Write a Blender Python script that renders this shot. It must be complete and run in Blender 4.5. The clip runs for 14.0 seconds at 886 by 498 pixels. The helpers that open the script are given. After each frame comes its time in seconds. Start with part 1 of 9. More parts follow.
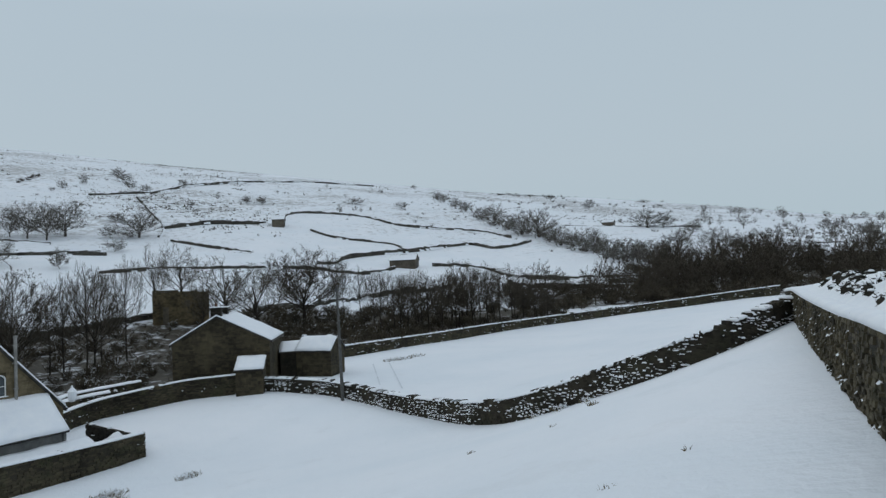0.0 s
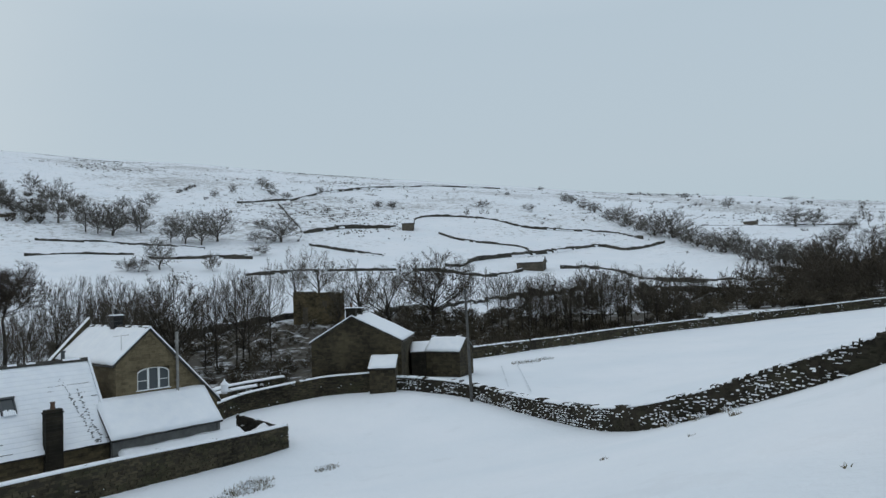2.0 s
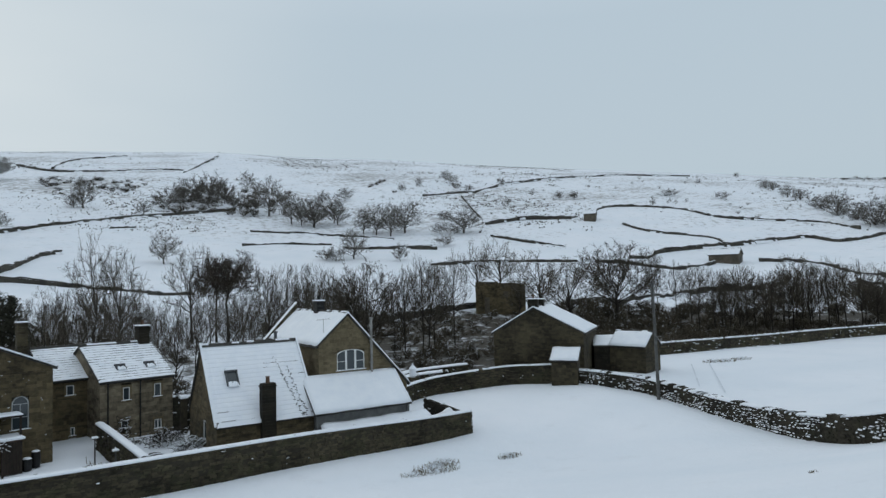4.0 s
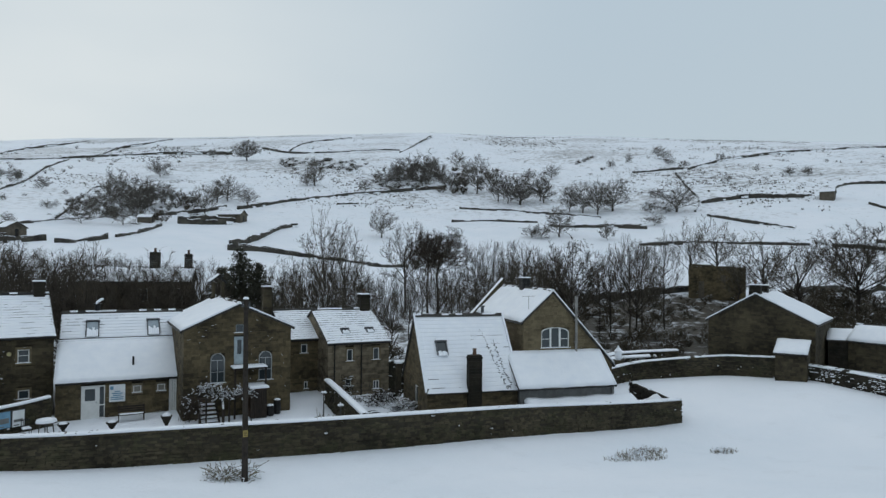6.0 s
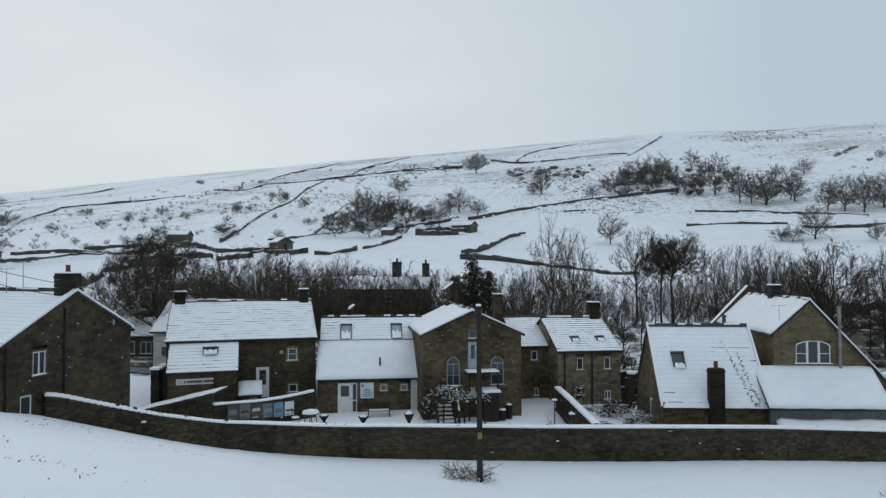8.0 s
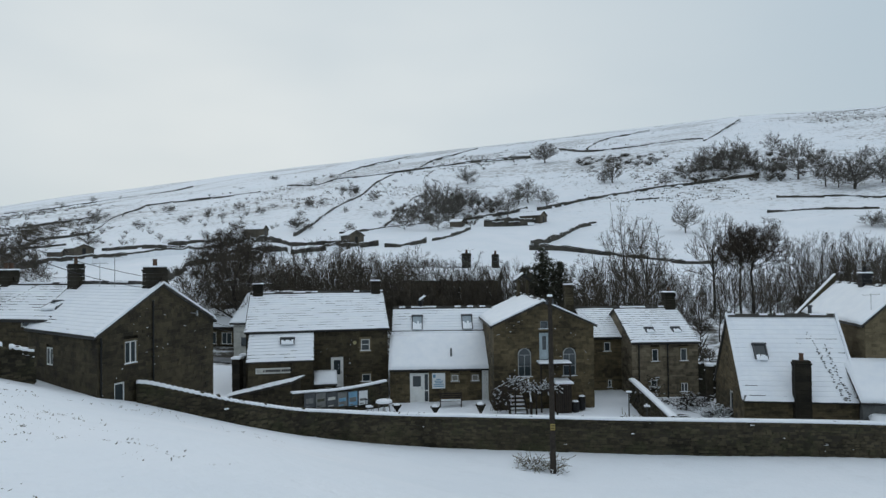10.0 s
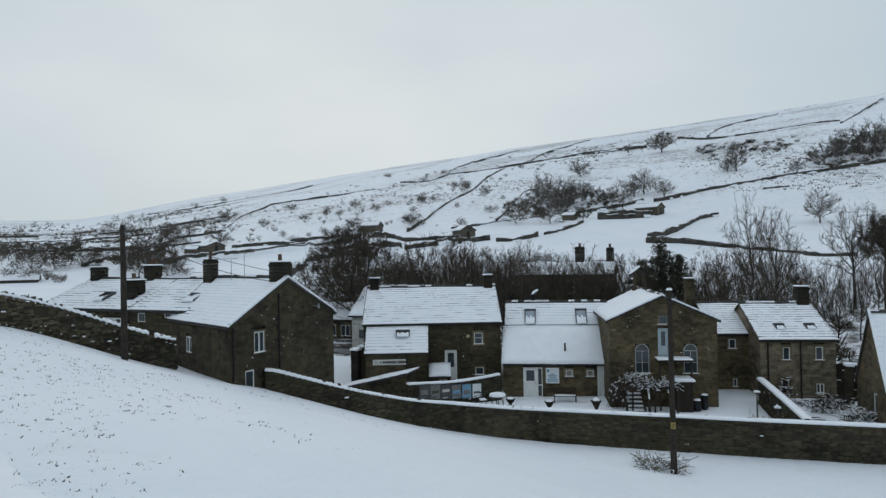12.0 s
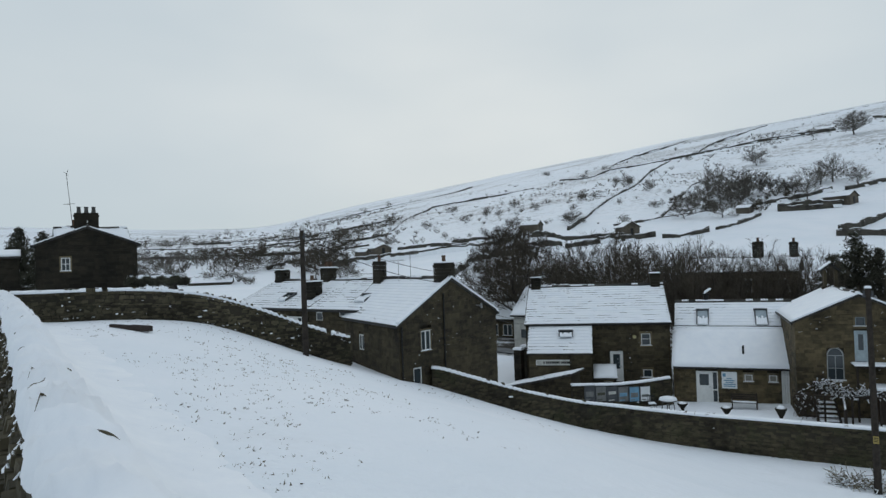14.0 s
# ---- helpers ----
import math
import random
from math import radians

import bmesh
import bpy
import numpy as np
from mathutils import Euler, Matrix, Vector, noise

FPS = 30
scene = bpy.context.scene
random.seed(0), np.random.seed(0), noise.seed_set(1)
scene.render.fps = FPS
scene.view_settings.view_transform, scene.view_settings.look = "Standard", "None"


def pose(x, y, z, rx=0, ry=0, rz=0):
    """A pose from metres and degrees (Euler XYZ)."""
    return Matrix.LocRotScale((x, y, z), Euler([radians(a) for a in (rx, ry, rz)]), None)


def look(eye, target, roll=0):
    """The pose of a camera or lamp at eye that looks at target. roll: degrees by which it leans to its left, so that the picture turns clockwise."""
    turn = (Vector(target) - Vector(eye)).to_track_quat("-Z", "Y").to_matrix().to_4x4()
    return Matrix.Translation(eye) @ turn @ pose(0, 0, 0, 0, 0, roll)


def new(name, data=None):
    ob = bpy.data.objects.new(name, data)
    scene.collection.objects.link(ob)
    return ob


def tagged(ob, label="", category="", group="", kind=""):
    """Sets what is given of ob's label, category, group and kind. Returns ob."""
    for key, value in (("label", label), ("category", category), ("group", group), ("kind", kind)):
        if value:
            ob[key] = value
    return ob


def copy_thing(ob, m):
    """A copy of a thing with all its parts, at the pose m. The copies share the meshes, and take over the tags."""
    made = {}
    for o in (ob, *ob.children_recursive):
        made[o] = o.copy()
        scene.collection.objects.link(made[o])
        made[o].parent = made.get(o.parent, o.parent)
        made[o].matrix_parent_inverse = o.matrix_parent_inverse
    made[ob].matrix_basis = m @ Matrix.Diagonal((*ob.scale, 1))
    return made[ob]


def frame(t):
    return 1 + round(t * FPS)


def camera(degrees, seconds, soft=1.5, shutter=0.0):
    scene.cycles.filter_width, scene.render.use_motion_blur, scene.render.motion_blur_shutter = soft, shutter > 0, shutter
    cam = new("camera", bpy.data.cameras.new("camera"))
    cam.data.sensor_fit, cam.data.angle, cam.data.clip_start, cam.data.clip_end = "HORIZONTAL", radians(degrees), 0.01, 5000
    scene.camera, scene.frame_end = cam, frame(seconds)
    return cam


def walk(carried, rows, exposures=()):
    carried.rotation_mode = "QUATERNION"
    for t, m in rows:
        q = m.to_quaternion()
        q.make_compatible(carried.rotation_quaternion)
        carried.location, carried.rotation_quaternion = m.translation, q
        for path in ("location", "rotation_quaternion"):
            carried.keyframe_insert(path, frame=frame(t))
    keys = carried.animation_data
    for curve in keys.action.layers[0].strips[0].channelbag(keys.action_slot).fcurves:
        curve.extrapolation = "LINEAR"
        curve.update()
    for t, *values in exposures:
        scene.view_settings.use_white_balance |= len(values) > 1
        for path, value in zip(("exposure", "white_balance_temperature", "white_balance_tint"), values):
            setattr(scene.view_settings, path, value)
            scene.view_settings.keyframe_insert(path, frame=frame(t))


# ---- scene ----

# ---------- camera ----------
cam = camera(66.5, 14.0, soft=1.4)
PATH = [
    (0.0, pose(0.387, -0.033, 10.019, 92.47, 2.48, -59.24)),
    (0.5, pose(0.378, -0.002, 10.002, 92.73, 2.64, -57.81)),
    (1.0, pose(0.375, 0.013, 10.004, 92.85, 2.70, -55.36)),
    (1.5, pose(0.364, 0.016, 9.998, 93.04, 2.72, -52.08)),
    (2.0, pose(0.337, 0.006, 9.997, 93.12, 2.34, -48.50)),
    (2.5, pose(0.313, 0.007, 9.987, 93.20, 2.12, -44.89)),
    (3.0, pose(0.271, 0.011, 9.992, 93.24, 1.95, -41.23)),
    (5.5, pose(0.074, 0.080, 10.033, 91.36, 0.04, -20.41)),
    (6.0, pose(0.065, 0.065, 10.025, 91.10, -0.48, -16.14)),
    (6.5, pose(0.034, 0.046, 10.035, 91.77, -0.87, -11.77)),
    (7.0, pose(0.002, 0.006, 10.034, 91.91, -0.58, -5.35)),
    (7.5, pose(0.038, 0.020, 10.017, 91.85, -0.10, -0.12)),
    (8.0, pose(0.035, 0.018, 10.017, 91.69, 0.09, 3.00)),
    (10.5, pose(-0.040, -0.001, 9.979, 90.83, 0.76, 10.69)),
    (11.0, pose(-0.051, -0.004, 9.965, 90.69, 0.88, 13.17)),
    (11.5, pose(-0.062, -0.013, 9.944, 90.63, 1.06, 15.51)),
    (12.0, pose(-0.070, -0.037, 9.942, 90.68, 1.03, 18.26)),
    (12.5, pose(-0.073, -0.059, 9.940, 91.19, 1.34, 22.36)),
    (13.0, pose(-0.091, -0.066, 9.940, 91.38, 1.80, 25.64)),
    (13.5, pose(-0.098, -0.067, 9.949, 91.15, 2.00, 28.69)),
    (14.0, pose(-0.130, -0.063, 9.950, 91.00, 1.96, 31.77)),
]
walk(cam, PATH, exposures=[(0.0, -0.13), (3.0, -0.03), (8.0, -0.04), (11.0, -0.06), (14.0, -0.1)])

# ---------- overcast winter daylight ----------
SUN_AZ, SUN_EL = -30.0, 16.0


def overcast_world():
    w = bpy.data.worlds.new("overcast_sky")
    scene.world = w
    w.use_nodes = True
    nt = w.node_tree
    nt.nodes.clear()
    add = nt.nodes.new
    out, bg = add("ShaderNodeOutputWorld"), add("ShaderNodeBackground")
    sky = add("ShaderNodeTexSky")
    sky.sky_type, sky.sun_disc = "NISHITA", False
    sky.sun_elevation, sky.sun_rotation = radians(SUN_EL), radians(SUN_AZ)
    sky.dust_density, sky.air_density = 1.0, 1.0
    coord = add("ShaderNodeTexCoord")
    sep = add("ShaderNodeSeparateXYZ")
    nt.links.new(coord.outputs["Generated"], sep.inputs[0])
    # cloud sheet: a little lighter towards the horizon and round the hidden sun
    ramp = add("ShaderNodeValToRGB")
    ramp.color_ramp.elements[0].position, ramp.color_ramp.elements[0].color = 0.0, (.45, .56, .63, 1)
    ramp.color_ramp.elements[1].position, ramp.color_ramp.elements[1].color = 0.75, (.70, .78, .86, 1)
    e = ramp.color_ramp.elements.new(0.16)
    e.color = (.485, .58, .65, 1)
    e = ramp.color_ramp.elements.new(0.36)
    e.color = (.475, .575, .655, 1)
    nt.links.new(sep.outputs["Z"], ramp.inputs[0])
    dot = add("ShaderNodeVectorMath")
    dot.operation = "DOT_PRODUCT"
    a, b = radians(SUN_AZ), radians(SUN_EL)
    dot.inputs[1].default_value = (math.sin(a) * math.cos(b), math.cos(a) * math.cos(b), math.sin(b))
    nt.links.new(coord.outputs["Generated"], dot.inputs[0])
    glow = add("ShaderNodeMapRange")
    glow.interpolation_type = "SMOOTHSTEP"
    glow.inputs["From Min"].default_value, glow.inputs["From Max"].default_value = .55, 1.03
    glow.inputs["To Min"].default_value, glow.inputs["To Max"].default_value = 0.0, 1.0
    nt.links.new(dot.outputs["Value"], glow.inputs[0])
    cloud = add("ShaderNodeTexNoise")
    cloud.inputs["Scale"].default_value, cloud.inputs["Detail"].default_value = 2.2, 3.0
    stretch = add("ShaderNodeMapping")
    stretch.inputs["Scale"].default_value = (1, 1, 2.6)
    nt.links.new(coord.outputs["Generated"], stretch.inputs[0])
    nt.links.new(stretch.outputs[0], cloud.inputs["Vector"])
    soft = add("ShaderNodeMapRange")
    soft.inputs["From Min"].default_value, soft.inputs["From Max"].default_value = .3, .7
    soft.inputs["To Min"].default_value, soft.inputs["To Max"].default_value = .62, 1.15
    nt.links.new(cloud.outputs[0], soft.inputs[0])
    # thicker cloud hides the glow low down
    low = add("ShaderNodeMapRange")
    low.interpolation_type = "SMOOTHSTEP"
    low.inputs["From Min"].default_value, low.inputs["From Max"].default_value = -.02, .2
    low.inputs["To Min"].default_value, low.inputs["To Max"].default_value = .3, 1.0
    nt.links.new(sep.outputs["Z"], low.inputs[0])
    veil = add("ShaderNodeMath")
    veil.operation = "MULTIPLY"
    nt.links.new(glow.outputs[0], veil.inputs[0])
    nt.links.new(low.outputs[0], veil.inputs[1])
    both = add("ShaderNodeMath")
    both.operation = "MULTIPLY"
    nt.links.new(veil.outputs[0], both.inputs[0])
    nt.links.new(soft.outputs[0], both.inputs[1])
    bright = add("ShaderNodeMix")
    bright.data_type = "RGBA"
    bright.inputs["B"].default_value = (.675, .737, .765, 1)
    nt.links.new(both.outputs[0], bright.inputs["Factor"])
    nt.links.new(ramp.outputs[0], bright.inputs["A"])
    # the clear sky above hardly tints the cloud
    thin = add("ShaderNodeVectorMath")
    thin.operation = "SCALE"
    thin.inputs["Scale"].default_value = 0.06
    nt.links.new(sky.outputs[0], thin.inputs[0])
    mix = add("ShaderNodeMix")
    mix.data_type = "RGBA"
    mix.inputs["Factor"].default_value = 0.04
    nt.links.new(bright.outputs["Result"], mix.inputs["A"])
    nt.links.new(thin.outputs[0], mix.inputs["B"])
    nt.links.new(mix.outputs["Result"], bg.inputs["Color"])
    bg.inputs["Strength"].default_value = 1.04
    nt.links.new(bg.outputs[0], out.inputs[0])


overcast_world()
sun_lamp = bpy.data.lights.new("sun", "SUN")
sun_lamp.energy, sun_lamp.angle, sun_lamp.color = 0.3, radians(30), (1.0, .97, .93)
sun = new("sun", sun_lamp)
sun.matrix_world = look((0, 0, 60), (-60 * math.sin(radians(SUN_AZ)), -60 * math.cos(radians(SUN_AZ)), 60 - 60 * math.tan(radians(SUN_EL))))

# ---------- materials ----------
def material(name, rough=.8, metal=0.0):
    m = bpy.data.materials.new(name)
    m.use_nodes = True
    b = m.node_tree.nodes["Principled BSDF"]
    b.inputs["Roughness"].default_value, b.inputs["Metallic"].default_value = rough, metal
    b.inputs["Specular IOR Level"].default_value = .3
    return m, m.node_tree, b


def noise_node(nt, scale, detail=4.0, rough=.6, vector=None, where="Position"):
    n = nt.nodes.new("ShaderNodeTexNoise")
    n.inputs["Scale"].default_value, n.inputs["Detail"].default_value, n.inputs["Roughness"].default_value = scale, detail, rough
    if vector is None:
        g = nt.nodes.new("ShaderNodeNewGeometry") if where == "Position" else nt.nodes.new("ShaderNodeTexCoord")
        vector = g.outputs[where]
    nt.links.new(vector, n.inputs["Vector"])
    return n


def ramp_node(nt, source, stops):
    r = nt.nodes.new("ShaderNodeValToRGB")
    el = r.color_ramp.elements
    while len(el) < len(stops):
        el.new(.5)
    for e, (p, c) in zip(el, stops):
        e.position, e.color = p, (*c, 1)
    nt.links.new(source, r.inputs[0])
    return r


def range_node(nt, source, a, b, c=0.0, d=1.0):
    r = nt.nodes.new("ShaderNodeMapRange")
    for k, v in zip(("From Min", "From Max", "To Min", "To Max"), (a, b, c, d)):
        r.inputs[k].default_value = v
    nt.links.new(source, r.inputs[0])
    return r.outputs[0]


def math_node(nt, op, a, b):
    m = nt.nodes.new("ShaderNodeMath")
    m.operation = op
    for k, v in enumerate((a, b)):
        if isinstance(v, (int, float)):
            m.inputs[k].default_value = v
        else:
            nt.links.new(v, m.inputs[k])
    return m.outputs[0]


def mix_node(nt, fac, a, b, blend="MIX"):
    m = nt.nodes.new("ShaderNodeMix")
    m.data_type, m.blend_type = "RGBA", blend
    for key, v in (("Factor", fac), ("A", a), ("B", b)):
        sock = m.inputs[key] if key == "Factor" else [s for s in m.inputs if s.name == key and s.type == "RGBA"][0]
        if isinstance(v, (int, float)):
            sock.default_value = v
        elif isinstance(v, tuple):
            sock.default_value = (*v, 1)
        else:
            nt.links.new(v, sock)
    return [s for s in m.outputs if s.type == "RGBA"][0]


def bump(nt, b, source, strength, dist):
    n = nt.nodes.new("ShaderNodeBump")
    n.inputs["Strength"].default_value, n.inputs["Distance"].default_value = strength, dist
    nt.links.new(source, n.inputs["Height"])
    nt.links.new(n.outputs[0], b.inputs["Normal"])




def ground_material():
    """Snow on rough pasture: tussocks and heather show through, more so on the far hill than in the near field."""
    m, nt, b = material("snowy_pasture", .75)
    g = nt.nodes.new("ShaderNodeNewGeometry")
    dist = nt.nodes.new("ShaderNodeVectorMath")
    dist.operation = "LENGTH"
    nt.links.new(g.outputs["Position"], dist.inputs[0])
    hill = range_node(nt, dist.outputs["Value"], 215, 300)
    fine = noise_node(nt, .42, 6, .68, g.outputs["Position"])
    broad = noise_node(nt, .013, 3, .55, g.outputs["Position"])
    stretch = nt.nodes.new("ShaderNodeMapping")
    stretch.inputs["Rotation"].default_value, stretch.inputs["Scale"].default_value = (0, 0, radians(25)), (.35, 1.6, 1)
    nt.links.new(g.outputs["Position"], stretch.inputs[0])
    streak = noise_node(nt, .07, 5, .65, stretch.outputs[0])
    # how much grass breaks through: by patches of the hill
    rough_patch = math_node(nt, "MULTIPLY", range_node(nt, broad.outputs[0], .43, .62), hill)
    lift = math_node(nt, "ADD", math_node(nt, "MULTIPLY", rough_patch, .15), math_node(nt, "MULTIPLY", range_node(nt, streak.outputs[0], .45, .75), .10))
    grass = range_node(nt, math_node(nt, "ADD", fine.outputs[0], lift), .605, .70)
    grass = math_node(nt, "MULTIPLY", grass, math_node(nt, "ADD", math_node(nt, "MULTIPLY", hill, .5), .04))
    litter = nt.nodes.new("ShaderNodeAttribute")
    litter.attribute_name = "litter"
    patch = noise_node(nt, .3, 9, .78, g.outputs["Position"])
    cover = range_node(nt, math_node(nt, "ADD", patch.outputs[0], math_node(nt, "MULTIPLY", litter.outputs["Fac"], .27)), .60, .72)
    grass = math_node(nt, "MAXIMUM", grass, math_node(nt, "MULTIPLY", cover, range_node(nt, litter.outputs["Fac"], 0, .2)))
    tone = noise_node(nt, 1.7, 3, .5, g.outputs["Position"])
    turf = ramp_node(nt, tone.outputs[0], [(.3, (.06, .052, .038)), (.7, (.15, .125, .085))])
    soil = ramp_node(nt, tone.outputs[0], [(.3, (.024, .021, .015)), (.7, (.066, .055, .038))])
    turf_color = mix_node(nt, range_node(nt, litter.outputs["Fac"], .02, .2), turf.outputs[0], soil.outputs[0])
    shade = noise_node(nt, .11, 4, .6, g.outputs["Position"])
    snow = ramp_node(nt, shade.outputs[0], [(.3, (.73, .78, .83)), (.7, (.80, .83, .87))])
    nt.links.new(mix_node(nt, grass, snow.outputs[0], turf_color), b.inputs["Base Color"])
    lumps = noise_node(nt, 1.1, 5, .6, g.outputs["Position"])
    pocks = noise_node(nt, 4.2, 3, .55, g.outputs["Position"])
    bump(nt, b, math_node(nt, "ADD", lumps.outputs[0], math_node(nt, "MULTIPLY", range_node(nt, pocks.outputs[0], .3, .6), .16)), .42, .25)
    return m


def snow_material():
    m, nt, b = material("snow", .7)
    n = noise_node(nt, 1.6, 4, .6)
    r = ramp_node(nt, n.outputs[0], [(.3, (.75, .79, .84)), (.7, (.82, .85, .88))])
    nt.links.new(r.outputs[0], b.inputs["Base Color"])
    f = noise_node(nt, 7.0, 4, .6)
    bump(nt, b, f.outputs[0], .25, .05)
    return m


def stone_material(name, dark, light, moss=0.0, rough=.9, island=True):
    """Weathered gritstone; each stone has its own tone."""
    m, nt, b = material(name, rough)
    if island:
        g = nt.nodes.new("ShaderNodeNewGeometry")
        o = nt.nodes.new("ShaderNodeObjectInfo")
        pick = math_node(nt, "FRACT", math_node(nt, "ADD", g.outputs["Random Per Island"], o.outputs["Random"]), 0)
    n = noise_node(nt, 3.2, 5, .65)
    big = noise_node(nt, .38, 5, .62)
    t = math_node(nt, "ADD", math_node(nt, "MULTIPLY", n.outputs[0], .55), math_node(nt, "MULTIPLY", math_node(nt, "SUBTRACT", big.outputs[0], .31), .95))
    if island:
        t = math_node(nt, "ADD", t, math_node(nt, "MULTIPLY", pick, .24))
        t = math_node(nt, "SUBTRACT", t, .12)
    soot = noise_node(nt, 1.1, 4, .7)
    t = math_node(nt, "ADD", t, math_node(nt, "MULTIPLY", math_node(nt, "SUBTRACT", soot.outputs[0], .5), .35))
    r = ramp_node(nt, t, [(.25, dark), (.74, light)])
    col = r.outputs[0]
    if moss:
        mo = noise_node(nt, .9, 5, .7)
        col = mix_node(nt, math_node(nt, "MULTIPLY", range_node(nt, mo.outputs[0], .48, .66), moss), col, (.05, .055, .025))
    nt.links.new(col, b.inputs["Base Color"])
    grain = noise_node(nt, 14, 5, .7)
    bump(nt, b, grain.outputs[0], .6, .03)
    return m


def plain(name, color, rough=.6, metal=0.0, vary=.12, scale=3.0, relief=.15):
    m, nt, b = material(name, rough, metal)
    n = noise_node(nt, scale, 5, .65)
    lo = tuple(max(0, c * (1 - vary * 2)) for c in color)
    hi = tuple(min(1, c * (1 + vary)) for c in color)
    r = ramp_node(nt, n.outputs[0], [(.3, lo), (.7, hi)])
    nt.links.new(r.outputs[0], b.inputs["Base Color"])
    if relief:
        g = noise_node(nt, scale * 8, 3, .6)
        bump(nt, b, g.outputs[0], relief, .01)
    return m


def glass_material():
    m, nt, b = material("window_glass", .06)
    b.inputs["Base Color"].default_value = (.035, .045, .05, 1)
    b.inputs["Specular IOR Level"].default_value = .6
    n = noise_node(nt, 2.5, 2, .5)
    bump(nt, b, n.outputs[0], .06, .02)
    return m


M_GROUND = ground_material()
M_SNOW = snow_material()
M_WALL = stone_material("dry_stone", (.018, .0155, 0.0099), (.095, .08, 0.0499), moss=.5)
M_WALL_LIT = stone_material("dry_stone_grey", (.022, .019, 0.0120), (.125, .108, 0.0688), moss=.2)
M_HEDGE_WALL = stone_material("mossy_dark_stone", (.011, .0095, .007), (.05, .043, .03), moss=.25)
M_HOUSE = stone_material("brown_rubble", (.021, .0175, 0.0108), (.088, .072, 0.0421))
# copy of the brown rubble, made brighter in its colour for some houses
M_HOUSE_LIT = stone_material("lighter_brown_rubble", (.036, .029, 0.0168), (.155, .122, 0.0679))
M_COTTAGE = stone_material("pale_cottage_stone", (.062, .052, .036), (.25, .21, .145))
M_HOUSE_CORE = stone_material("rubble_joints", (.021, .0175, .0115), (.07, .057, .036), island=False)
M_ASHLAR = stone_material("buff_sandstone", (.07, .056, 0.0327), (.185, .15, 0.0894))
M_ASHLAR_CORE = stone_material("buff_joints", (.055, .045, 0.0275), (.12, .098, 0.0593), island=False)
# darkest stone: the shade of the backlit upper house is put into its colour
M_DARK_HOUSE = stone_material("shade_dark_stone", (.0085, .0073, 0.0050), (.034, .029, 0.0189))
M_FAR_STONE = stone_material("far_barn_stone", (.05, .043, .034), (.16, .138, .105), island=False)
M_FAR_WALL = stone_material("far_field_wall", (.022, .021, .018), (.10, .092, .075), island=False)
M_SLATE = stone_material("stone_slate", (.02, .02, .019), (.075, .07, .062), rough=.75)
M_GLASS = glass_material()
M_WHITE = plain("white_painted_wood", (.68, .69, .67), .5, vary=.06)
M_OLDWHITE = plain("dulled_white_paint", (.34, .36, .36), .6, vary=.12)
M_CREAM = plain("weathered_white_render", (.50, .50, .46), .8, vary=.12)
M_GREYRENDER = plain("grey_render", (.17, .175, .17), .85, vary=.15)
M_BLACK = plain("black_paint", (.012, .012, .012), .4, vary=.2)
M_LEAD = plain("lead_grey", (.07, .075, .08), .55, vary=.2)
M_POT = plain("clay_pot", (.10, .06, .04), .85, vary=.2)
M_WOODPOLE = plain("creosoted_wood", (.035, .028, .022), .85, vary=.3, scale=5)
M_GREYPOLE = plain("weathered_grey_wood", (.10, .10, .095), .85, vary=.25, scale=5)
M_DARKWOOD = plain("dark_wood", (.03, .022, .016), .7, vary=.3)
M_BARK = plain("wet_bark", (.038, .031, .024), .9, vary=.35, scale=2)
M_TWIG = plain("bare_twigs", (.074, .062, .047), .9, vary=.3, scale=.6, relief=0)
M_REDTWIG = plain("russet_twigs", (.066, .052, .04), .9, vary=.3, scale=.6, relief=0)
# hill trees: paled for frost, and for distance haze put into the colour
M_FARTWIG = plain("frost_and_haze_twigs", (.13, .119, .103), .9, vary=.3, scale=.6, relief=0)
M_FARBARK = plain("haze_pale_bark", (.09, .082, .07), .9, vary=.3, scale=.6, relief=0)
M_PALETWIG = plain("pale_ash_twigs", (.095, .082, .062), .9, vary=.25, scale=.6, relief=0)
M_EVERGREEN = plain("dark_evergreen", (.058, .058, .04), .8, vary=.35, scale=1.5, relief=0)
M_GORSE = plain("dark_scrub", (.075, .063, .044), .9, vary=.4, scale=.4, relief=0)
M_BEECH = plain("dead_beech_leaves", (.062, .05, .038), .85, vary=.35, scale=1.2, relief=0)
M_DEADGRASS = plain("dead_grass", (.16, .135, .085), .9, vary=.3, scale=4, relief=0)
M_ROAD = plain("wet_slush", (.16, .17, .18), .5, vary=.25, scale=.5)
M_SIGN = plain("sign_board", (.72, .75, .76), .5, vary=.04)
# rooflight pane with the sky's reflection painted in as a pale base colour
M_SKYGLASS = plain("pane_painted_cloud_tone", (.30, .36, .40), .15, vary=.1, relief=0)
M_BLIND = plain("pane_with_drawn_blind", (.22, .21, .18), .3, vary=.12, relief=0)
M_BLUE = plain("blue_poster", (.16, .32, .45), .5, vary=.15)
M_CABLE = plain("cable", (.02, .02, .02), .6, vary=0, relief=0)
M_METAL = plain("galvanised_metal", (.35, .36, .37), .45, .8, vary=.15)

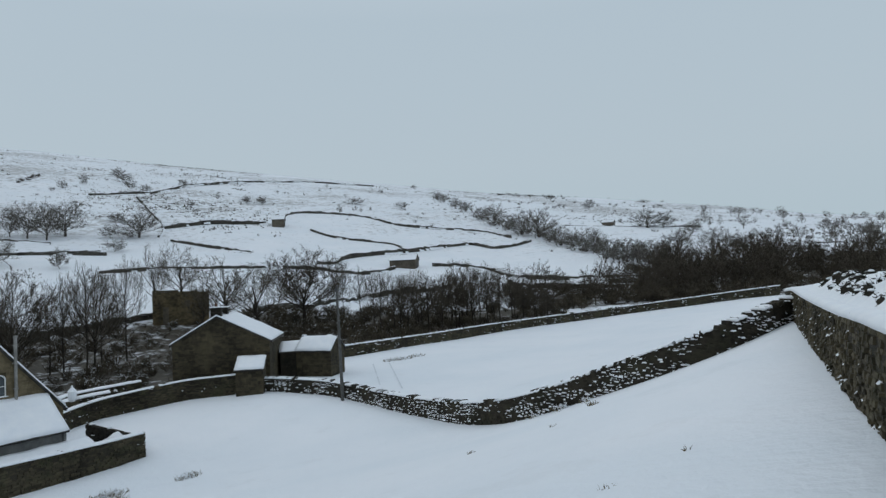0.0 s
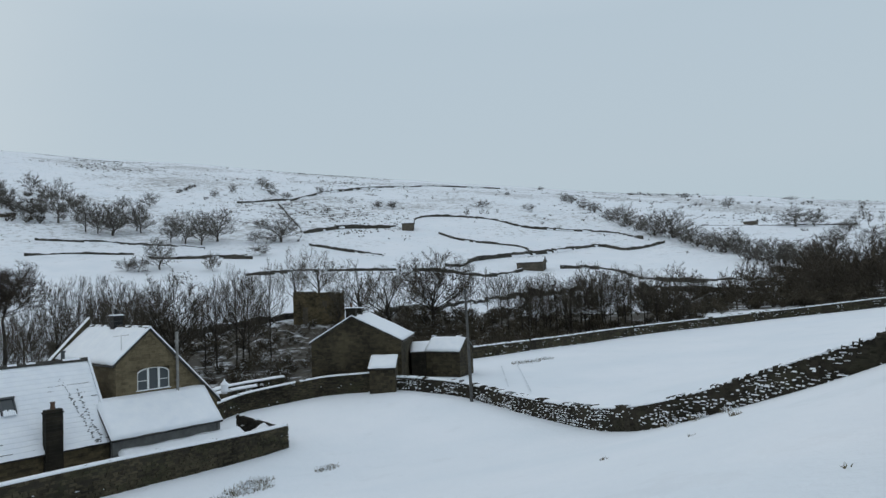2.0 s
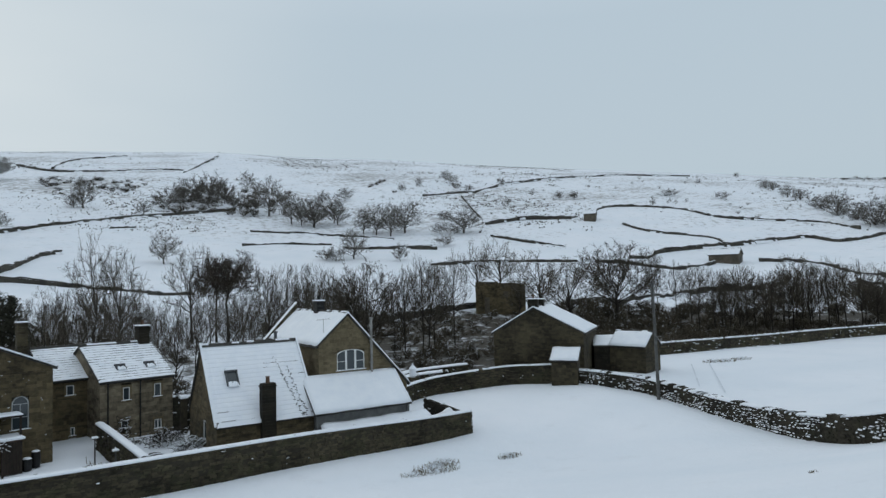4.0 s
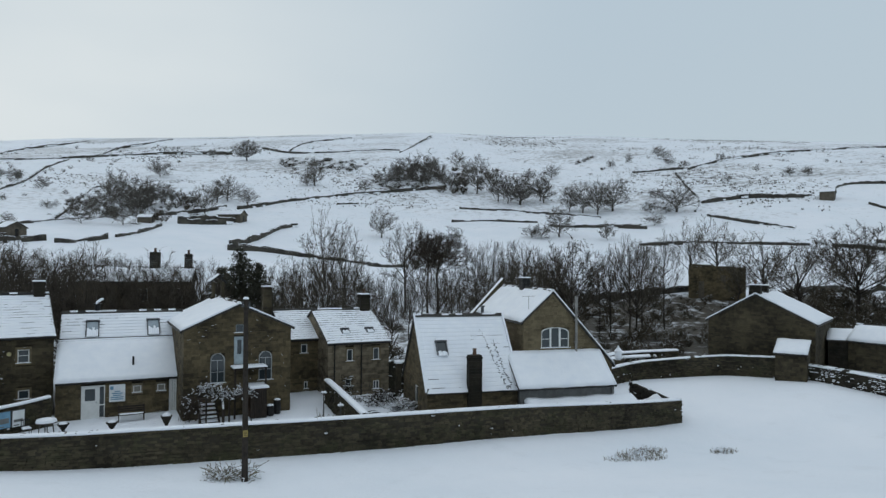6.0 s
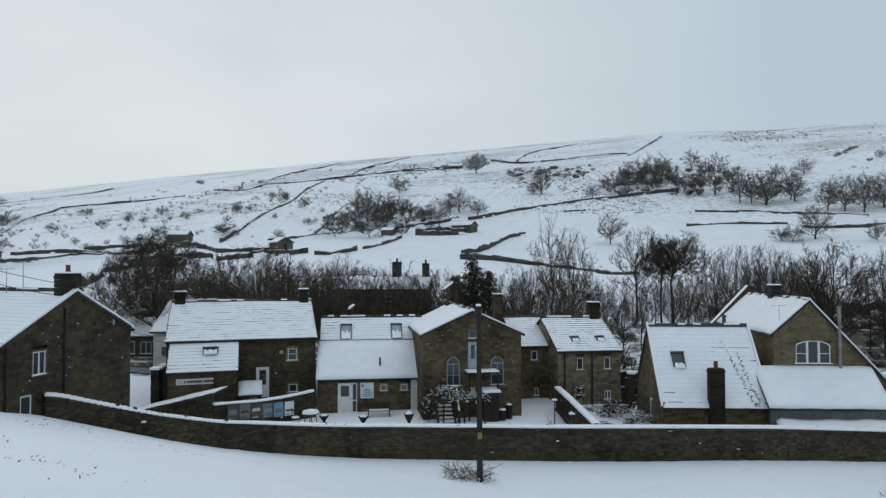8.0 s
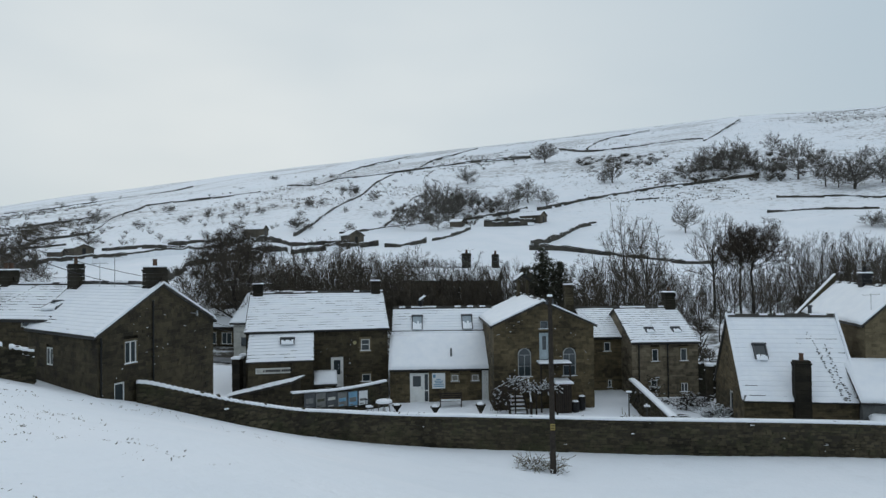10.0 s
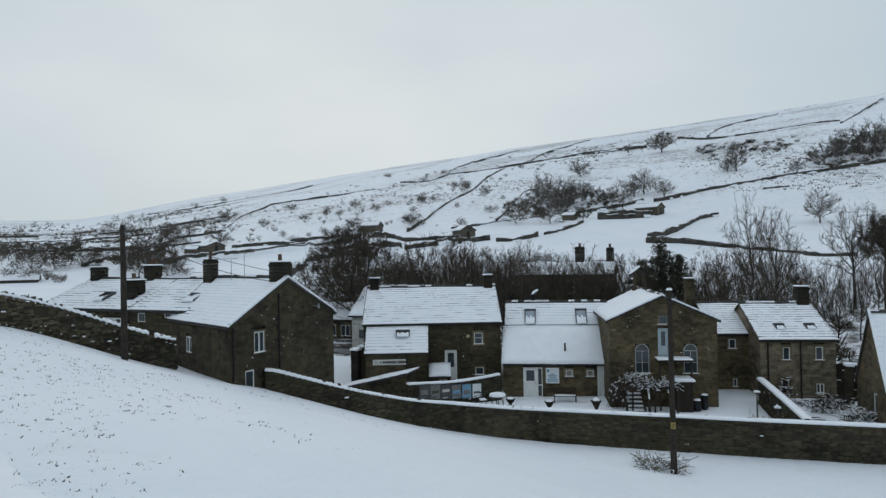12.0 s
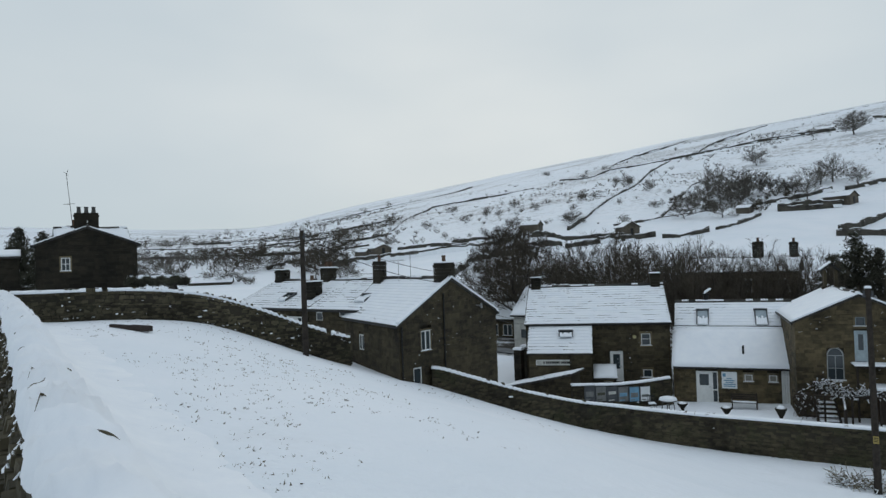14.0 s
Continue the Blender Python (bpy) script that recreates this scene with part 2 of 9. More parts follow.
# ---------- the lie of the land ----------
# azimuth in degrees, clockwise from +Y; the far side of the valley is given as rises above eye height, the near side as spot heights
EYE_Z = 10.0
FAR_AZ = (-180, -110, -75, -60, -50, -40, -30, -20, -10, 0, 12, 22, 35, 50, 65, 80, 95, 130, 180)
RISE_140 = (2, 1, -1, -1.6, -1.8, -1.8, -1.2, -.8, -.9, -1.0, -1.2, -1.3, -1.6, -2.6, -2.8, -2.3, -1.6, 1, 2)
RISE_190 = (3, 2, -.3, -.2, .1, .1, 1.0, 1.6, 2.0, 1.6, .9, .9, .9, .1, -.3, -.3, 0, 2, 3)
RISE_280 = (4, 3, .6, 1.1, 1.3, 1.8, 2.9, 4.4, 5.2, 5.4, 5.2, 5.1, 5.1, 4.4, 2.7, 1.5, 1.2, 3, 4)
SKY_AZ = (-180, -110, -60, -52, -47, -40, -31, -24, -12, 0, 8, 15, 22, 28, 37.5, 53, 63, 74, 83, 93, 120, 180)
SKY_RISE = (6, 4, 3.3, 3.1, 3.25, 4.6, 6.25, 7.35, 8.85, 10.0, 10.5, 10.85, 10.5, 10.4, 9.75, 8.2, 7.05, 5.8, 4.5, 3.1, 4, 6)
SKY_DIST = (400, 700, 1700, 1600, 1500, 1250, 1050, 900, 760, 680, 640, 620, 620, 620, 620, 640, 720, 820, 900, 1000, 700, 400)
# spot heights x, y, z: the snowy field, its walls' feet, the gardens
SPOTS_FIELD = ((-18.5, 28, 3.9), (-14.8, 30.2, 2.4), (-10.7, 34.3, .6), (0, 35, .2), (14, 36, .15), (26, 36.8, 0), (0, 31.5, .15), (14, 30, .2),
               (-18.8, 25.9, 4.4), (-22.5, 24.5, 5.2), (-26.6, 21.2, 7.7), (-30.5, 14.5, 7.8), (-16, 9, 7.7), (-8, 4, 7.6), (-8, 14, 6.2), (0, 12, 5.2),
               (0, 2, 7.5), (0, 22, 1.9), (8, -.2, 7.5), (13.4, 0, 7.4), (38, 2.8, 7.2), (26, 5, 6.1), (20, 18, 2.2))
SPOTS_GARDEN = ((-8, 43, .2), (0, 42.5, .45), (8, 46, .35), (14, 41, .4), (21, 40, .2), (-20, 44, .6), (-20, 53, .8), (-24, 40, 2.0), (5, 56, .6), (34, 41, .9), (39, 44, 1.4))
SPOTS_EAST = ((33.5, 7.1, 5.2), (34.2, 11.6, 3.5), (34.2, 16.6, 1.9), (37, 25, 1.1), (40.3, 33, 1.2), (39, 40, 1.6), (59, 46, 1.9), (60, 22, 2.0), (80, 8, 4.3),
              (115, 33, 2.7), (128, 10, 4.6), (48, 10, 4.6))
SPOTS_VALLEY = ((0, 82, -.3), (28, 76, 0), (52, 66, .4), (-30, 76, 1.0), (-62, 55, 4.5), (-40, 30, 6.0), (-48, 22, 8.4), (-40, 12, 8.6))
SPOTS_HILL = ((0, -4, 8.5), (-12, 1.5, 8.4), (14, -6, 8.6), (45, -4, 8.6), (0, -45, 16), (60, -45, 15), (-60, -35, 16), (-45, -5, 10), (100, -40, 12))


def curve_at(xs, ys, x):
    """A smooth curve through the points, with no overshoot."""
    xs, ys = np.array(xs, float), np.array(ys, float)
    h = np.diff(xs)
    d = np.diff(ys) / h
    m = np.zeros_like(ys)
    m[1:-1] = np.where(d[:-1] * d[1:] > 0, (d[:-1] * h[1:] + d[1:] * h[:-1]) / (h[:-1] + h[1:]), 0)
    i = np.clip(np.searchsorted(xs, x) - 1, 0, len(h) - 1)
    t = np.clip((x - xs[i]) / h[i], 0, 1)
    a, b = ys[i], ys[i + 1]
    return a + (b - a) * t * t * (3 - 2 * t) + h[i] * t * (1 - t) * (m[i] * (1 - t) - m[i + 1] * t)


def far_height(az, r):
    u = np.log(np.maximum(r, 1.0))
    sky_d = curve_at(SKY_AZ, SKY_DIST, az)
    nodes = [np.log(140) + 0 * az, np.log(190) + 0 * az, np.log(280) + 0 * az, np.log(sky_d), np.log(sky_d * 3)]
    top = curve_at(SKY_AZ, SKY_RISE, az)
    rises = [curve_at(FAR_AZ, RISE_140, az), curve_at(FAR_AZ, RISE_190, az), curve_at(FAR_AZ, RISE_280, az), top, top - 1.2]
    out = np.where(u > nodes[4], rises[4], rises[0])
    for k in range(4):
        t = np.clip((u - nodes[k]) / (nodes[k + 1] - nodes[k]), 0, 1)
        if k == 2:
            t = np.sin(t * np.pi / 2) ** .9
        elif k == 3:
            t = t * t
        inside = (u >= nodes[k]) & (u <= nodes[k + 1])
        out = np.where(inside, rises[k] + (rises[k + 1] - rises[k]) * t, out)
    return EYE_Z + r * np.tan(np.radians(out))


def rim_spots():
    a = np.arange(-180, 180, 12.0)
    z = far_height(a, np.full_like(a, 140.0))
    return np.stack([140 * np.sin(np.radians(a)), 140 * np.cos(np.radians(a)), z], 1)


SPOTS = np.concatenate([np.array(SPOTS_FIELD + SPOTS_GARDEN + SPOTS_EAST + SPOTS_VALLEY + SPOTS_HILL, float), rim_spots()])


def plate(r):
    return np.where(r > 1e-6, r * r * np.log(r + 1e-9), 0)


def plate_weights():
    n = len(SPOTS)
    gaps = np.hypot(SPOTS[:, None, 0] - SPOTS[None, :, 0], SPOTS[:, None, 1] - SPOTS[None, :, 1]) / 30
    side = np.stack([np.ones(n), SPOTS[:, 0] / 30, SPOTS[:, 1] / 30], 1)
    big = np.zeros((n + 3, n + 3))
    big[:n, :n], big[:n, n:], big[n:, :n] = plate(gaps) + np.eye(n) * .02, side, side.T
    return np.linalg.solve(big, np.concatenate([SPOTS[:, 2], np.zeros(3)]))


PLATE = plate_weights()


def height(x, y):
    """The height of the bare ground at x, y (arrays or numbers)."""
    x, y = np.asarray(x, float), np.asarray(y, float)
    near = PLATE[-3] + PLATE[-2] * x / 30 + PLATE[-1] * y / 30
    for k in range(len(SPOTS)):
        near = near + PLATE[k] * plate(np.hypot(x - SPOTS[k, 0], y - SPOTS[k, 1]) / 30)
    r = np.hypot(x, y)
    az = np.degrees(np.arctan2(x, y))
    far = far_height(az, np.maximum(r, 140))
    t = np.clip((r - 118) / 22, 0, 1)
    t = t * t * (3 - 2 * t)
    return near * (1 - t) + far * t


def polar(az, r):
    """The plan's point at an azimuth in degrees and a distance."""
    return r * math.sin(radians(az)), r * math.cos(radians(az))


def ground(x, y):
    return float(height(x, y))


# ---------- building helpers ----------
class Soup:
    """Collects many small closed pieces into one mesh."""

    def __init__(self):
        self.v, self.f = [], []

    def piece(self, pts, faces):
        n = len(self.v)
        self.v.extend([tuple(p) for p in pts])
        self.f.extend([tuple(i + n for i in q) for q in faces])

    def box(self, x0, y0, z0, x1, y1, z1, m=None):
        pts = [(x0, y0, z0), (x1, y0, z0), (x1, y1, z0), (x0, y1, z0), (x0, y0, z1), (x1, y0, z1), (x1, y1, z1), (x0, y1, z1)]
        if m is not None:
            pts = [m @ Vector(p) for p in pts]
        self.piece(pts, BOX_FACES)

    def cap(self, x0, y0, z0, x1, y1, z1, inset=.06, m=None, droop=0.0):
        """A box whose top edges are rounded off, as settled snow."""
        i = min(inset, (x1 - x0) * .35, (y1 - y0) * .35)
        zm = z1 - min(i, (z1 - z0) * .6)
        pts = [(x0, y0, z0 - droop), (x1, y0, z0 - droop), (x1, y1, z0), (x0, y1, z0), (x0 - .01, y0 - .01, zm), (x1 + .01, y0 - .01, zm), (x1 + .01, y1, zm), (x0 - .01, y1, zm),
               (x0 + i, y0 + i, z1), (x1 - i, y0 + i, z1), (x1 - i, y1 - i, z1), (x0 + i, y1 - i, z1)]
        if m is not None:
            pts = [m @ Vector(p) for p in pts]
        self.piece(pts, CAP_FACES)

    def tube(self, a, b, ra, rb, sides=5, ends=True):
        a, b = Vector(a), Vector(b)
        d = b - a
        if d.length < 1e-6:
            return
        d.normalize()
        s = d.cross(Vector((0, 0, 1)) if abs(d.z) < .9 else Vector((1, 0, 0))).normalized()
        t = d.cross(s)
        pts = []
        for p, r in ((a, ra), (b, rb)):
            for k in range(sides):
                w = 2 * math.pi * k / sides
                pts.append(p + s * (r * math.cos(w)) + t * (r * math.sin(w)))
        faces = [(k, (k + 1) % sides, sides + (k + 1) % sides, sides + k) for k in range(sides)]
        if ends:
            faces += [tuple(range(sides))[::-1], tuple(range(sides, 2 * sides))]
        self.piece(pts, faces)

    def mesh(self, name, mat, smooth=False):
        me = bpy.data.meshes.new(name)
        me.from_pydata(self.v, [], self.f)
        me.materials.append(mat)
        if smooth:
            me.polygons.foreach_set("use_smooth", [True] * len(me.polygons))
        me.update()
        return me


BOX_FACES = ((0, 3, 2, 1), (4, 5, 6, 7), (0, 1, 5, 4), (1, 2, 6, 5), (2, 3, 7, 6), (3, 0, 4, 7))
CAP_FACES = ((0, 3, 2, 1), (0, 1, 5, 4), (1, 2, 6, 5), (2, 3, 7, 6), (3, 0, 4, 7), (4, 5, 9, 8), (5, 6, 10, 9), (6, 7, 11, 10), (7, 4, 8, 11), (8, 9, 10, 11))


def part(name, soup, mat, parent, label="", kind="", smooth=False):
    """Links a soup as one mesh object under a thing or a part."""
    ob = new(name, soup.mesh(name, mat, smooth))
    ob.parent = parent
    return tagged(ob, label, kind=kind)


def thing(name, label, category, m=None, group="", kind=""):
    ob = new(name)
    ob.empty_display_size = .3
    if m is not None:
        ob.matrix_world = m
    return tagged(ob, label, category, group, kind)


def lone(name, soup, mat, label, category, m=None, group="", kind="", smooth=False):
    """A thing of a single mesh."""
    ob = new(name, soup.mesh(name, mat, smooth))
    if m is not None:
        ob.matrix_world = m
    return tagged(ob, label, category, group, kind)


def frame_of(origin, u, inward):
    """Axes of a wall face: X along it, Y into the wall, Z up."""
    u, n = Vector(u).normalized(), Vector(inward).normalized()
    z = u.cross(n)
    m = Matrix((u, n, z)).transposed().to_4x4()
    m.translation = origin
    return m


# ---------- the ground, one sheet to the horizon ----------
def upper_wall_reach(deg):
    """How far off the wall behind the upper field stands, by azimuth."""
    return np.interp(deg, (42, 51, 58, 65, 74, 82.5, 86), (71, 76, 89, 103, 117, 125, 128))


def lay_ground():
    az = np.concatenate([np.arange(-180, -72, 4.0), np.arange(-72, 100, .6), np.arange(100, 180, 4.0)])
    r = np.concatenate([np.linspace(.6, 6, 10), np.exp(np.linspace(np.log(6.5), np.log(150), 130)), np.exp(np.linspace(np.log(153), np.log(1800), 100)), [2200, 2800, 3600, 4600]])
    a, rr = np.meshgrid(np.radians(az), r, indexing="ij")
    x, y = rr * np.sin(a), rr * np.cos(a)
    z = height(x, y)
    # wind-packed undulation, hummocks on the hill
    for k, (wave, amp) in enumerate(((9.0, .05), (23.0, .12), (61.0, .5), (140.0, 1.5))):
        g = np.clip((rr - wave * 2.2) / (wave * 3), 0, 1)
        z = z + amp * g * np.sin(x / wave * 2.1 + k + np.sin(y / wave * 1.7 + k * 2)) * np.cos(y / wave * 1.9 + k * 1.3 + np.sin(x / wave * 1.3))
    na, nr = x.shape
    verts = np.stack([x, y, z], -1).reshape(-1, 3)
    i, j = np.meshgrid(np.arange(na), np.arange(nr - 1), indexing="ij")
    nxt = (i + 1) % na
    quads = np.stack([i * nr + j, i * nr + j + 1, nxt * nr + j + 1, nxt * nr + j], -1).reshape(-1, 4)
    hub = len(verts)
    verts = np.concatenate([verts, [[0, 0, ground(0, 0)]]])
    faces = [tuple(q) for q in quads.tolist()] + [(int(k) * nr, (int(k) + 1) % na * nr, hub) for k in range(na)]
    me = bpy.data.meshes.new("ground")
    me.from_pydata([tuple(v) for v in verts.tolist()], [], faces)
    me.materials.append(M_GROUND)
    me.polygons.foreach_set("use_smooth", [True] * len(me.polygons))
    me.update()
    # fallen leaves and bramble under the trees
    def band(v, a, b, soft):
        return np.clip((v - a) / soft, 0, 1) * np.clip((b - v) / soft, 0, 1)
    deg, rad = np.degrees(a), rr
    beyond = np.clip((rad - upper_wall_reach(deg) - 2) / 4, 0, 1)
    wood = np.maximum.reduce([band(deg, 16, 46, 3) * band(rad, 60, 128, 6) * .93, band(deg, 6, 20, 3) * band(rad, 60, 110, 6) * .55, band(deg, 41, 70, 3) * band(rad, 70, 142, 6) * beyond, band(deg, 66, 79, 3) * band(rad, 128, 172, 6) * .8, band(deg, 74, 100, 3) * band(rad, 126, 220, 8) * .9, band(deg, -38, 9, 3) * band(rad, 58, 114, 6) * .75])
    field = me.attributes.new("litter", "FLOAT", "POINT")
    field.data.foreach_set("value", np.concatenate([wood.reshape(-1), [0.0]]).astype(np.float32))
    ob = new("ground", me)
    # faces look up
    bm = bmesh.new()
    bm.from_mesh(me)
    if sum(f.normal.z for f in list(bm.faces)[:200]) < 0:
        bmesh.ops.reverse_faces(bm, faces=bm.faces)
    bm.to_mesh(me)
    bm.free()
    tagged(ob, "snow-covered pasture falling to the valley and rising as a hillside", "ground", kind="structure")


lay_ground()


# ---------- masonry, roofs, windows ----------
def spans(u0, u1, z0, z1, holes):
    """The stretches of a course that no opening cuts."""
    out = [(u0, u1)]
    for a, b, c, d in holes:
        if d <= z0 + .02 or c >= z1 - .02:
            continue
        out = [q for p, s in out for q in ((p, min(s, a)), (max(p, b), s)) if q[1] - q[0] > .05]
    return out


def masonry(parent, face, length, z0, top, holes, mat, seed, course=(.08, .25), stone=(.14, .62), thick=.14, proud=.02):
    """Courses of separate stones over one face of a wall, up to the height top(u), with openings left free."""
    rnd = random.Random(seed)
    soup = Soup()
    zmax = max(top(length * k / 20) for k in range(21))
    z = z0
    while z < zmax - .03:
        h = rnd.uniform(*course)
        zz = min(z + h, zmax)
        inside = [length * k / 160 for k in range(161) if top(length * k / 160) >= min(zz, zmax) - .09]
        if not inside:
            break
        for a, b in spans(min(inside), max(inside), z, zz, holes):
            u = a
            while u < b - .01:
                w = rnd.uniform(*stone)
                e = b if b - u - w < stone[0] * .7 else u + w
                g = rnd.uniform(.001, .0045)
                p = rnd.uniform(0, proud)
                soup.box(u + g, -p, z + g, e - g, thick, zz - g, face)
                u = e
        z = zz
    return part("masonry", soup, mat, parent, kind="stuff")


def window(parent, face, u, z, w, h, style="sash", surround=M_ASHLAR, frame_mat=None, edge=.11, pane=None):
    """A window of w by h with its sill at z; returns the hole that the masonry leaves for it."""
    frame_mat = frame_mat or M_WHITE
    f, y0, y1 = .055, .02, .085
    arch = style in ("arch", "wide_arch")
    rise = {"arch": w * .5, "wide_arch": h * .24}.get(style, 0)
    s = Soup()
    a, b = u - w / 2, u + w / 2
    s.box(a, y0, z, a + f, y1, z + h - rise, face)
    s.box(b - f, y0, z, b, y1, z + h - rise, face)
    s.box(a + f, y0, z, b - f, y1, z + f, face)
    n = 12

    def crown(t):
        ang = math.pi * t
        return u - math.cos(ang) * w / 2, z + h - rise + math.sin(ang) * rise

    if arch:
        for k in range(n):
            (xa, za), (xb, zb) = crown(k / n), crown((k + 1) / n)
            pa, pb = Vector((u, 0, z + h - rise)), None
            ia = (u + (xa - u) * (1 - 2 * f / w), za - f * .9)
            ib = (u + (xb - u) * (1 - 2 * f / w), zb - f * .9)
            pts = [(xa, y0, za), (xb, y0, zb), (ib[0], y0, ib[1]), (ia[0], y0, ia[1]), (xa, y1, za), (xb, y1, zb), (ib[0], y1, ib[1]), (ia[0], y1, ia[1])]
            s.piece([face @ Vector(p) for p in pts], BOX_FACES)
    else:
        s.box(a + f, y0, z + h - f, b - f, y1, z + h, face)
    bar = .035
    if style == "sash":
        s.box(a + f, y0 + .01, z + h * .52, b - f, y1 - .005, z + h * .52 + bar, face)
    elif style == "cross":
        s.box(a + f, y0 + .01, z + h * .5, b - f, y1 - .005, z + h * .5 + bar, face)
        s.box(u - bar / 2, y0 + .005, z + f, u + bar / 2, y1 - .002, z + h - f, face)
    elif style == "two":
        s.box(u - bar, y0 + .005, z + f, u + bar, y1 - .002, z + h - f, face)
    elif style == "arch":
        s.box(u - bar / 2, y0 + .005, z + f, u + bar / 2, y1 - .002, z + h - rise, face)
        s.box(a + f, y0 + .01, z + h - rise - bar, b - f, y1 - .005, z + h - rise, face)
        s.box(a + f, y0 + .012, z + h * .36, b - f, y1 - .007, z + h * .36 + bar, face)
    elif style == "wide_arch":
        for t in (-1, 1):
            s.box(u + t * w / 6 - .06, y0 - .01, z + f, u + t * w / 6 + .06, y1 - .002, z + h - f * 1.2, face)
        s.box(a + f, y0 + .01, z + h * .42, u - w / 6 - .06, y1 - .005, z + h * .42 + bar, face)
        s.box(u + w / 6 + .06, y0 + .01, z + h * .42, b - f, y1 - .005, z + h * .42 + bar, face)
    win = part("window", s, frame_mat, parent)
    g = Soup()
    if arch:
        pts = [(a + .01, y1 - .025, z + .01), (b - .01, y1 - .025, z + .01)] + [(crown(1 - k / n)[0], y1 - .025, crown(1 - k / n)[1] - .01) for k in range(n + 1)]
        g.piece([face @ Vector(p) for p in pts], [tuple(range(len(pts)))])
    else:
        g.box(a + .01, y1 - .03, z + .01, b - .01, y1 - .02, z + h - .01, face)
    part("pane", g, pane or M_GLASS, win)
    if surround:
        q = Soup()
        q.box(a - edge, -.03, z - edge * 1.1, b + edge, .12, z, face)
        if not arch:
            q.box(a - edge, -.022, z + h, b + edge, .12, z + h + edge * 1.4, face)
            q.box(a - edge, -.015, z, a, .12, z + h, face)
            q.box(b, -.015, z, b + edge, .12, z + h, face)
        part("surround", q, surround, win, "dressed stone surround")
        c = Soup()
        c.cap(a - edge * .9, -.03, z - .005, b + edge * .9, .05, z + .035, .02, face)
        part("sill_snow", c, M_SNOW, win, "thin snow on the sill")
        if not arch:
            return a - edge, b + edge, z - edge * 1.1, z + h + edge * 1.4
    return a, b, z, z + h


def door(parent, face, u, z, w, h, glazed=.5, side=0.0, color=None):
    """A boarded door with a glazed upper part, its frame, and a sidelight where there is one."""
    color = color or M_WHITE
    f = .07
    a, b = u - w / 2, u + w / 2
    s = Soup()
    s.box(a, .0, z, a + f, .12, z + h, face)
    s.box(b - f, .0, z, b, .12, z + h, face)
    s.box(a + f, .0, z + h - f, b - f, .12, z + h, face)
    leaf = Soup()
    top = z + h - f
    if glazed:
        gz = z + h * (1 - glazed)
        leaf.box(a + f, .05, z + .03, b - f, .1, gz, face)
        leaf.box(a + f, .05, gz, a + f + .13, .1, top, face)
        leaf.box(b - f - .13, .05, gz, b - f, .1, top, face)
        leaf.box(a + f + .13, .05, top - .13, b - f - .13, .1, top, face)
    else:
        n = 5
        for k in range(n):
            x0, x1 = a + f + (b - a - 2 * f) * k / n, a + f + (b - a - 2 * f) * (k + 1) / n
            leaf.box(x0 + .006, .05, z + .03, x1 - .006, .09, top, face)
    ob = part("door", leaf, color, parent)
    part("door_frame", s, color, ob)
    if glazed:
        g = Soup()
        g.box(a + f + .13, .07, gz, b - f - .13, .08, top - .13, face)
        part("pane", g, M_GLASS, ob)
    k = Soup()
    k.box(b - f - .09, .0, z + h * .47, b - f - .05, .05, z + h * .47 + .12, face)
    part("handle", k, M_METAL, ob, "metal lever handle")
    if side:
        q = Soup()
        q.box(b, .0, z, b + .05, .12, z + h, face)
        q.box(b + side - .05, .0, z, b + side, .12, z + h, face)
        q.box(b + .05, .0, z, b + side - .05, .12, z + .1, face)
        q.box(b + .05, .0, z + h - .07, b + side - .05, .12, z + h, face)
        q.box(b + .05, .02, z + h * .4, b + side - .05, .1, z + h * .4 + .07, face)
        part("sidelight_frame", q, color, ob)
        g = Soup()
        g.box(b + .05, .07, z + .1, b + side - .05, .08, z + h - .07, face)
        part("sidelight_pane", g, M_GLASS, ob)
    return a, b + side, z - .05, z + h


def snow_sheet(length, run, seed, thick=.09, cell=.32, ragged=.05):
    """A settled sheet of snow on a slope: X along the eave, Y up the slope."""
    rnd = random.Random(seed)
    nx, ny = max(3, int(length / cell)), max(3, int(run / cell))
    s = Soup()
    idx = {}
    off = rnd.uniform(0, 90)
    for i in range(nx + 1):
        for j in range(ny + 1):
            x, y = length * i / nx, run * j / ny
            t = thick * (.85 + .5 * noise.noise((x * .8 + off, y * .8, seed * .37))) + .012 * noise.noise((x * 4 + off, y * 4, 1.7))
            e = min(i, nx - i, j) 
            if e == 0:
                t *= .45
            if j == 0:
                y -= ragged * (.5 + noise.noise((x * 1.7 + off, 3.1, 0)))
            if i in (0, nx):
                x += (1 if i else -1) * ragged * .4 * noise.noise((y * 2.1, off, 4))
            idx[i, j] = len(s.v)
            s.v.append((x, y, max(.02, t)))
    for i in range(nx):
        for j in range(ny):
            s.f.append((idx[i, j], idx[i + 1, j], idx[i + 1, j + 1], idx[i, j + 1]))
    rim = [idx[i, 0] for i in range(nx + 1)] + [idx[nx, j] for j in range(1, ny + 1)] + [idx[i, ny] for i in range(nx - 1, -1, -1)] + [idx[0, j] for j in range(ny - 1, 0, -1)]
    low = []
    for k in rim:
        low.append(len(s.v))
        x, y, _ = s.v[k]
        s.v.append((x, y, -.01))
    for k in range(len(rim)):
        n = (k + 1) % len(rim)
        s.f.append((rim[k], low[k], low[n], rim[n]))
    return s


def moved(s, m):
    s.v = [tuple(m @ Vector(v)) for v in s.v]
    return s


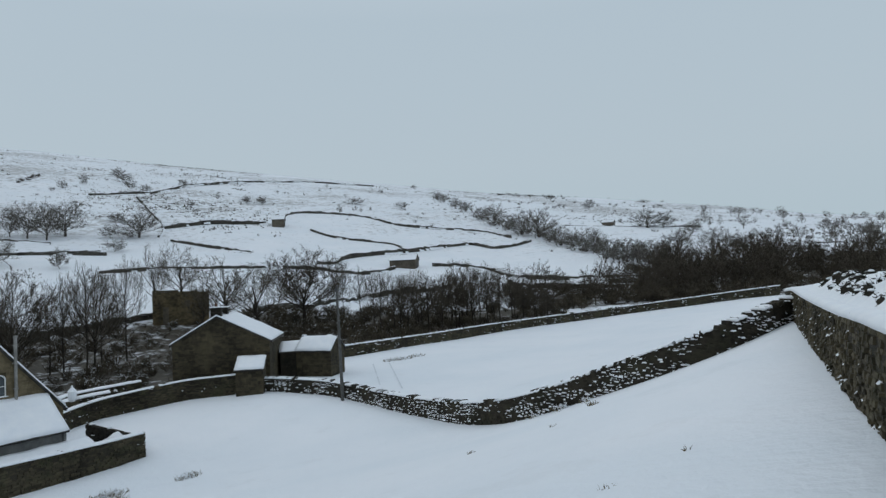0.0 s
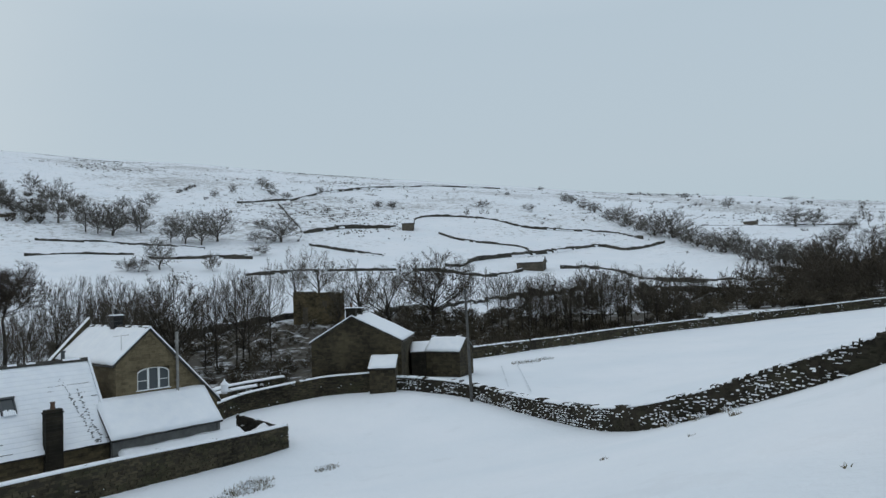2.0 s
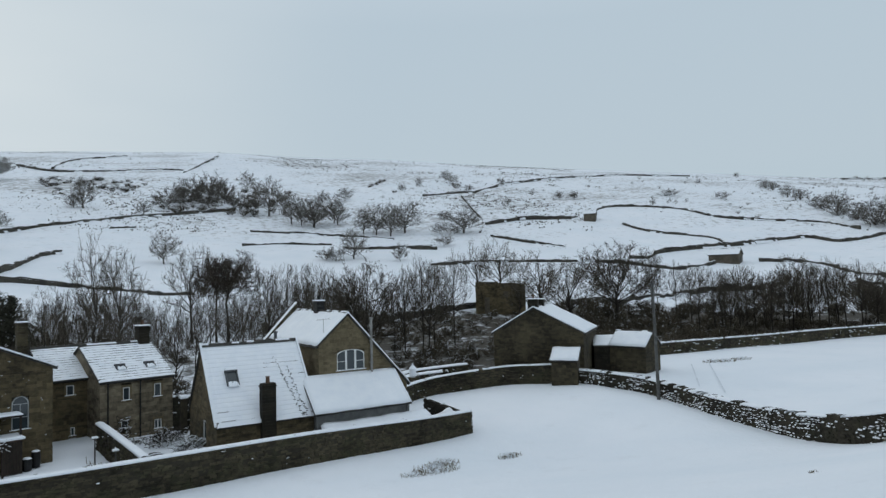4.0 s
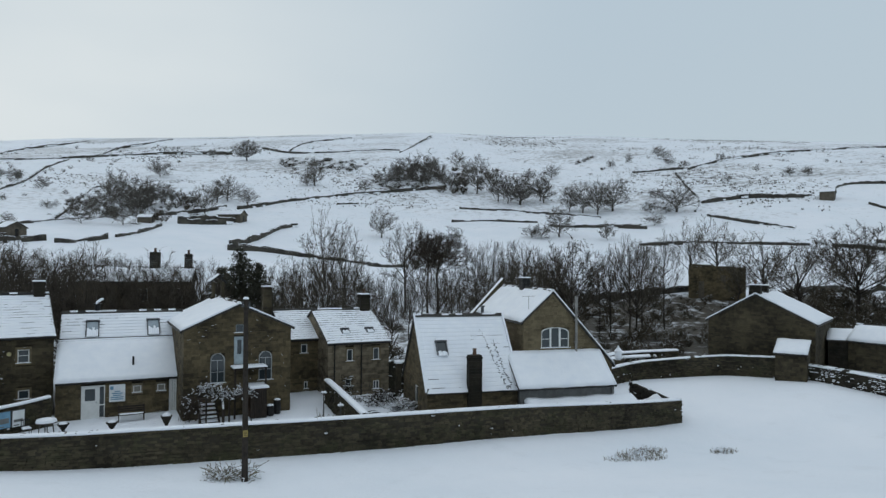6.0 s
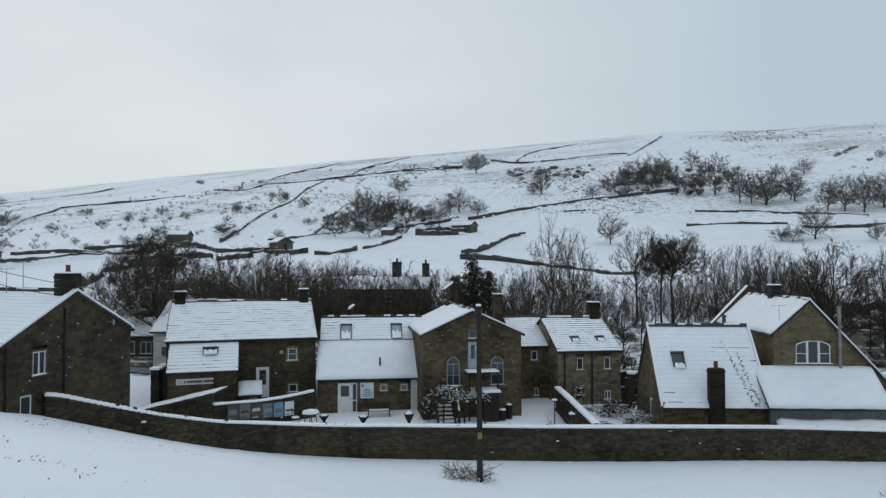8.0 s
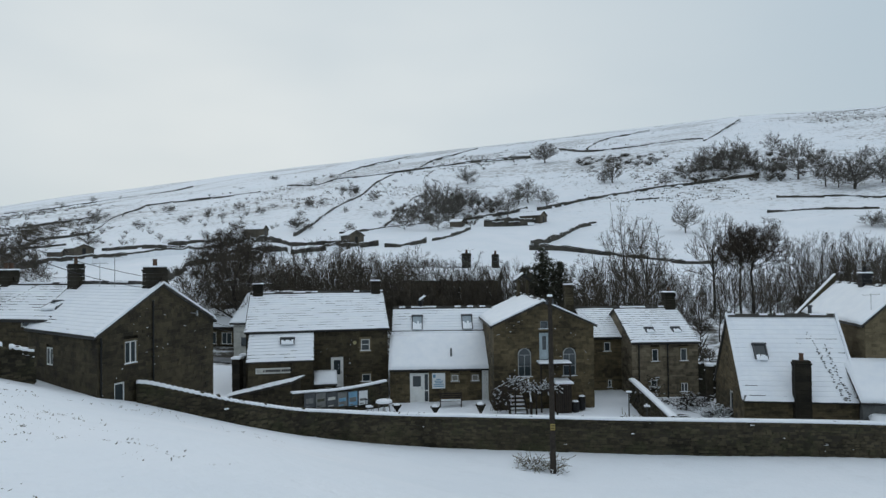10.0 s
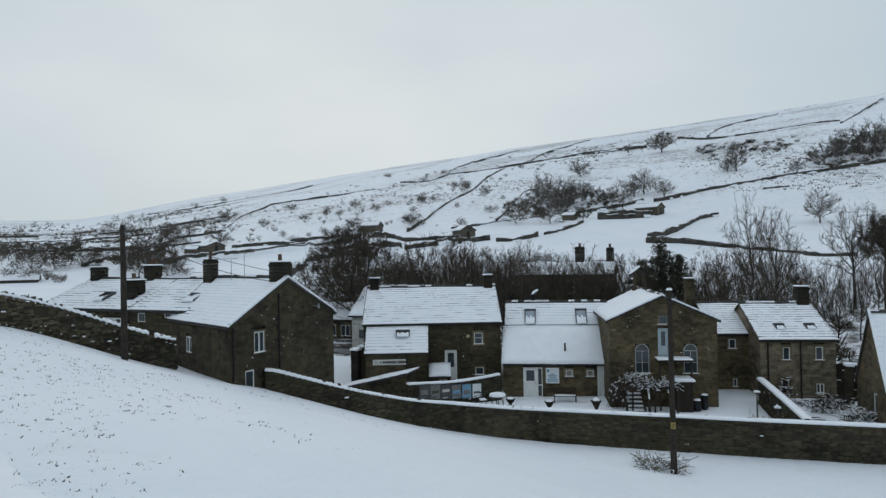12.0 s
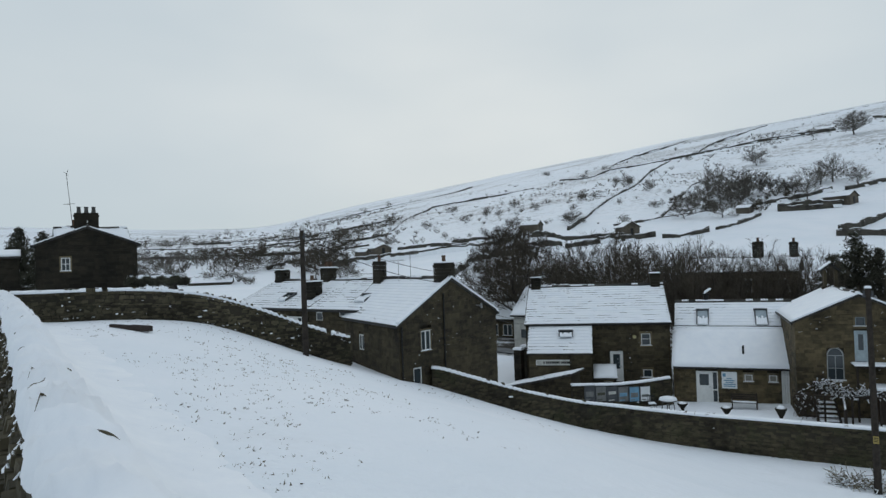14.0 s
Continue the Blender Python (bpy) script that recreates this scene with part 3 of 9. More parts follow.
def stepped_snow(length, run, courses, seed, thick, relief=.6):
    """Thin snow that keeps the steps of the slate courses under it."""
    s = Soup()
    off = seed * 1.37
    nx = max(4, int(length / .3))
    rows = []
    c = run / courses
    for k in range(courses):
        rows += [(k * c - (.05 if k == 0 else .012), .052), (k * c + c * .5, .03), ((k + 1) * c - .014, .008)]
    for y, step in rows:
        for i in range(nx + 1):
            x = length * i / nx
            t = thick * (1 + .45 * noise.noise((x * .7 + off, y * .9, seed * .3))) + .010 * noise.noise((x * 3.3 + off, y * 3.0, 2.2))
            e = .4 if i in (0, nx) else 1
            s.v.append((x + .03 * noise.noise((y * 2.0, off, i)), y + .022 * noise.noise((x * 2.6 + off, y, 5.0)), step * relief + max(.012, t) * e))
    w = nx + 1
    for j in range(len(rows) - 1):
        s.f += [(j * w + i, j * w + i + 1, j * w + w + i + 1, j * w + w + i) for i in range(nx)]
    rim = list(range(w)) + [j * w + nx for j in range(1, len(rows))] + [(len(rows) - 1) * w + i for i in range(nx - 1, -1, -1)] + [j * w for j in range(len(rows) - 2, 0, -1)]
    low = []
    for k in rim:
        low.append(len(s.v))
        x, y, _ = s.v[k]
        s.v.append((x, y, -.02))
    s.f += [(rim[k], low[k], low[(k + 1) % len(rim)], rim[(k + 1) % len(rim)]) for k in range(len(rim))]
    return s


def roof_slope(parent, m, length, run, seed, bare=.2, course=.3, thick=.045, smooth=False, scars=(), relief=.6):
    """One slope: stone slates, and the snow on them, through whose steps the slate edges show. X along the eave, Y up, Z out."""
    rnd = random.Random(seed)
    s, w = Soup(), Soup()
    n = max(2, round(run / course))
    c = run / n
    s.box(0, -.02, -.09, length, run, .0, m)
    x = 0.0
    while x < length - .01:
        d = rnd.uniform(.32, .7)
        e = length if length - x - d < .25 else x + d
        s.box(x + .003, -.07 - rnd.uniform(0, .02), -.07, e - .003, c, .035, m)
        x = e
    for y in [c * k for k in range(1, n)]:
        for x0, x1 in ((-.02, .04), (length - .04, length + .02)):
            s.box(x0, y, -.05, x1, y + c * .9, .03 + rnd.uniform(0, .02), m)
    roof = part("roof", s, M_SLATE, parent, "stone slate roof", kind="stuff")
    if smooth:
        w = moved(snow_sheet(length, run, seed, thick + .05), m @ Matrix.Translation((0, 0, .035)))
        part("roof_snow", w, M_SNOW, roof, "smooth blanket of snow", smooth=True)
        return roof
    part("roof_snow", moved(stepped_snow(length, run, n, seed, thick, relief), m), M_SNOW, roof, "snow lying in courses over the slates")
    edges = Soup()
    for k in range(1, n):
        y0 = k * c
        x = rnd.uniform(0, .4)
        while x < length - .1:
            d = rnd.uniform(.15, 1.5) * (.6 if min(x, length - x) < 1.2 else 1)
            e = min(x + d, length - .02)
            v = noise.noise((x * .3 + seed * 3.1, y0 * .8, seed)) * .7 + rnd.uniform(-.5, .5) - .3 * max(0, 1 - min(x, length - x) / .9)
            hit_ = v < bare - .5
            if hit_:
                g = rnd.uniform(-.012, .008)
                t = thick + .016
                pts = [(x, y0 - .024, 0), (e, y0 - .024, 0), (e, y0 + g, 0), (x, y0 + g, 0), (x + .02, y0 - .021, t + .004), (e - .02, y0 - .021, t + .004), (e - .01, y0 + g, t + .001), (x + .01, y0 + g, t + .001)]
                edges.piece([m @ Vector(q) for q in pts], BOX_FACES)
            x = e + rnd.uniform(.02, .3)
    # trails where sliding snow has laid slate bare: along at the top, along at the eave, share of the run
    for q0, q1, share in scars:
        y = .06
        while y < run * share:
            mid = q1 + (q0 - q1) * y / (run * share) + rnd.gauss(0, .05)
            half = rnd.uniform(.025, .09) * (1.25 - y / run)
            h = thick + .045
            pts = [(mid - half, y, 0), (mid + half, y, 0), (mid + half * .8, y + .035, 0), (mid - half * .8, y + .035, 0), (mid - half, y, h), (mid + half, y, h), (mid + half * .8, y + .035, h), (mid - half * .8, y + .035, h)]
            edges.piece([m @ Vector(q) for q in pts], BOX_FACES)
            y += rnd.uniform(.07, .16)
    if edges.v:
        part("slate_edges", edges, M_SLATE, roof, "dark slate edges showing through", kind="stuff")
    return roof


def ridge_cap(parent, a, b, seed, snow=.4, r=.13):
    rnd = random.Random(seed)
    a, b = Vector(a), Vector(b)
    d = (b - a).normalized()
    side = d.cross(Vector((0, 0, 1))).normalized()
    s, w = Soup(), Soup()
    n = max(2, int((b - a).length / .45))
    for k in range(n):
        p, q = a.lerp(b, k / n) + d * .004, a.lerp(b, (k + 1) / n) - d * .004
        h = r * rnd.uniform(.8, 1.0)
        pts = []
        for o in (p, q):
            pts += [o + side * r * 1.3 - Vector((0, 0, .07)), o + side * r * .5 + Vector((0, 0, h)), o - side * r * .5 + Vector((0, 0, h)), o - side * r * 1.3 - Vector((0, 0, .07))]
        s.piece(pts, ((0, 1, 2, 3), (7, 6, 5, 4), (0, 4, 5, 1), (1, 5, 6, 2), (2, 6, 7, 3), (3, 7, 4, 0)))
        if rnd.random() < snow:
            pts = []
            for o in (p, q):
                pts += [o + side * r * .9 + Vector((0, 0, h * .4)), o + side * r * .35 + Vector((0, 0, h + .025)), o - side * r * .35 + Vector((0, 0, h + .025)), o - side * r * .9 + Vector((0, 0, h * .4))]
            w.piece(pts, ((0, 1, 2, 3), (7, 6, 5, 4), (0, 4, 5, 1), (1, 5, 6, 2), (2, 6, 7, 3), (3, 7, 4, 0)))
    ob = part("ridge_course", s, M_SLATE, parent, kind="stuff")
    if w.v:
        part("ridge_snow", w, M_SNOW, ob, "snow along the ridge", kind="stuff")


def chimney(parent, x, y, z0, z1, w=.8, d=.6, pots=1, snow=True, mat=None, seed=1, pot_mat=None):
    """A stone stack of courses with a projecting cap and its pots."""
    rnd = random.Random(seed)
    s = Soup()
    z = z0
    while z < z1 - .2:
        h = min(rnd.uniform(.16, .24), z1 - .18 - z + .001)
        for q in range(2):
            e = x - w / 2 + w * (.35 + .3 * rnd.random())
            a, b = (x - w / 2, e) if q == 0 else (e, x + w / 2)
            p = rnd.uniform(0, .015)
            s.box(a + .004, y - d / 2 - p, z + .004, b - .004, y + d / 2 + p, z + h - .004)
        z += h
    s.box(x - w / 2 - .04, y - d / 2 - .04, z1 - .2, x + w / 2 + .04, y + d / 2 + .04, z1 - .12)
    s.box(x - w / 2 + .01, y - d / 2 + .01, z1 - .12, x + w / 2 - .01, y + d / 2 - .01, z1)
    ob = part("chimney", s, mat or M_DARK_HOUSE, parent, "stone chimney stack", kind="stuff")
    for k in range(pots):
        px = x + (k - (pots - 1) / 2) * w / max(1, pots) * .9
        t = Soup()
        t.tube((px, y, z1 - .01), (px, y, z1 + .32), .13, .10, 9)
        t.tube((px, y, z1 + .32), (px, y, z1 + .38), .125, .125, 9)
        part("chimney_pot", t, pot_mat or M_POT, ob, "clay chimney pot")
    if snow:
        c = Soup()
        c.cap(x - w / 2 - .05, y - d / 2 - .05, z1 - .005, x + w / 2 + .05, y + d / 2 + .05, z1 + .07, .05)
        part("cap_snow", c, M_SNOW, ob, "snow on the stack")
    return ob


def house(name, label, m, w, l, base, eave, ridge, eave2=None, ridge_x=None, openings=(), wall=None, core=None, faces="front right left back", overhang=.16, verge=.1,
          bare=.2, bare2=None, smooth=False, seed=1, slopes="both", scars=(), gutter=True, category="house", group="", ridge_snow=.4, relief=.6):
    """A gabled stone house. Local X runs across the ridge (width w), Y along it (length l); heights are those of the plan.
    openings: (face, kind, u, z, width, height, more)."""
    eave2 = eave if eave2 is None else eave2
    rx = w / 2 if ridge_x is None else ridge_x
    wall, core = wall or M_HOUSE, core or M_HOUSE_CORE
    ob = thing(name, label, category, m, group)
    k = .14
    s = Soup()
    prof = [(k, base), (w - k, base), (w - k, eave2 - .05), (rx, ridge - .12), (k, eave - .05)]
    pts = [(x, k, z) for x, z in prof] + [(x, l - k, z) for x, z in prof]
    s.piece(pts, ((0, 1, 2, 3, 4), (9, 8, 7, 6, 5), (0, 5, 6, 1), (1, 6, 7, 2), (2, 7, 8, 3), (3, 8, 9, 4), (4, 9, 5, 0)))
    part("wall_core", s, core, ob)

    def gable(u):
        return eave + (ridge - eave) * u / rx if u < rx else eave2 + (ridge - eave2) * (w - u) / (w - rx)

    axes = {"front": (frame_of((0, 0, 0), (1, 0, 0), (0, 1, 0)), w, gable), "right": (frame_of((w, 0, 0), (0, 1, 0), (-1, 0, 0)), l, lambda u: eave2),
            "back": (frame_of((w, l, 0), (-1, 0, 0), (0, -1, 0)), w, lambda u: gable(w - u)), "left": (frame_of((0, l, 0), (0, -1, 0), (1, 0, 0)), l, lambda u: eave)}
    for i, (f, (fm, fl, top)) in enumerate(axes.items()):
        holes = []
        for face, kind, u, z, ow, oh, more in openings:
            if face == f:
                holes.append((door if kind == "door" else window)(ob, fm, u, z, ow, oh, **more))
        if f in faces:
            masonry(ob, fm, fl, base, (lambda t: (lambda u: t(u) - .06))(top), holes, wall, seed * 7 + i)
    L = l + 2 * verge
    for side, rise, span_ in (("left", ridge - eave, rx), ("right", ridge - eave2, w - rx)):
        if slopes not in ("both", side):
            continue
        run = math.hypot(rise, span_)
        c, sn = span_ / run, rise / run
        ext = overhang / c
        if side == "left":
            up, nrm, o = Vector((c, 0, sn)), Vector((-sn, 0, c)), Vector((0, l + verge, eave))
        else:
            up, nrm, o = Vector((-c, 0, sn)), Vector((sn, 0, c)), Vector((w, -verge, eave2))
        along = up.cross(nrm)
        o = o - up * overhang
        rm = Matrix((along, up, nrm)).transposed().to_4x4()
        rm.translation = o + nrm * .06
        roof_slope(ob, rm, L, run + overhang, seed * 13 + (side == "left"), bare if side == "right" or bare2 is None else bare2, smooth=smooth, scars=scars if side == "right" else (), relief=relief)
        if gutter:
            g = Soup()
            e0 = o - nrm * .02 - up * .05
            g.tube(e0, e0 + along * L, .055, .055, 6)
            part("gutter", g, M_BLACK, ob, "black half-round gutter")
    ridge_cap(ob, (rx, -verge, ridge + .10), (rx, l + verge, ridge + .10), seed + 5, ridge_snow)
    # sloping stones that close the gables under the slates
    for y0, y1, f in ((-.02, .16, "front"), (l - .16, l + .02, "back")):
        if f not in faces:
            continue
        s = Soup()
        for x0, z0, x1, z1 in ((0, eave, rx, ridge), (w, eave2, rx, ridge)):
            n = 9
            for k in range(n):
                a, b = k / n, (k + .985) / n
                xa, za, xb, zb = x0 + (x1 - x0) * a, z0 + (z1 - z0) * a, x0 + (x1 - x0) * b, z0 + (z1 - z0) * b
                s.piece([(xa, y0, za - .26), (xb, y0, zb - .26), (xb, y1, zb - .26), (xa, y1, za - .26), (xa, y0, za + .02), (xb, y0, zb + .02), (xb, y1, zb + .02), (xa, y1, za + .02)], BOX_FACES)
        part("gable_coping", s, wall, ob, kind="stuff")
    return ob


def downpipe(parent, x, y, z0, z1):
    s = Soup()
    s.tube((x, y, z0), (x, y, z1), .045, .045, 7)
    for z in (z0 + .4, (z0 + z1) / 2, z1 - .3):
        s.box(x - .06, y - .06, z, x + .06, y + .07, z + .05)
    return part("downpipe", s, M_BLACK, parent, "black cast-iron downpipe")


def slope_matrix(low_left, low_right, high_left):
    """The frame of a slope from three of its corners; returns it with its length and run."""
    a, b, c = Vector(low_left), Vector(low_right), Vector(high_left)
    x = (b - a).normalized()
    n = x.cross(c - a).normalized()
    y = n.cross(x)
    m = Matrix((x, y, n)).transposed().to_4x4()
    m.translation = a
    return m, (b - a).length, (c - a).dot(y)


# ---------- the village ----------
def facing(x_left, y_front, depth):
    """The pose of a house whose eave faces the field (-Y); its front is the face 'right'."""
    return pose(x_left, y_front + depth, 0, 0, 0, -90)


def turned(x_left, y_front, depth, turn):
    """As facing(), but swung about its near left corner."""
    return pose(x_left, y_front, 0, 0, 0, turn) @ pose(0, depth, 0, 0, 0, -90)


def lean_to(name, label, m, length, depth, base, z_front, z_back, openings=(), wall=None, core=None, seed=1, smooth=True, bare=.1, category="outbuilding", over=.15, faces="front left right", group=""):
    """A single-pitch building. Local X along its front, Y to the back."""
    wall, core = wall or M_HOUSE, core or M_HOUSE_CORE
    ob = thing(name, label, category, m, group)
    k = .14
    s = Soup()
    prof = [(k, base), (depth - .02, base), (depth - .02, z_back - .05), (k, z_front - .05)]
    pts = [(k, y, z) for y, z in prof] + [(length - k, y, z) for y, z in prof]
    s.piece(pts, ((3, 2, 1, 0), (4, 5, 6, 7), (0, 1, 5, 4), (1, 2, 6, 5), (2, 3, 7, 6), (3, 0, 4, 7)))
    part("wall_core", s, core, ob)
    axes = {"front": (frame_of((0, 0, 0), (1, 0, 0), (0, 1, 0)), length, lambda u: z_front - .05),
            "right": (frame_of((length, 0, 0), (0, 1, 0), (-1, 0, 0)), depth, lambda u: z_front + (z_back - z_front) * u / depth - .06),
            "left": (frame_of((0, depth, 0), (0, -1, 0), (1, 0, 0)), depth, lambda u: z_back + (z_front - z_back) * u / depth - .06)}
    for i, (f, (fm, fl, top)) in enumerate(axes.items()):
        holes = [(door if kind == "door" else window)(ob, fm, u, z, ow, oh, **more) for face, kind, u, z, ow, oh, more in openings if face == f]
        if f in faces:
            masonry(ob, fm, fl, base, top, holes, wall, seed * 11 + i)
    sl = (z_back - z_front) / depth
    rm, L, run = slope_matrix((-.1, -over, z_front - over * sl + .05), (length + .1, -over, z_front - over * sl + .05), (-.1, depth, z_back + .05))
    roof_slope(ob, rm, L, run, seed * 3 + 1, bare, smooth=smooth)
    return ob


# the two-storey house with the long sign, and its lean-to
museum = house("stone_house", "two-storey brown stone house with a snow-streaked slate roof", turned(-20.7, 44.1, 8.4, 19.5), 8.4, 9.8, .0, 5.25, 7.55, faces="front right back",
               openings=(("right", "window", 8.2, 3.65, .62, .82, dict(style="sash")), ("right", "door", 6.2, 1.15, .86, 2.1, dict(glazed=.58)), ("right", "window", 8.25, 1.45, .6, .55, dict(style="plain"))),
               bare=.42, seed=3)
chimney(museum, 4.2, .5, 6.6, 8.4, .75, .7, 0, seed=5)
chimney(museum, 4.2, 9.3, 6.6, 8.5, .75, .65, 0, seed=6)
museum_lean = lean_to("stone_lean_to", "stone lean-to with smooth snow on its roof", pose(-19.75, 42.31, 0, 0, 0, 19.5), 4.2, 2.0, .0, 3.5, 5.05, seed=8, smooth=False, bare=.02, faces="front left right")

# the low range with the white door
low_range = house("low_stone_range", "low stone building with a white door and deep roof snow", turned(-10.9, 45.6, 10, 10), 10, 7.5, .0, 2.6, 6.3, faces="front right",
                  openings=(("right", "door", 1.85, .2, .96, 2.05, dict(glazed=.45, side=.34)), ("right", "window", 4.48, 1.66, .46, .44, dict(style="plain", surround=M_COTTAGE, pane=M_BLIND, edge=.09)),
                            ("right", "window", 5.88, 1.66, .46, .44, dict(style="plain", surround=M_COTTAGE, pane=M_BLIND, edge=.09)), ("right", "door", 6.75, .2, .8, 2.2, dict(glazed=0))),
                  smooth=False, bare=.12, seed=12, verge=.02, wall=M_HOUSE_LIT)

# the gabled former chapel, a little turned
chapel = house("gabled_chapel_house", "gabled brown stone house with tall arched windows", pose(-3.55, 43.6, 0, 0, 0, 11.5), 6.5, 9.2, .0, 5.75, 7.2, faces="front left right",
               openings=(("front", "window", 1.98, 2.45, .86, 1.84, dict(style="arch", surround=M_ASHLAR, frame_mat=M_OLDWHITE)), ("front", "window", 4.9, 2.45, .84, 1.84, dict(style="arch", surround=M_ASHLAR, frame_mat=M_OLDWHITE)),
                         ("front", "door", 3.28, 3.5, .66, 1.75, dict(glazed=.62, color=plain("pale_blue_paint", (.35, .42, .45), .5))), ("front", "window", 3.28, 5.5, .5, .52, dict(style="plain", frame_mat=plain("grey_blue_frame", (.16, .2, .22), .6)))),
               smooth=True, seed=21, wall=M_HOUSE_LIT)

# the pair of cottages
cottage_link = house("link_cottage", "narrow stone cottage with dark slate courses showing through snow", turned(2.8, 50, 7.6, 11), 7.6, 3.2, .0, 4.35, 6.1, faces="right",
                     openings=(("right", "window", 1.35, 3.3, .46, .66, dict(style="plain")), ("right", "window", 1.5, .7, .26, .55, dict(style="plain"))), bare=1.0, seed=31, wall=M_HOUSE_LIT)
cottage = house("stone_cottage", "stone cottage with white windows and slate-streaked roof snow", turned(5.6, 48, 8, 11), 8, 4.6, .0, 4.25, 6.2, faces="right front",
                openings=(("right", "window", 1.6, 2.9, .44, .84, dict(style="plain")), ("right", "window", 3.6, 2.9, .46, .86, dict(style="plain")), ("right", "window", 1.5, 1.15, .46, .5, dict(style="plain")),
                          ("right", "window", 3.62, .78, .48, .62, dict(style="two"))), bare=.8, seed=33, wall=M_COTTAGE)
chimney(cottage, 4.0, 4.1, 5.4, 7.45, .7, .75, 1, seed=7)
chimney(cottage_link, 4.4, -.7, 4.8, 8.05, .6, .6, 0, mat=M_HOUSE, seed=9)
downpipe(cottage, 8.08, 2.45, .3, 4.35)
downpipe(cottage, 8.08, .45, .3, 4.2)

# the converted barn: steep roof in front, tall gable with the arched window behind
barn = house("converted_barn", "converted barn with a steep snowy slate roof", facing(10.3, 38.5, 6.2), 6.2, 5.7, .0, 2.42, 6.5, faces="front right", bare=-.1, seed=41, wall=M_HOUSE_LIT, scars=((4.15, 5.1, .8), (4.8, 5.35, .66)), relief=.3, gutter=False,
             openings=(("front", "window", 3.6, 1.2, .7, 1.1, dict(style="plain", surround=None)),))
chimney(barn, 6.35, 2.85, .0, 4.5, .5, .8, 1, snow=False, mat=M_DARK_HOUSE, seed=11)
tall = house("gable_house", "buff stone gable house with a white arched window", pose(17.0, 40, 0), 6.3, 9.0, .0, 6.3, 8.1, eave2=3.4, ridge_x=2.0, faces="front left right", wall=M_ASHLAR, core=M_ASHLAR_CORE,
             openings=(("front", "window", 2.2, 4.55, 1.95, 1.32, dict(style="wide_arch", surround=M_ASHLAR)),), smooth=True, seed=45, gutter=True)
chimney(tall, 2.0, 4.6, 7.6, 8.95, .55, .6, 1, mat=M_BLACK, seed=13, pot_mat=M_BLACK)
lean_to("grey_lean_to", "rendered lean-to under a clean snow roof", pose(15.9, 38, 0), 6.4, 2.0, .0, 2.5, 4.3, wall=M_GREYRENDER, core=M_GREYRENDER, seed=47, faces="right")

# the old house by the upper field
farmhouse = house("old_farmhouse", "old rubble farmhouse with a chimney on its gable", pose(36.75, 47.7, 0, 0, 0, -53), 7.8, 8.0, .3, 5.5, 7.6, faces="front right left", smooth=True, seed=51, ridge_x=3.6, wall=M_HOUSE,
                  openings=())
chimney(farmhouse, 3.5, .45, 6.4, 8.4, .85, .75, 1, snow=True, seed=15)
chimney(farmhouse, 3.6, 3.4, 6.9, 8.3, .5, .6, 0, snow=True, seed=16)

# the dark gable above the lane's mouth, and the cottages behind it
CORNER = pose(-18.8, 25.9, 0, 0, 0, 82.5)
corner_house = house("corner_house", "dark stone end house with its gable over the field wall", CORNER, 8.0, 6.4, 1.8, 7.0, 8.95, faces="front left", smooth=False, bare=-.2, relief=.35, seed=61, wall=M_HOUSE,
                     openings=(("left", "window", 2.2, 5.4, .62, .8, dict(style="two", surround=None)), ("front", "window", 1.94, 5.56, .72, 1.0, dict(style="two", surround=M_ASHLAR, edge=.06)), ("front", "window", 1.25, 3.95, .6, .86, dict(style="plain", surround=None))))
chimney(corner_house, 4.0, .45, 8.1, 9.85, 1.0, .75, 1, snow=True, seed=17)
chimney(corner_house, 3.7, 6.0, 8.0, 10.05, .75, .75, 1, snow=False, seed=18)
downpipe(corner_house, 3.35, -.06, 3.0, 8.3)
downpipe(corner_house, .18, -.06, 3.0, 6.9)


def splay(ob, slant, width):
    """Draws a house's plan out of square: the wall at X = 0 swings in along Y, the one at X = width stays."""
    for q in ob.children_recursive:
        for v in q.data.vertices:
            v.co.x += slant * v.co.y * max(0, 1 - v.co.x / width)


splay(corner_house, .38, 8.0)
row_cottage = house("row_cottage", "low cottage of the row with a snowy roof", pose(-18.8, 25.9, 0, 0, 0, 82.5) @ pose(2.5, 5.12, 0), 7.0, 4.4, 3.5, 7.4, 8.85, faces="left", bare=.6, seed=63, verge=.04,
                    openings=(("left", "window", .9, 6.72, .58, .5, dict(style="plain", surround=None)), ("left", "window", 2.9, 7.0, .58, .48, dict(style="plain", surround=None))))
lane_cottage = house("lane_cottage", "cottage up the lane with smooth roof snow", pose(-18.8, 25.9, 0, 0, 0, 82.5) @ pose(2.5, 9.6, 0), 7.0, 7.6, 4.0, 7.4, 8.85, faces="left front", bare=.45, seed=65, verge=.04,
                     openings=(("left", "door", 6.05, 4.9, .9, 2.0, dict(glazed=.7, side=.5)), ("left", "window", 3.4, 6.0, .9, .8, dict(style="plain"))))
chimney(lane_cottage, 1.2, 1.0, 7.4, 8.95, .9, .8, 1, seed=20)
chimney(lane_cottage, 3.5, 2.1, 8.3, 9.75, .75, .7, 2, seed=22)
chimney(lane_cottage, 3.5, 6.9, 8.3, 9.7, .75, .7, 0, seed=28)

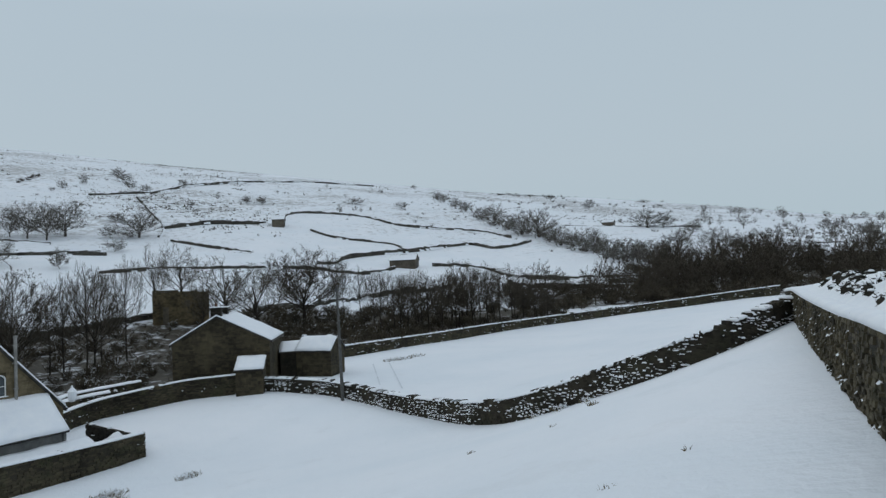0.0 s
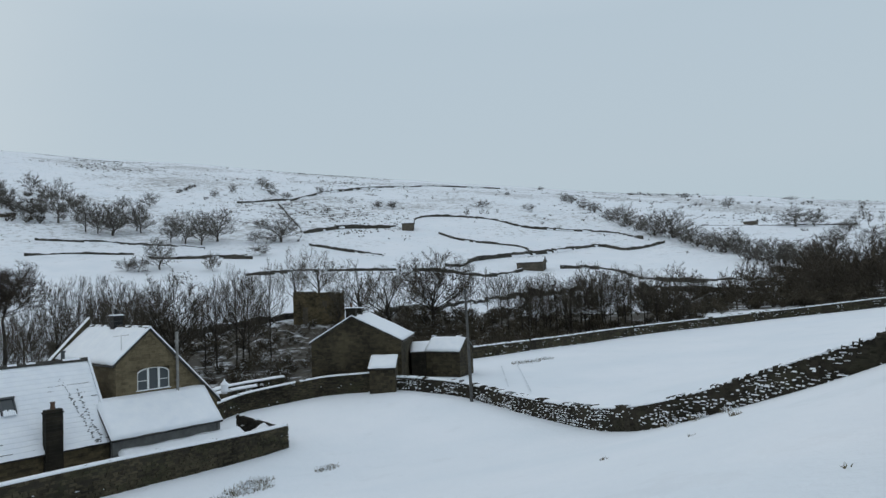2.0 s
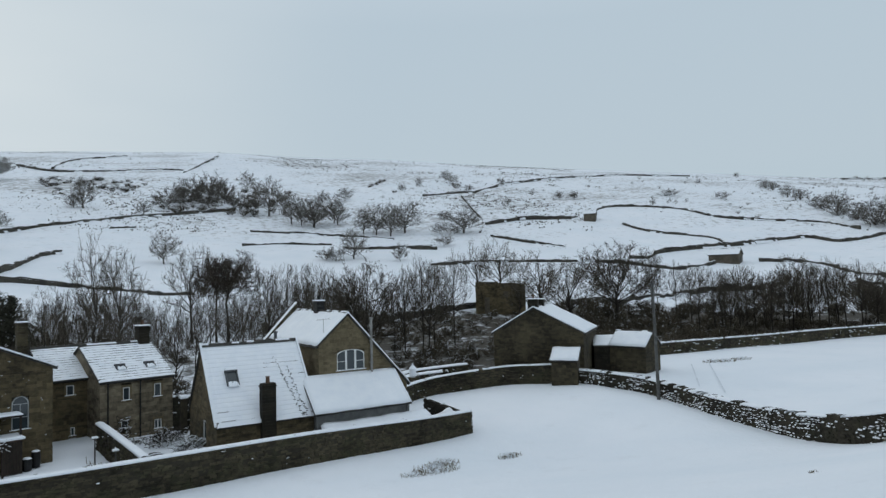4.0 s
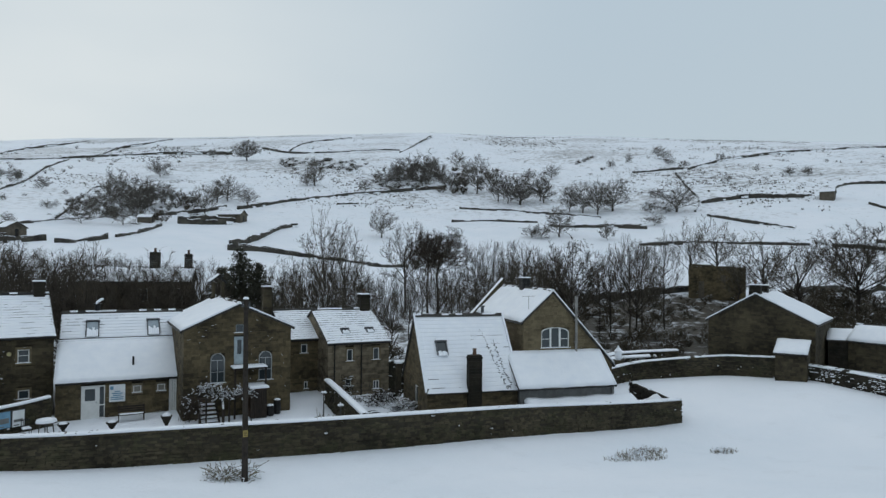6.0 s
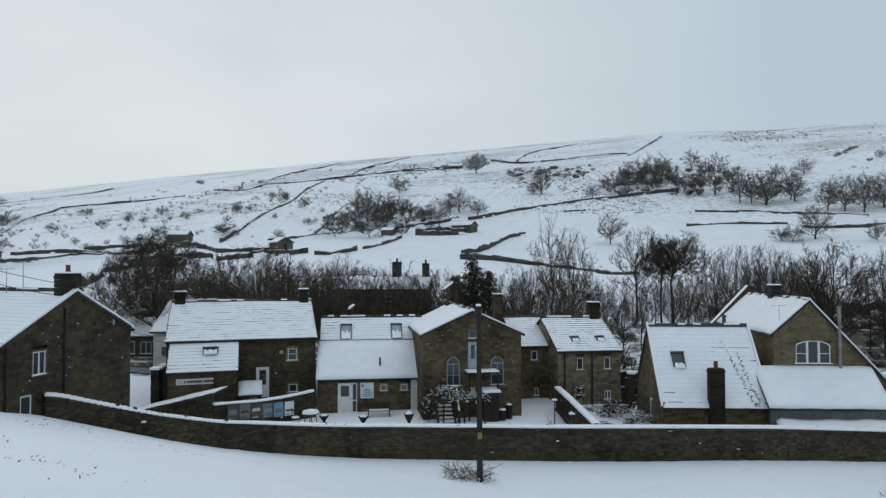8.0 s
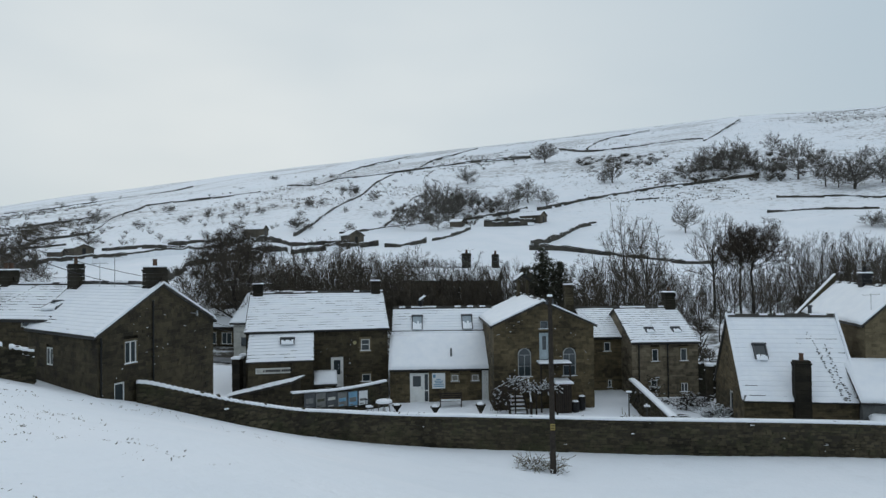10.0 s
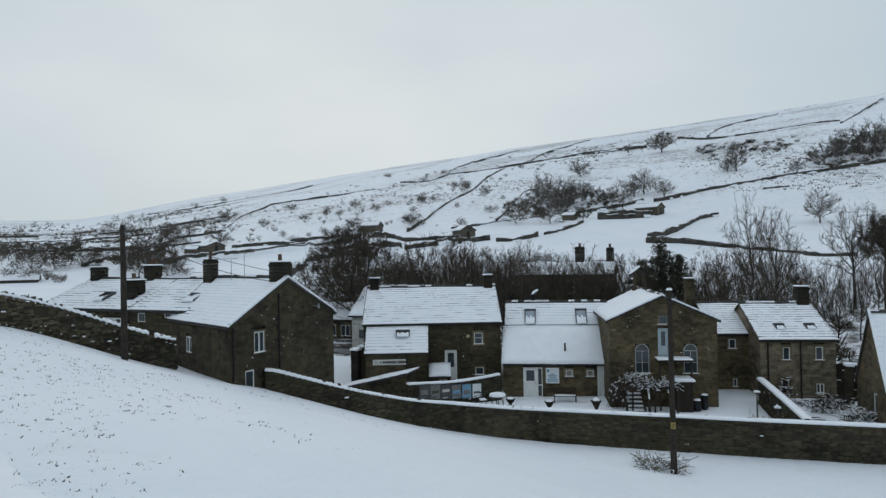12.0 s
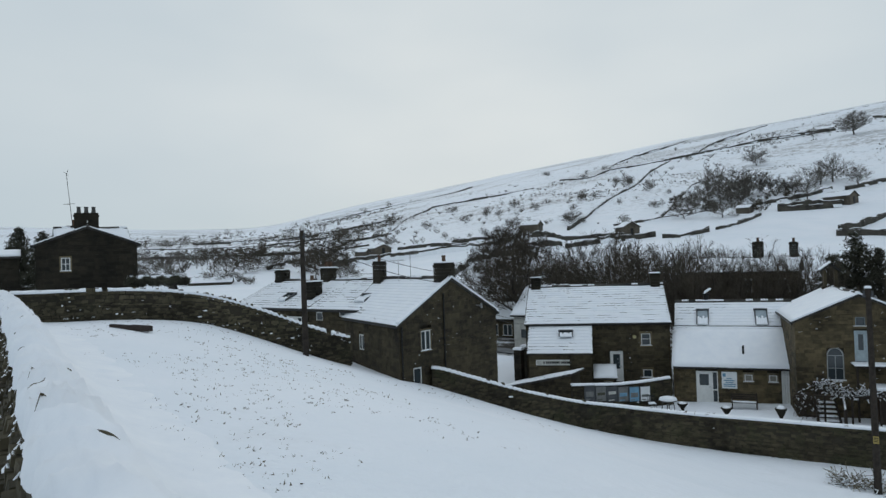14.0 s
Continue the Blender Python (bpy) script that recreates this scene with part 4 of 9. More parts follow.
# the house on the bank
upper_house = house("upper_house", "stone house on the bank, shade-darkened in colour, with a small white window", pose(-40.13, 20.45, 0, 0, 0, 59.3), 5.3, 8.0, 7.5, 11.6, 12.6, faces="front left", smooth=True, seed=71, wall=M_DARK_HOUSE, core=M_DARK_HOUSE,
                    openings=(("front", "window", 1.5, 10.1, .48, .78, dict(style="cross", edge=.07)),))
chimney(upper_house, 2.62, .5, 12.1, 13.5, 1.3, .7, 3, snow=False, seed=23, pot_mat=M_GREYPOLE)
chimney(upper_house, 1.9, 4.5, 11.9, 13.0, .9, .6, 1, snow=False, seed=24)


# ---------- walls of the fields across the valley: height, then azimuth and distance of each corner ----------
WALLS_UPPER = (
    (1.5, (12.4, 408), (13.8, 448), (15.1, 523)),
    (1.4, (1.1, 461), (3.3, 428), (6.6, 422), (10.0, 426), (12.4, 418)),
    (1.3, (3.3, 439), (4.7, 491), (8.3, 539)),
    (1.5, (-21.7, 428), (-19.6, 406), (-17.8, 424), (-14.4, 426), (-10.5, 431), (-6.2, 441), (-1.3, 428)),
    (1.5, (-17.8, 435), (-16.9, 498), (-14.5, 563), (-11.3, 635)),
    (1.4, (-10.9, 437), (-9.2, 510), (-5.8, 602)),
    (1.3, (-21.2, 208), (-19.5, 238), (-17.8, 274), (-15.7, 314), (-14.4, 374), (-12.9, 420)),
    (1.2, (-13.9, 212), (-12.8, 237), (-11.6, 278), (-10.8, 290), (-10.0, 288)),
    (1.2, (-17.5, 206), (-13.7, 210), (-12.0, 213), (-8.2, 223), (-3.9, 236), (-1.7, 251)),
    (1.3, (-0.8, 247), (1.1, 255), (3.4, 267), (7.7, 283), (12.0, 295), (16.3, 305)),
)
WALLS_MIDDLE = (
    (1.9, (-21.5, 170), (-19.4, 173), (-16.9, 175), (-14.3, 178)),
    (1.8, (-13.7, 175), (-12.3, 175), (-10.2, 181)),
    (1.8, (-9.7, 183), (-8.2, 190), (-6.5, 207)),
    (1.2, (-21.5, 186), (-19.4, 186), (-16.7, 183)),
    (1.7, (-1.4, 178), (0.2, 188), (2.5, 213), (3.9, 220)),
    (1.5, (-1.6, 173), (1.2, 173), (4.9, 167), (8.7, 161), (10.6, 155), (13.3, 155)),
    (1.2, (17.5, 265), (19.6, 263), (23.8, 256), (29.2, 246)),
    (1.2, (16.8, 238), (20.1, 240), (24.1, 237)),
    (1.2, (25.2, 231), (26.6, 229), (32.6, 230)),
    (1.2, (7.2, 266), (9.0, 269)),
    (1.5, (37.1, 274), (39.0, 281), (40.9, 285), (44.8, 286)),
    (1.4, (36.1, 358), (37.9, 383), (39.0, 402), (42.0, 435), (44.8, 463)),
    (1.0, (35.1, 346), (36.3, 299), (36.9, 277), (36.6, 257)),
    (1.0, (32.4, 200), (39.0, 205), (44.7, 208)),
    (1.1, (37.5, 250), (39.0, 244), (40.9, 238), (43.7, 232)),
    (1.2, (31.8, 346), (35.1, 358), (36.1, 358)),
)
WALLS_EAST = (
    (1.4, (45.6, 285), (46.6, 314), (48.4, 323), (52.6, 325), (55.5, 308), (58.3, 307), (62.6, 310), (65.2, 296)),
    (1.6, (48.8, 216), (50.2, 217), (51.6, 228), (56.3, 243), (58.2, 251), (61.6, 270), (64.0, 264), (66.8, 288)),
    (0.9, (48.4, 278), (50.7, 264), (54.9, 259), (56.1, 248)),
    (1.4, (46.0, 208), (48.7, 206), (52.9, 200), (55.3, 210)),
    (1.4, (58.4, 216), (62.5, 214), (65.3, 193), (68.6, 186), (77.1, 175)),
    (1.4, (64.8, 181), (67.6, 171), (74.0, 165), (77.6, 170)),
    (1.1, (53.7, 555), (49.0, 516), (43.9, 457)),
    (1.0, (64.2, 667), (69.8, 711), (80.8, 787)),
    (1.2, (69.7, 356), (72.5, 363), (80.3, 391)),
    (2.1, (43.7, 141), (45.9, 146), (50.5, 151), (54.3, 165), (60.0, 174)),
    (1.6, (28.0, 116), (31.4, 122), (34.9, 127), (36.9, 130)),
    (1.2, (26.8, 230), (30.4, 229), (33.0, 227)),
    (1.1, (88.1, 285), (90.3, 284), (92.6, 260)),
)
WALLS_WEST = (
    (2.1, (-27.8, 167.5), (-25.1, 170.8), (-21.7, 171)),
    (1.9, (-31, 207), (-27.9, 206.5), (-25.2, 204.5), (-22.6, 195.7), (-21.4, 186)),
    (2.0, (-41.1, 179), (-39.2, 185), (-33.5, 185), (-29.2, 186), (-25.2, 197)),
    (2.2, (-31.2, 137), (-29.7, 153), (-27.9, 164), (-23.8, 163)),
    (1.2, (-39.8, 283), (-36.4, 299), (-34.8, 379), (-33.1, 428), (-31.8, 456), (-26.5, 426), (-23.9, 418)),
    (1.1, (-41.8, 651), (-39.2, 620), (-35.6, 617), (-30.9, 617), (-29.1, 664)),
    (1.1, (-35.6, 219), (-32.7, 211), (-29.7, 195)),
    (1.3, (-60, 262), (-54, 250), (-48, 240), (-44, 236), (-38, 252)),
    (1.2, (-60, 345), (-54, 330), (-48, 312), (-40, 332)),
    (1.2, (-52, 420), (-47, 395), (-42, 385), (-36, 400)),
    (1.1, (-45, 238), (-44.4, 275), (-43, 318)),
    (1.0, (-46.4, 180), (-44.4, 197), (-41.8, 234), (-39.8, 278)),
)


def smooth_path(pts, step, closed=False):
    """A soft curve through plan points, sampled evenly; returns points with their share of the way, counted in corners."""
    p = [np.array(q, float) for q in pts]
    dense = []
    for i in range(len(p) - 1):
        a, b, c, d = p[max(i - 1, 0)], p[i], p[i + 1], p[min(i + 2, len(p) - 1)]
        n = max(2, int(np.hypot(*(c - b)[:2]) / step * 2))
        for k in range(n):
            t = k / n
            q = .5 * ((2 * b) + (c - a) * t + (2 * a - 5 * b + 4 * c - d) * t * t + (3 * b - a - 3 * c + d) * t ** 3)
            dense.append((q[0], q[1], i + t))
    dense.append((p[-1][0], p[-1][1], len(p) - 1.0))
    out, left = [dense[0]], step
    for a, b in zip(dense, dense[1:]):
        d = math.hypot(b[0] - a[0], b[1] - a[1])
        while d >= left > 0:
            t = left / d
            a = tuple(a[j] + (b[j] - a[j]) * t for j in range(3))
            out.append(a)
            d = math.hypot(b[0] - a[0], b[1] - a[1])
            left = step
        left -= d
    if math.hypot(out[-1][0] - dense[-1][0], out[-1][1] - dense[-1][1]) > step * .3:
        out.append(dense[-1])
    return out


def far_wall(corners, h, seed):
    """A dry stone wall far off: an uneven battered band, tumbled low in places, with snow on its top and against its face in lengths."""
    rnd = random.Random(seed)
    pts = smooth_path([polar(a, r) for a, r in corners], 1.3)
    if len(pts) < 3:
        return
    s, w = Soup(), Soup()
    rows = []
    level = .8
    up = Vector((0, 0, 1))
    for i, (x, y, _) in enumerate(pts):
        level = min(1.05, max(.5, level + rnd.gauss(0, .1)))
        q = pts[min(i + 1, len(pts) - 1)]
        o = pts[max(i - 1, 0)]
        t = Vector((q[0] - o[0], q[1] - o[1], 0)).normalized()
        n = Vector((t.y, -t.x, 0))
        z = ground(x, y)
        far = float(np.interp(math.hypot(x, y), (190, 260), (.92, .84)))
        hh = h * far * (level + rnd.uniform(-.14, .14))
        c = Vector((x + rnd.uniform(-.2, .2), y + rnd.uniform(-.2, .2), 0))
        rows.append((c, n, z, hh))
        s.v += [tuple(c + n * .42 + up * (z - .5)), tuple(c + n * .26 + up * (z + hh)), tuple(c - n * .26 + up * (z + hh)), tuple(c - n * .42 + up * (z - .5))]
    buried = 0
    for i in range(len(rows) - 1):
        a = i * 4
        s.f += [(a, a + 1, a + 5, a + 4), (a + 1, a + 2, a + 6, a + 5), (a + 2, a + 3, a + 7, a + 6)]
        (c, n, z, hh), (d, m, zz, h2) = rows[i], rows[i + 1]
        if rnd.random() < .75:
            k, lip = .3, rnd.choice((.06, .06, .12, .3))
            w.piece([c + n * k + up * (z + hh - lip), c + up * (z + hh + .14), c - n * k + up * (z + hh - lip), d + m * k + up * (zz + h2 - lip), d + up * (zz + h2 + .14), d - m * k + up * (zz + h2 - lip)],
                    ((0, 3, 4, 1), (1, 4, 5, 2), (0, 1, 2), (3, 5, 4)))
        # drifted foot
        buried = max(0, min(.7, buried + rnd.gauss(-.02, .15)))
        if buried > .3:
            g = .55 + buried
            w.piece([c + n * g + up * (z - .3), d + m * g + up * (zz - .3), d + m * .3 + up * (zz + h2 * buried), c + n * .3 + up * (z + hh * buried), c - n * g + up * (z - .3), d - m * g + up * (zz - .3), d - m * .3 + up * (zz + h2 * buried), c - n * .3 + up * (z + hh * buried)],
                    ((0, 1, 2, 3), (7, 6, 5, 4), (3, 2, 6, 7)))
    s.f += [(3, 2, 1, 0), tuple(len(s.v) - 4 + k for k in range(4))]
    ob = lone("field_wall", s, M_FAR_WALL, "dark dry stone wall crossing the snowy hillside", "stone wall", group="field walls of the hill")
    if w.v:
        part("wall_snow", w, M_SNOW, ob, "snow on the wall top and drifted to its foot", kind="stuff")


for k, (h, *corners) in enumerate(WALLS_UPPER + WALLS_MIDDLE + WALLS_EAST + WALLS_WEST):
    far_wall(corners, h, 900 + k)


# ---------- the near walls, stone by stone ----------
def stone_meshes(mat, n=8, seed=5):
    rnd = random.Random(seed)
    out = []
    for _ in range(n):
        s = Soup()
        j = lambda: rnd.uniform(-.07, .07)
        top = rnd.uniform(.38, .5)
        pts = [(x * .5 + j(), y * .5 + j(), (-.5 if z < 0 else top) + j() * .6) for z in (-1, 1) for x, y in ((-1, -1), (1, -1), (1, 1), (-1, 1))]
        pts[4:] = [(x * .88, y * .9, z) for x, y, z in pts[4:]]
        s.piece(pts, BOX_FACES)
        out.append(s.mesh("stone", mat))
    return out


def dry_wall(name, label, corners, heights, mat, seed, thick=.5, sides=(1,), stone=(.16, .46), course=(.07, .15), single=((0, 0),), snow=.12, cover=.95, flecks=.06, cope=(.14, .26), fleck_size=1.0, batter=0.0, patchy=0.0):
    """A dry stone wall that follows the ground. sides: 1 is the right hand when walking along it. single: the stretch of the way whose stones are objects."""
    rnd = random.Random(seed)
    step = .25
    pts = smooth_path(corners, step)
    n = len(pts)
    axis = []
    for i, (x, y, s) in enumerate(pts):
        a, b = pts[max(i - 2, 0)], pts[min(i + 2, n - 1)]
        t = Vector((b[0] - a[0], b[1] - a[1], 0)).normalized()
        axis.append((Vector((x, y, 0)), t, Vector((t.y, -t.x, 0)), ground(x, y), float(np.interp(s, range(len(heights)), heights))))
    base = [a[3] for a in axis]
    tops = [a[3] + a[4] for a in axis]
    for _ in range(6):
        tops = [(tops[max(i - 1, 0)] + tops[i] + tops[min(i + 1, n - 1)]) / 3 for i in range(n)]
    ob = thing(name, label, "stone wall", kind="structure")
    core = Soup()
    for i, (c, t, nn, z, h) in enumerate(axis):
        for o, zz in ((thick / 2 - .05, z - .5), (thick / 2 - .09, tops[i] - .06), (-thick / 2 + .09, tops[i] - .06), (-thick / 2 + .05, z - .5)):
            core.v.append(tuple(c + nn * o + Vector((0, 0, zz))))
        if i:
            a = (i - 1) * 4
            core.f += [(a, a + 1, a + 5, a + 4), (a + 1, a + 2, a + 6, a + 5), (a + 2, a + 3, a + 7, a + 6)]
    core.f += [(3, 2, 1, 0), tuple(len(core.v) - 4 + k for k in range(4))]
    part("core", core, M_HEDGE_WALL, ob)
    meshes = stone_meshes(mat, 8, seed)
    joined, spots = Soup(), Soup()
    total, count = (n - 1) * step, 0

    def lay(s0, s1, side, z, h, proud, deep=.24, free=False):
        nonlocal count
        i = min(int((s0 + s1) / 2 / step), n - 1)
        c, t, nn, _, _ = axis[i]
        mid = c + t * ((s0 + s1) / 2 - i * step)
        off = (thick / 2 - deep / 2 + proud) * side if side else 0
        m = Matrix((t, nn, Vector((0, 0, 1)))).transposed().to_4x4()
        m.translation = mid + nn * off + Vector((0, 0, z + h / 2))
        m = m @ Matrix.Diagonal(((s1 - s0) * .97, deep, h * .9, 1))
        me = meshes[rnd.randrange(len(meshes))]
        share = (s0 + s1) / 2 / total
        if count < 290 and any(a <= share <= b for a, b in single):
            q = new("stone", me)
            q.parent, q.matrix_basis = ob, m
            count += 1
        else:
            joined.piece([m @ v.co for v in me.vertices], BOX_FACES)
        if rnd.random() < flecks * (1 + patchy * 2.4 * noise.noise((mid.x * .45, mid.y * .45, z * 1.3))):
            l = (s1 - s0) * rnd.uniform(.12, .5) * fleck_size
            e = mid + nn * (thick / 2 + proud) * (side or 1)
            d = nn * (side or 1)
            u = Vector((0, 0, 1))
            zt = z + h * rnd.uniform(.7, 1.0)
            k = rnd.uniform(.012, .05) * fleck_size
            p = [e - t * l - d * .06 + u * zt, e + t * l - d * .06 + u * zt, e + t * l * .8 + d * k * .7 + u * (zt - .03), e - t * l * .8 + d * k * .7 + u * (zt - .03), e - t * l * .6 - d * .03 + u * (zt + k), e + t * l * .6 - d * .03 + u * (zt + k)]
            spots.piece(p, ((0, 3, 2, 1), (3, 4, 5, 2), (0, 4, 3), (1, 2, 5), (0, 1, 5, 4)))

    for side in sides:
        level = 0.0
        while level < max(heights) + 1.0:
            h = rnd.uniform(*course)
            s = rnd.uniform(0, .1)
            while s < total - .08:
                d = min(rnd.uniform(*stone), total - s)
                i = min(int((s + d / 2) / step), n - 1)
                z = base[i] - .25 + level + .07 * noise.noise((s * .6, level * 2.0, seed))
                hh = min(h, tops[i] - .08 - z)
                if hh > .05:
                    lay(s, s + d, side, z, hh, rnd.uniform(-.05, .055) + batter * max(0, 1.1 - level) - .09 * max(0, (level - .25)) / max(.6, axis[i][4]))
                s += d
            level += h
    if cope:
        s = 0.0
        while s < total - .1:
            d = rnd.uniform(.12, .3)
            i = min(int((s + d / 2) / step), n - 1)
            lay(s, min(s + d, total), 0, tops[i] - .1, rnd.uniform(*cope), 0, thick * rnd.uniform(.8, .98))
            s += d
    part("stones", joined, mat, ob, kind="stuff")
    if spots.v:
        part("snow_flecks", spots, M_SNOW, ob, "snow caught on the stone faces", kind="stuff")
    # settled snow along the top
    w = Soup()
    ring = None
    lip = .1 if cope else .0
    for i in range(n * 2 - 1):
        j, f = i // 2, (i % 2) * .5
        c, t, nn, z, h = axis[j]
        p = c + t * (f * step)
        top = tops[j] + lip
        v = noise.noise((p.x * .9, p.y * .9, seed)) * .5 + noise.noise((p.x * 3.1, p.y * 3.1, seed + 9.0)) * .35
        if v + .5 > cover + rnd.uniform(-.05, .05):
            ring = None
            continue
        k = thick / 2 * (1.04 + .16 * v) + .02
        r = []
        zt = top + snow * (1.0 + .8 * v)
        for o, q in ((k, top - .07), (k * .86, top + snow * .4), (k * .35, zt), (-k * .35, zt - .01), (-k * .86, top + snow * .4), (-k, top - .07 - .05 * v)):
            r.append(len(w.v))
            w.v.append(tuple(p + nn * (o * (sides[0] if sides else 1)) + Vector((0, 0, q))))
        if ring:
            w.f += [(ring[a], ring[a + 1], r[a + 1], r[a]) for a in range(5)]
            w.f.append((ring[5], ring[0], r[0], r[5]))
        else:
            w.f.append(tuple(r))
        ring = r
    if w.v:
        bmx = bmesh.new()
        me = w.mesh("top_snow", M_SNOW, True)
        bmx.from_mesh(me)
        bmesh.ops.recalc_face_normals(bmx, faces=bmx.faces)
        bmx.to_mesh(me)
        bmx.free()
        q = new("top_snow", me)
        q.parent = ob
        tagged(q, "settled snow along the top", kind="stuff")
    return ob


dry_wall("garden_wall", "long dry stone wall between the field and the gardens, snow on top", ((-18.4, 28.05), (-16.8, 28.9), (-14.8, 30.4), (-12.8, 32.6), (-10.4, 34.5), (-5, 35.2), (0, 35.4), (7, 35.7), (15, 36.1), (21, 36.5), (26.2, 36.9)),
         (.95, .95, 1.0, 1.15, 1.4, 1.6, 1.65, 1.65, 1.6, 1.5, 1.4), M_WALL, 101, sides=(1,), single=((.36, .62),), snow=.05, cover=.98, flecks=.008, fleck_size=.8)
dry_wall("garden_return_wall", "short end of the garden wall turning back to the house", ((26.35, 37.2), (26.6, 40.2), (26.85, 43.5)), (1.3, 1.2, 1.15), M_DARK_HOUSE, 103, sides=(1, -1), single=((0, 1),), thick=.3, snow=.03, cover=.3, flecks=.03, cope=())
dry_wall("lane_side_wall", "field wall running back to the old farmhouse", ((24.4, 46.0), (29.8, 48.4), (32.9, 48.0), (36.6, 46.2), (38.6, 42.9), (39.6, 41.6)), (1.2, 1.3, 1.4, 1.5, 1.5, 1.5), M_WALL, 105, sides=(1,), single=((.4, .9),), snow=.05, cover=.86, flecks=.025, fleck_size=.8)
dry_wall("tumbled_field_wall", "dark mossy field wall speckled with snow", ((39.9, 41.4), (40.8, 37.5), (41.0, 33.2), (37.9, 24.6), (33.9, 16.1), (33.9, 11.4), (33.0, 6.9), (34.2, 4.3), (37.2, 2.3)), (1.0, 1.0, 1.0, 1.05, 1.2, 1.25, 1.25, 1.2, 1.15),
         M_HEDGE_WALL, 107, sides=(1,), single=((.5, .62),), stone=(.13, .4), course=(.07, .16), snow=.06, cover=.6, flecks=.5, thick=.7, fleck_size=1.1, cope=(.1, .3), patchy=.8)
dry_wall("upper_field_wall", "far wall of the upper field with snowy coping", ((48.5, 52.5), (59.2, 48.0), (75.3, 47.0), (93.0, 44.0), (112.1, 32.3), (123.9, 16.3), (128.0, 9.7)), (1.2, 1.2, 1.2, 1.2, 1.3, 1.4, 1.5), M_WALL, 109, sides=(1,), stone=(.3, .9), course=(.14, .28), snow=.09, cover=.78, flecks=.22, single=((0, .08),), cope=(.12, .4), patchy=.8)
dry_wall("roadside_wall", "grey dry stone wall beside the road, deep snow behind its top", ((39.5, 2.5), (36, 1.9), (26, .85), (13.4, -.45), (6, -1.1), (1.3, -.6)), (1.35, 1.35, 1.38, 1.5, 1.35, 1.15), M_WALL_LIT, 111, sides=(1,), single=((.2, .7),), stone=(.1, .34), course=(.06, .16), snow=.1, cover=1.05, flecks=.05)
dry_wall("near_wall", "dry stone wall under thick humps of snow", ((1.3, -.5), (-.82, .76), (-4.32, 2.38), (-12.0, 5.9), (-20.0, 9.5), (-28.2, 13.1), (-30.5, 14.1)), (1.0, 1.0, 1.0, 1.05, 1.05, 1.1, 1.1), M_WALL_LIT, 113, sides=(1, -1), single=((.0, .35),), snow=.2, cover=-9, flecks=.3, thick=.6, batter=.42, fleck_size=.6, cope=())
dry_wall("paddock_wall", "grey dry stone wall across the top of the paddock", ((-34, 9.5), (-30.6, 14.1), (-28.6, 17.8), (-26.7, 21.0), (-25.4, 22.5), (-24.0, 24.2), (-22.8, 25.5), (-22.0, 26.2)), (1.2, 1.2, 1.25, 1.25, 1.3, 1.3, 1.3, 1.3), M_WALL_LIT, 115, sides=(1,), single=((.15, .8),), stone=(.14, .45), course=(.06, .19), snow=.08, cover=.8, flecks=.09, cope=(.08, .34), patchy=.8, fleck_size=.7)


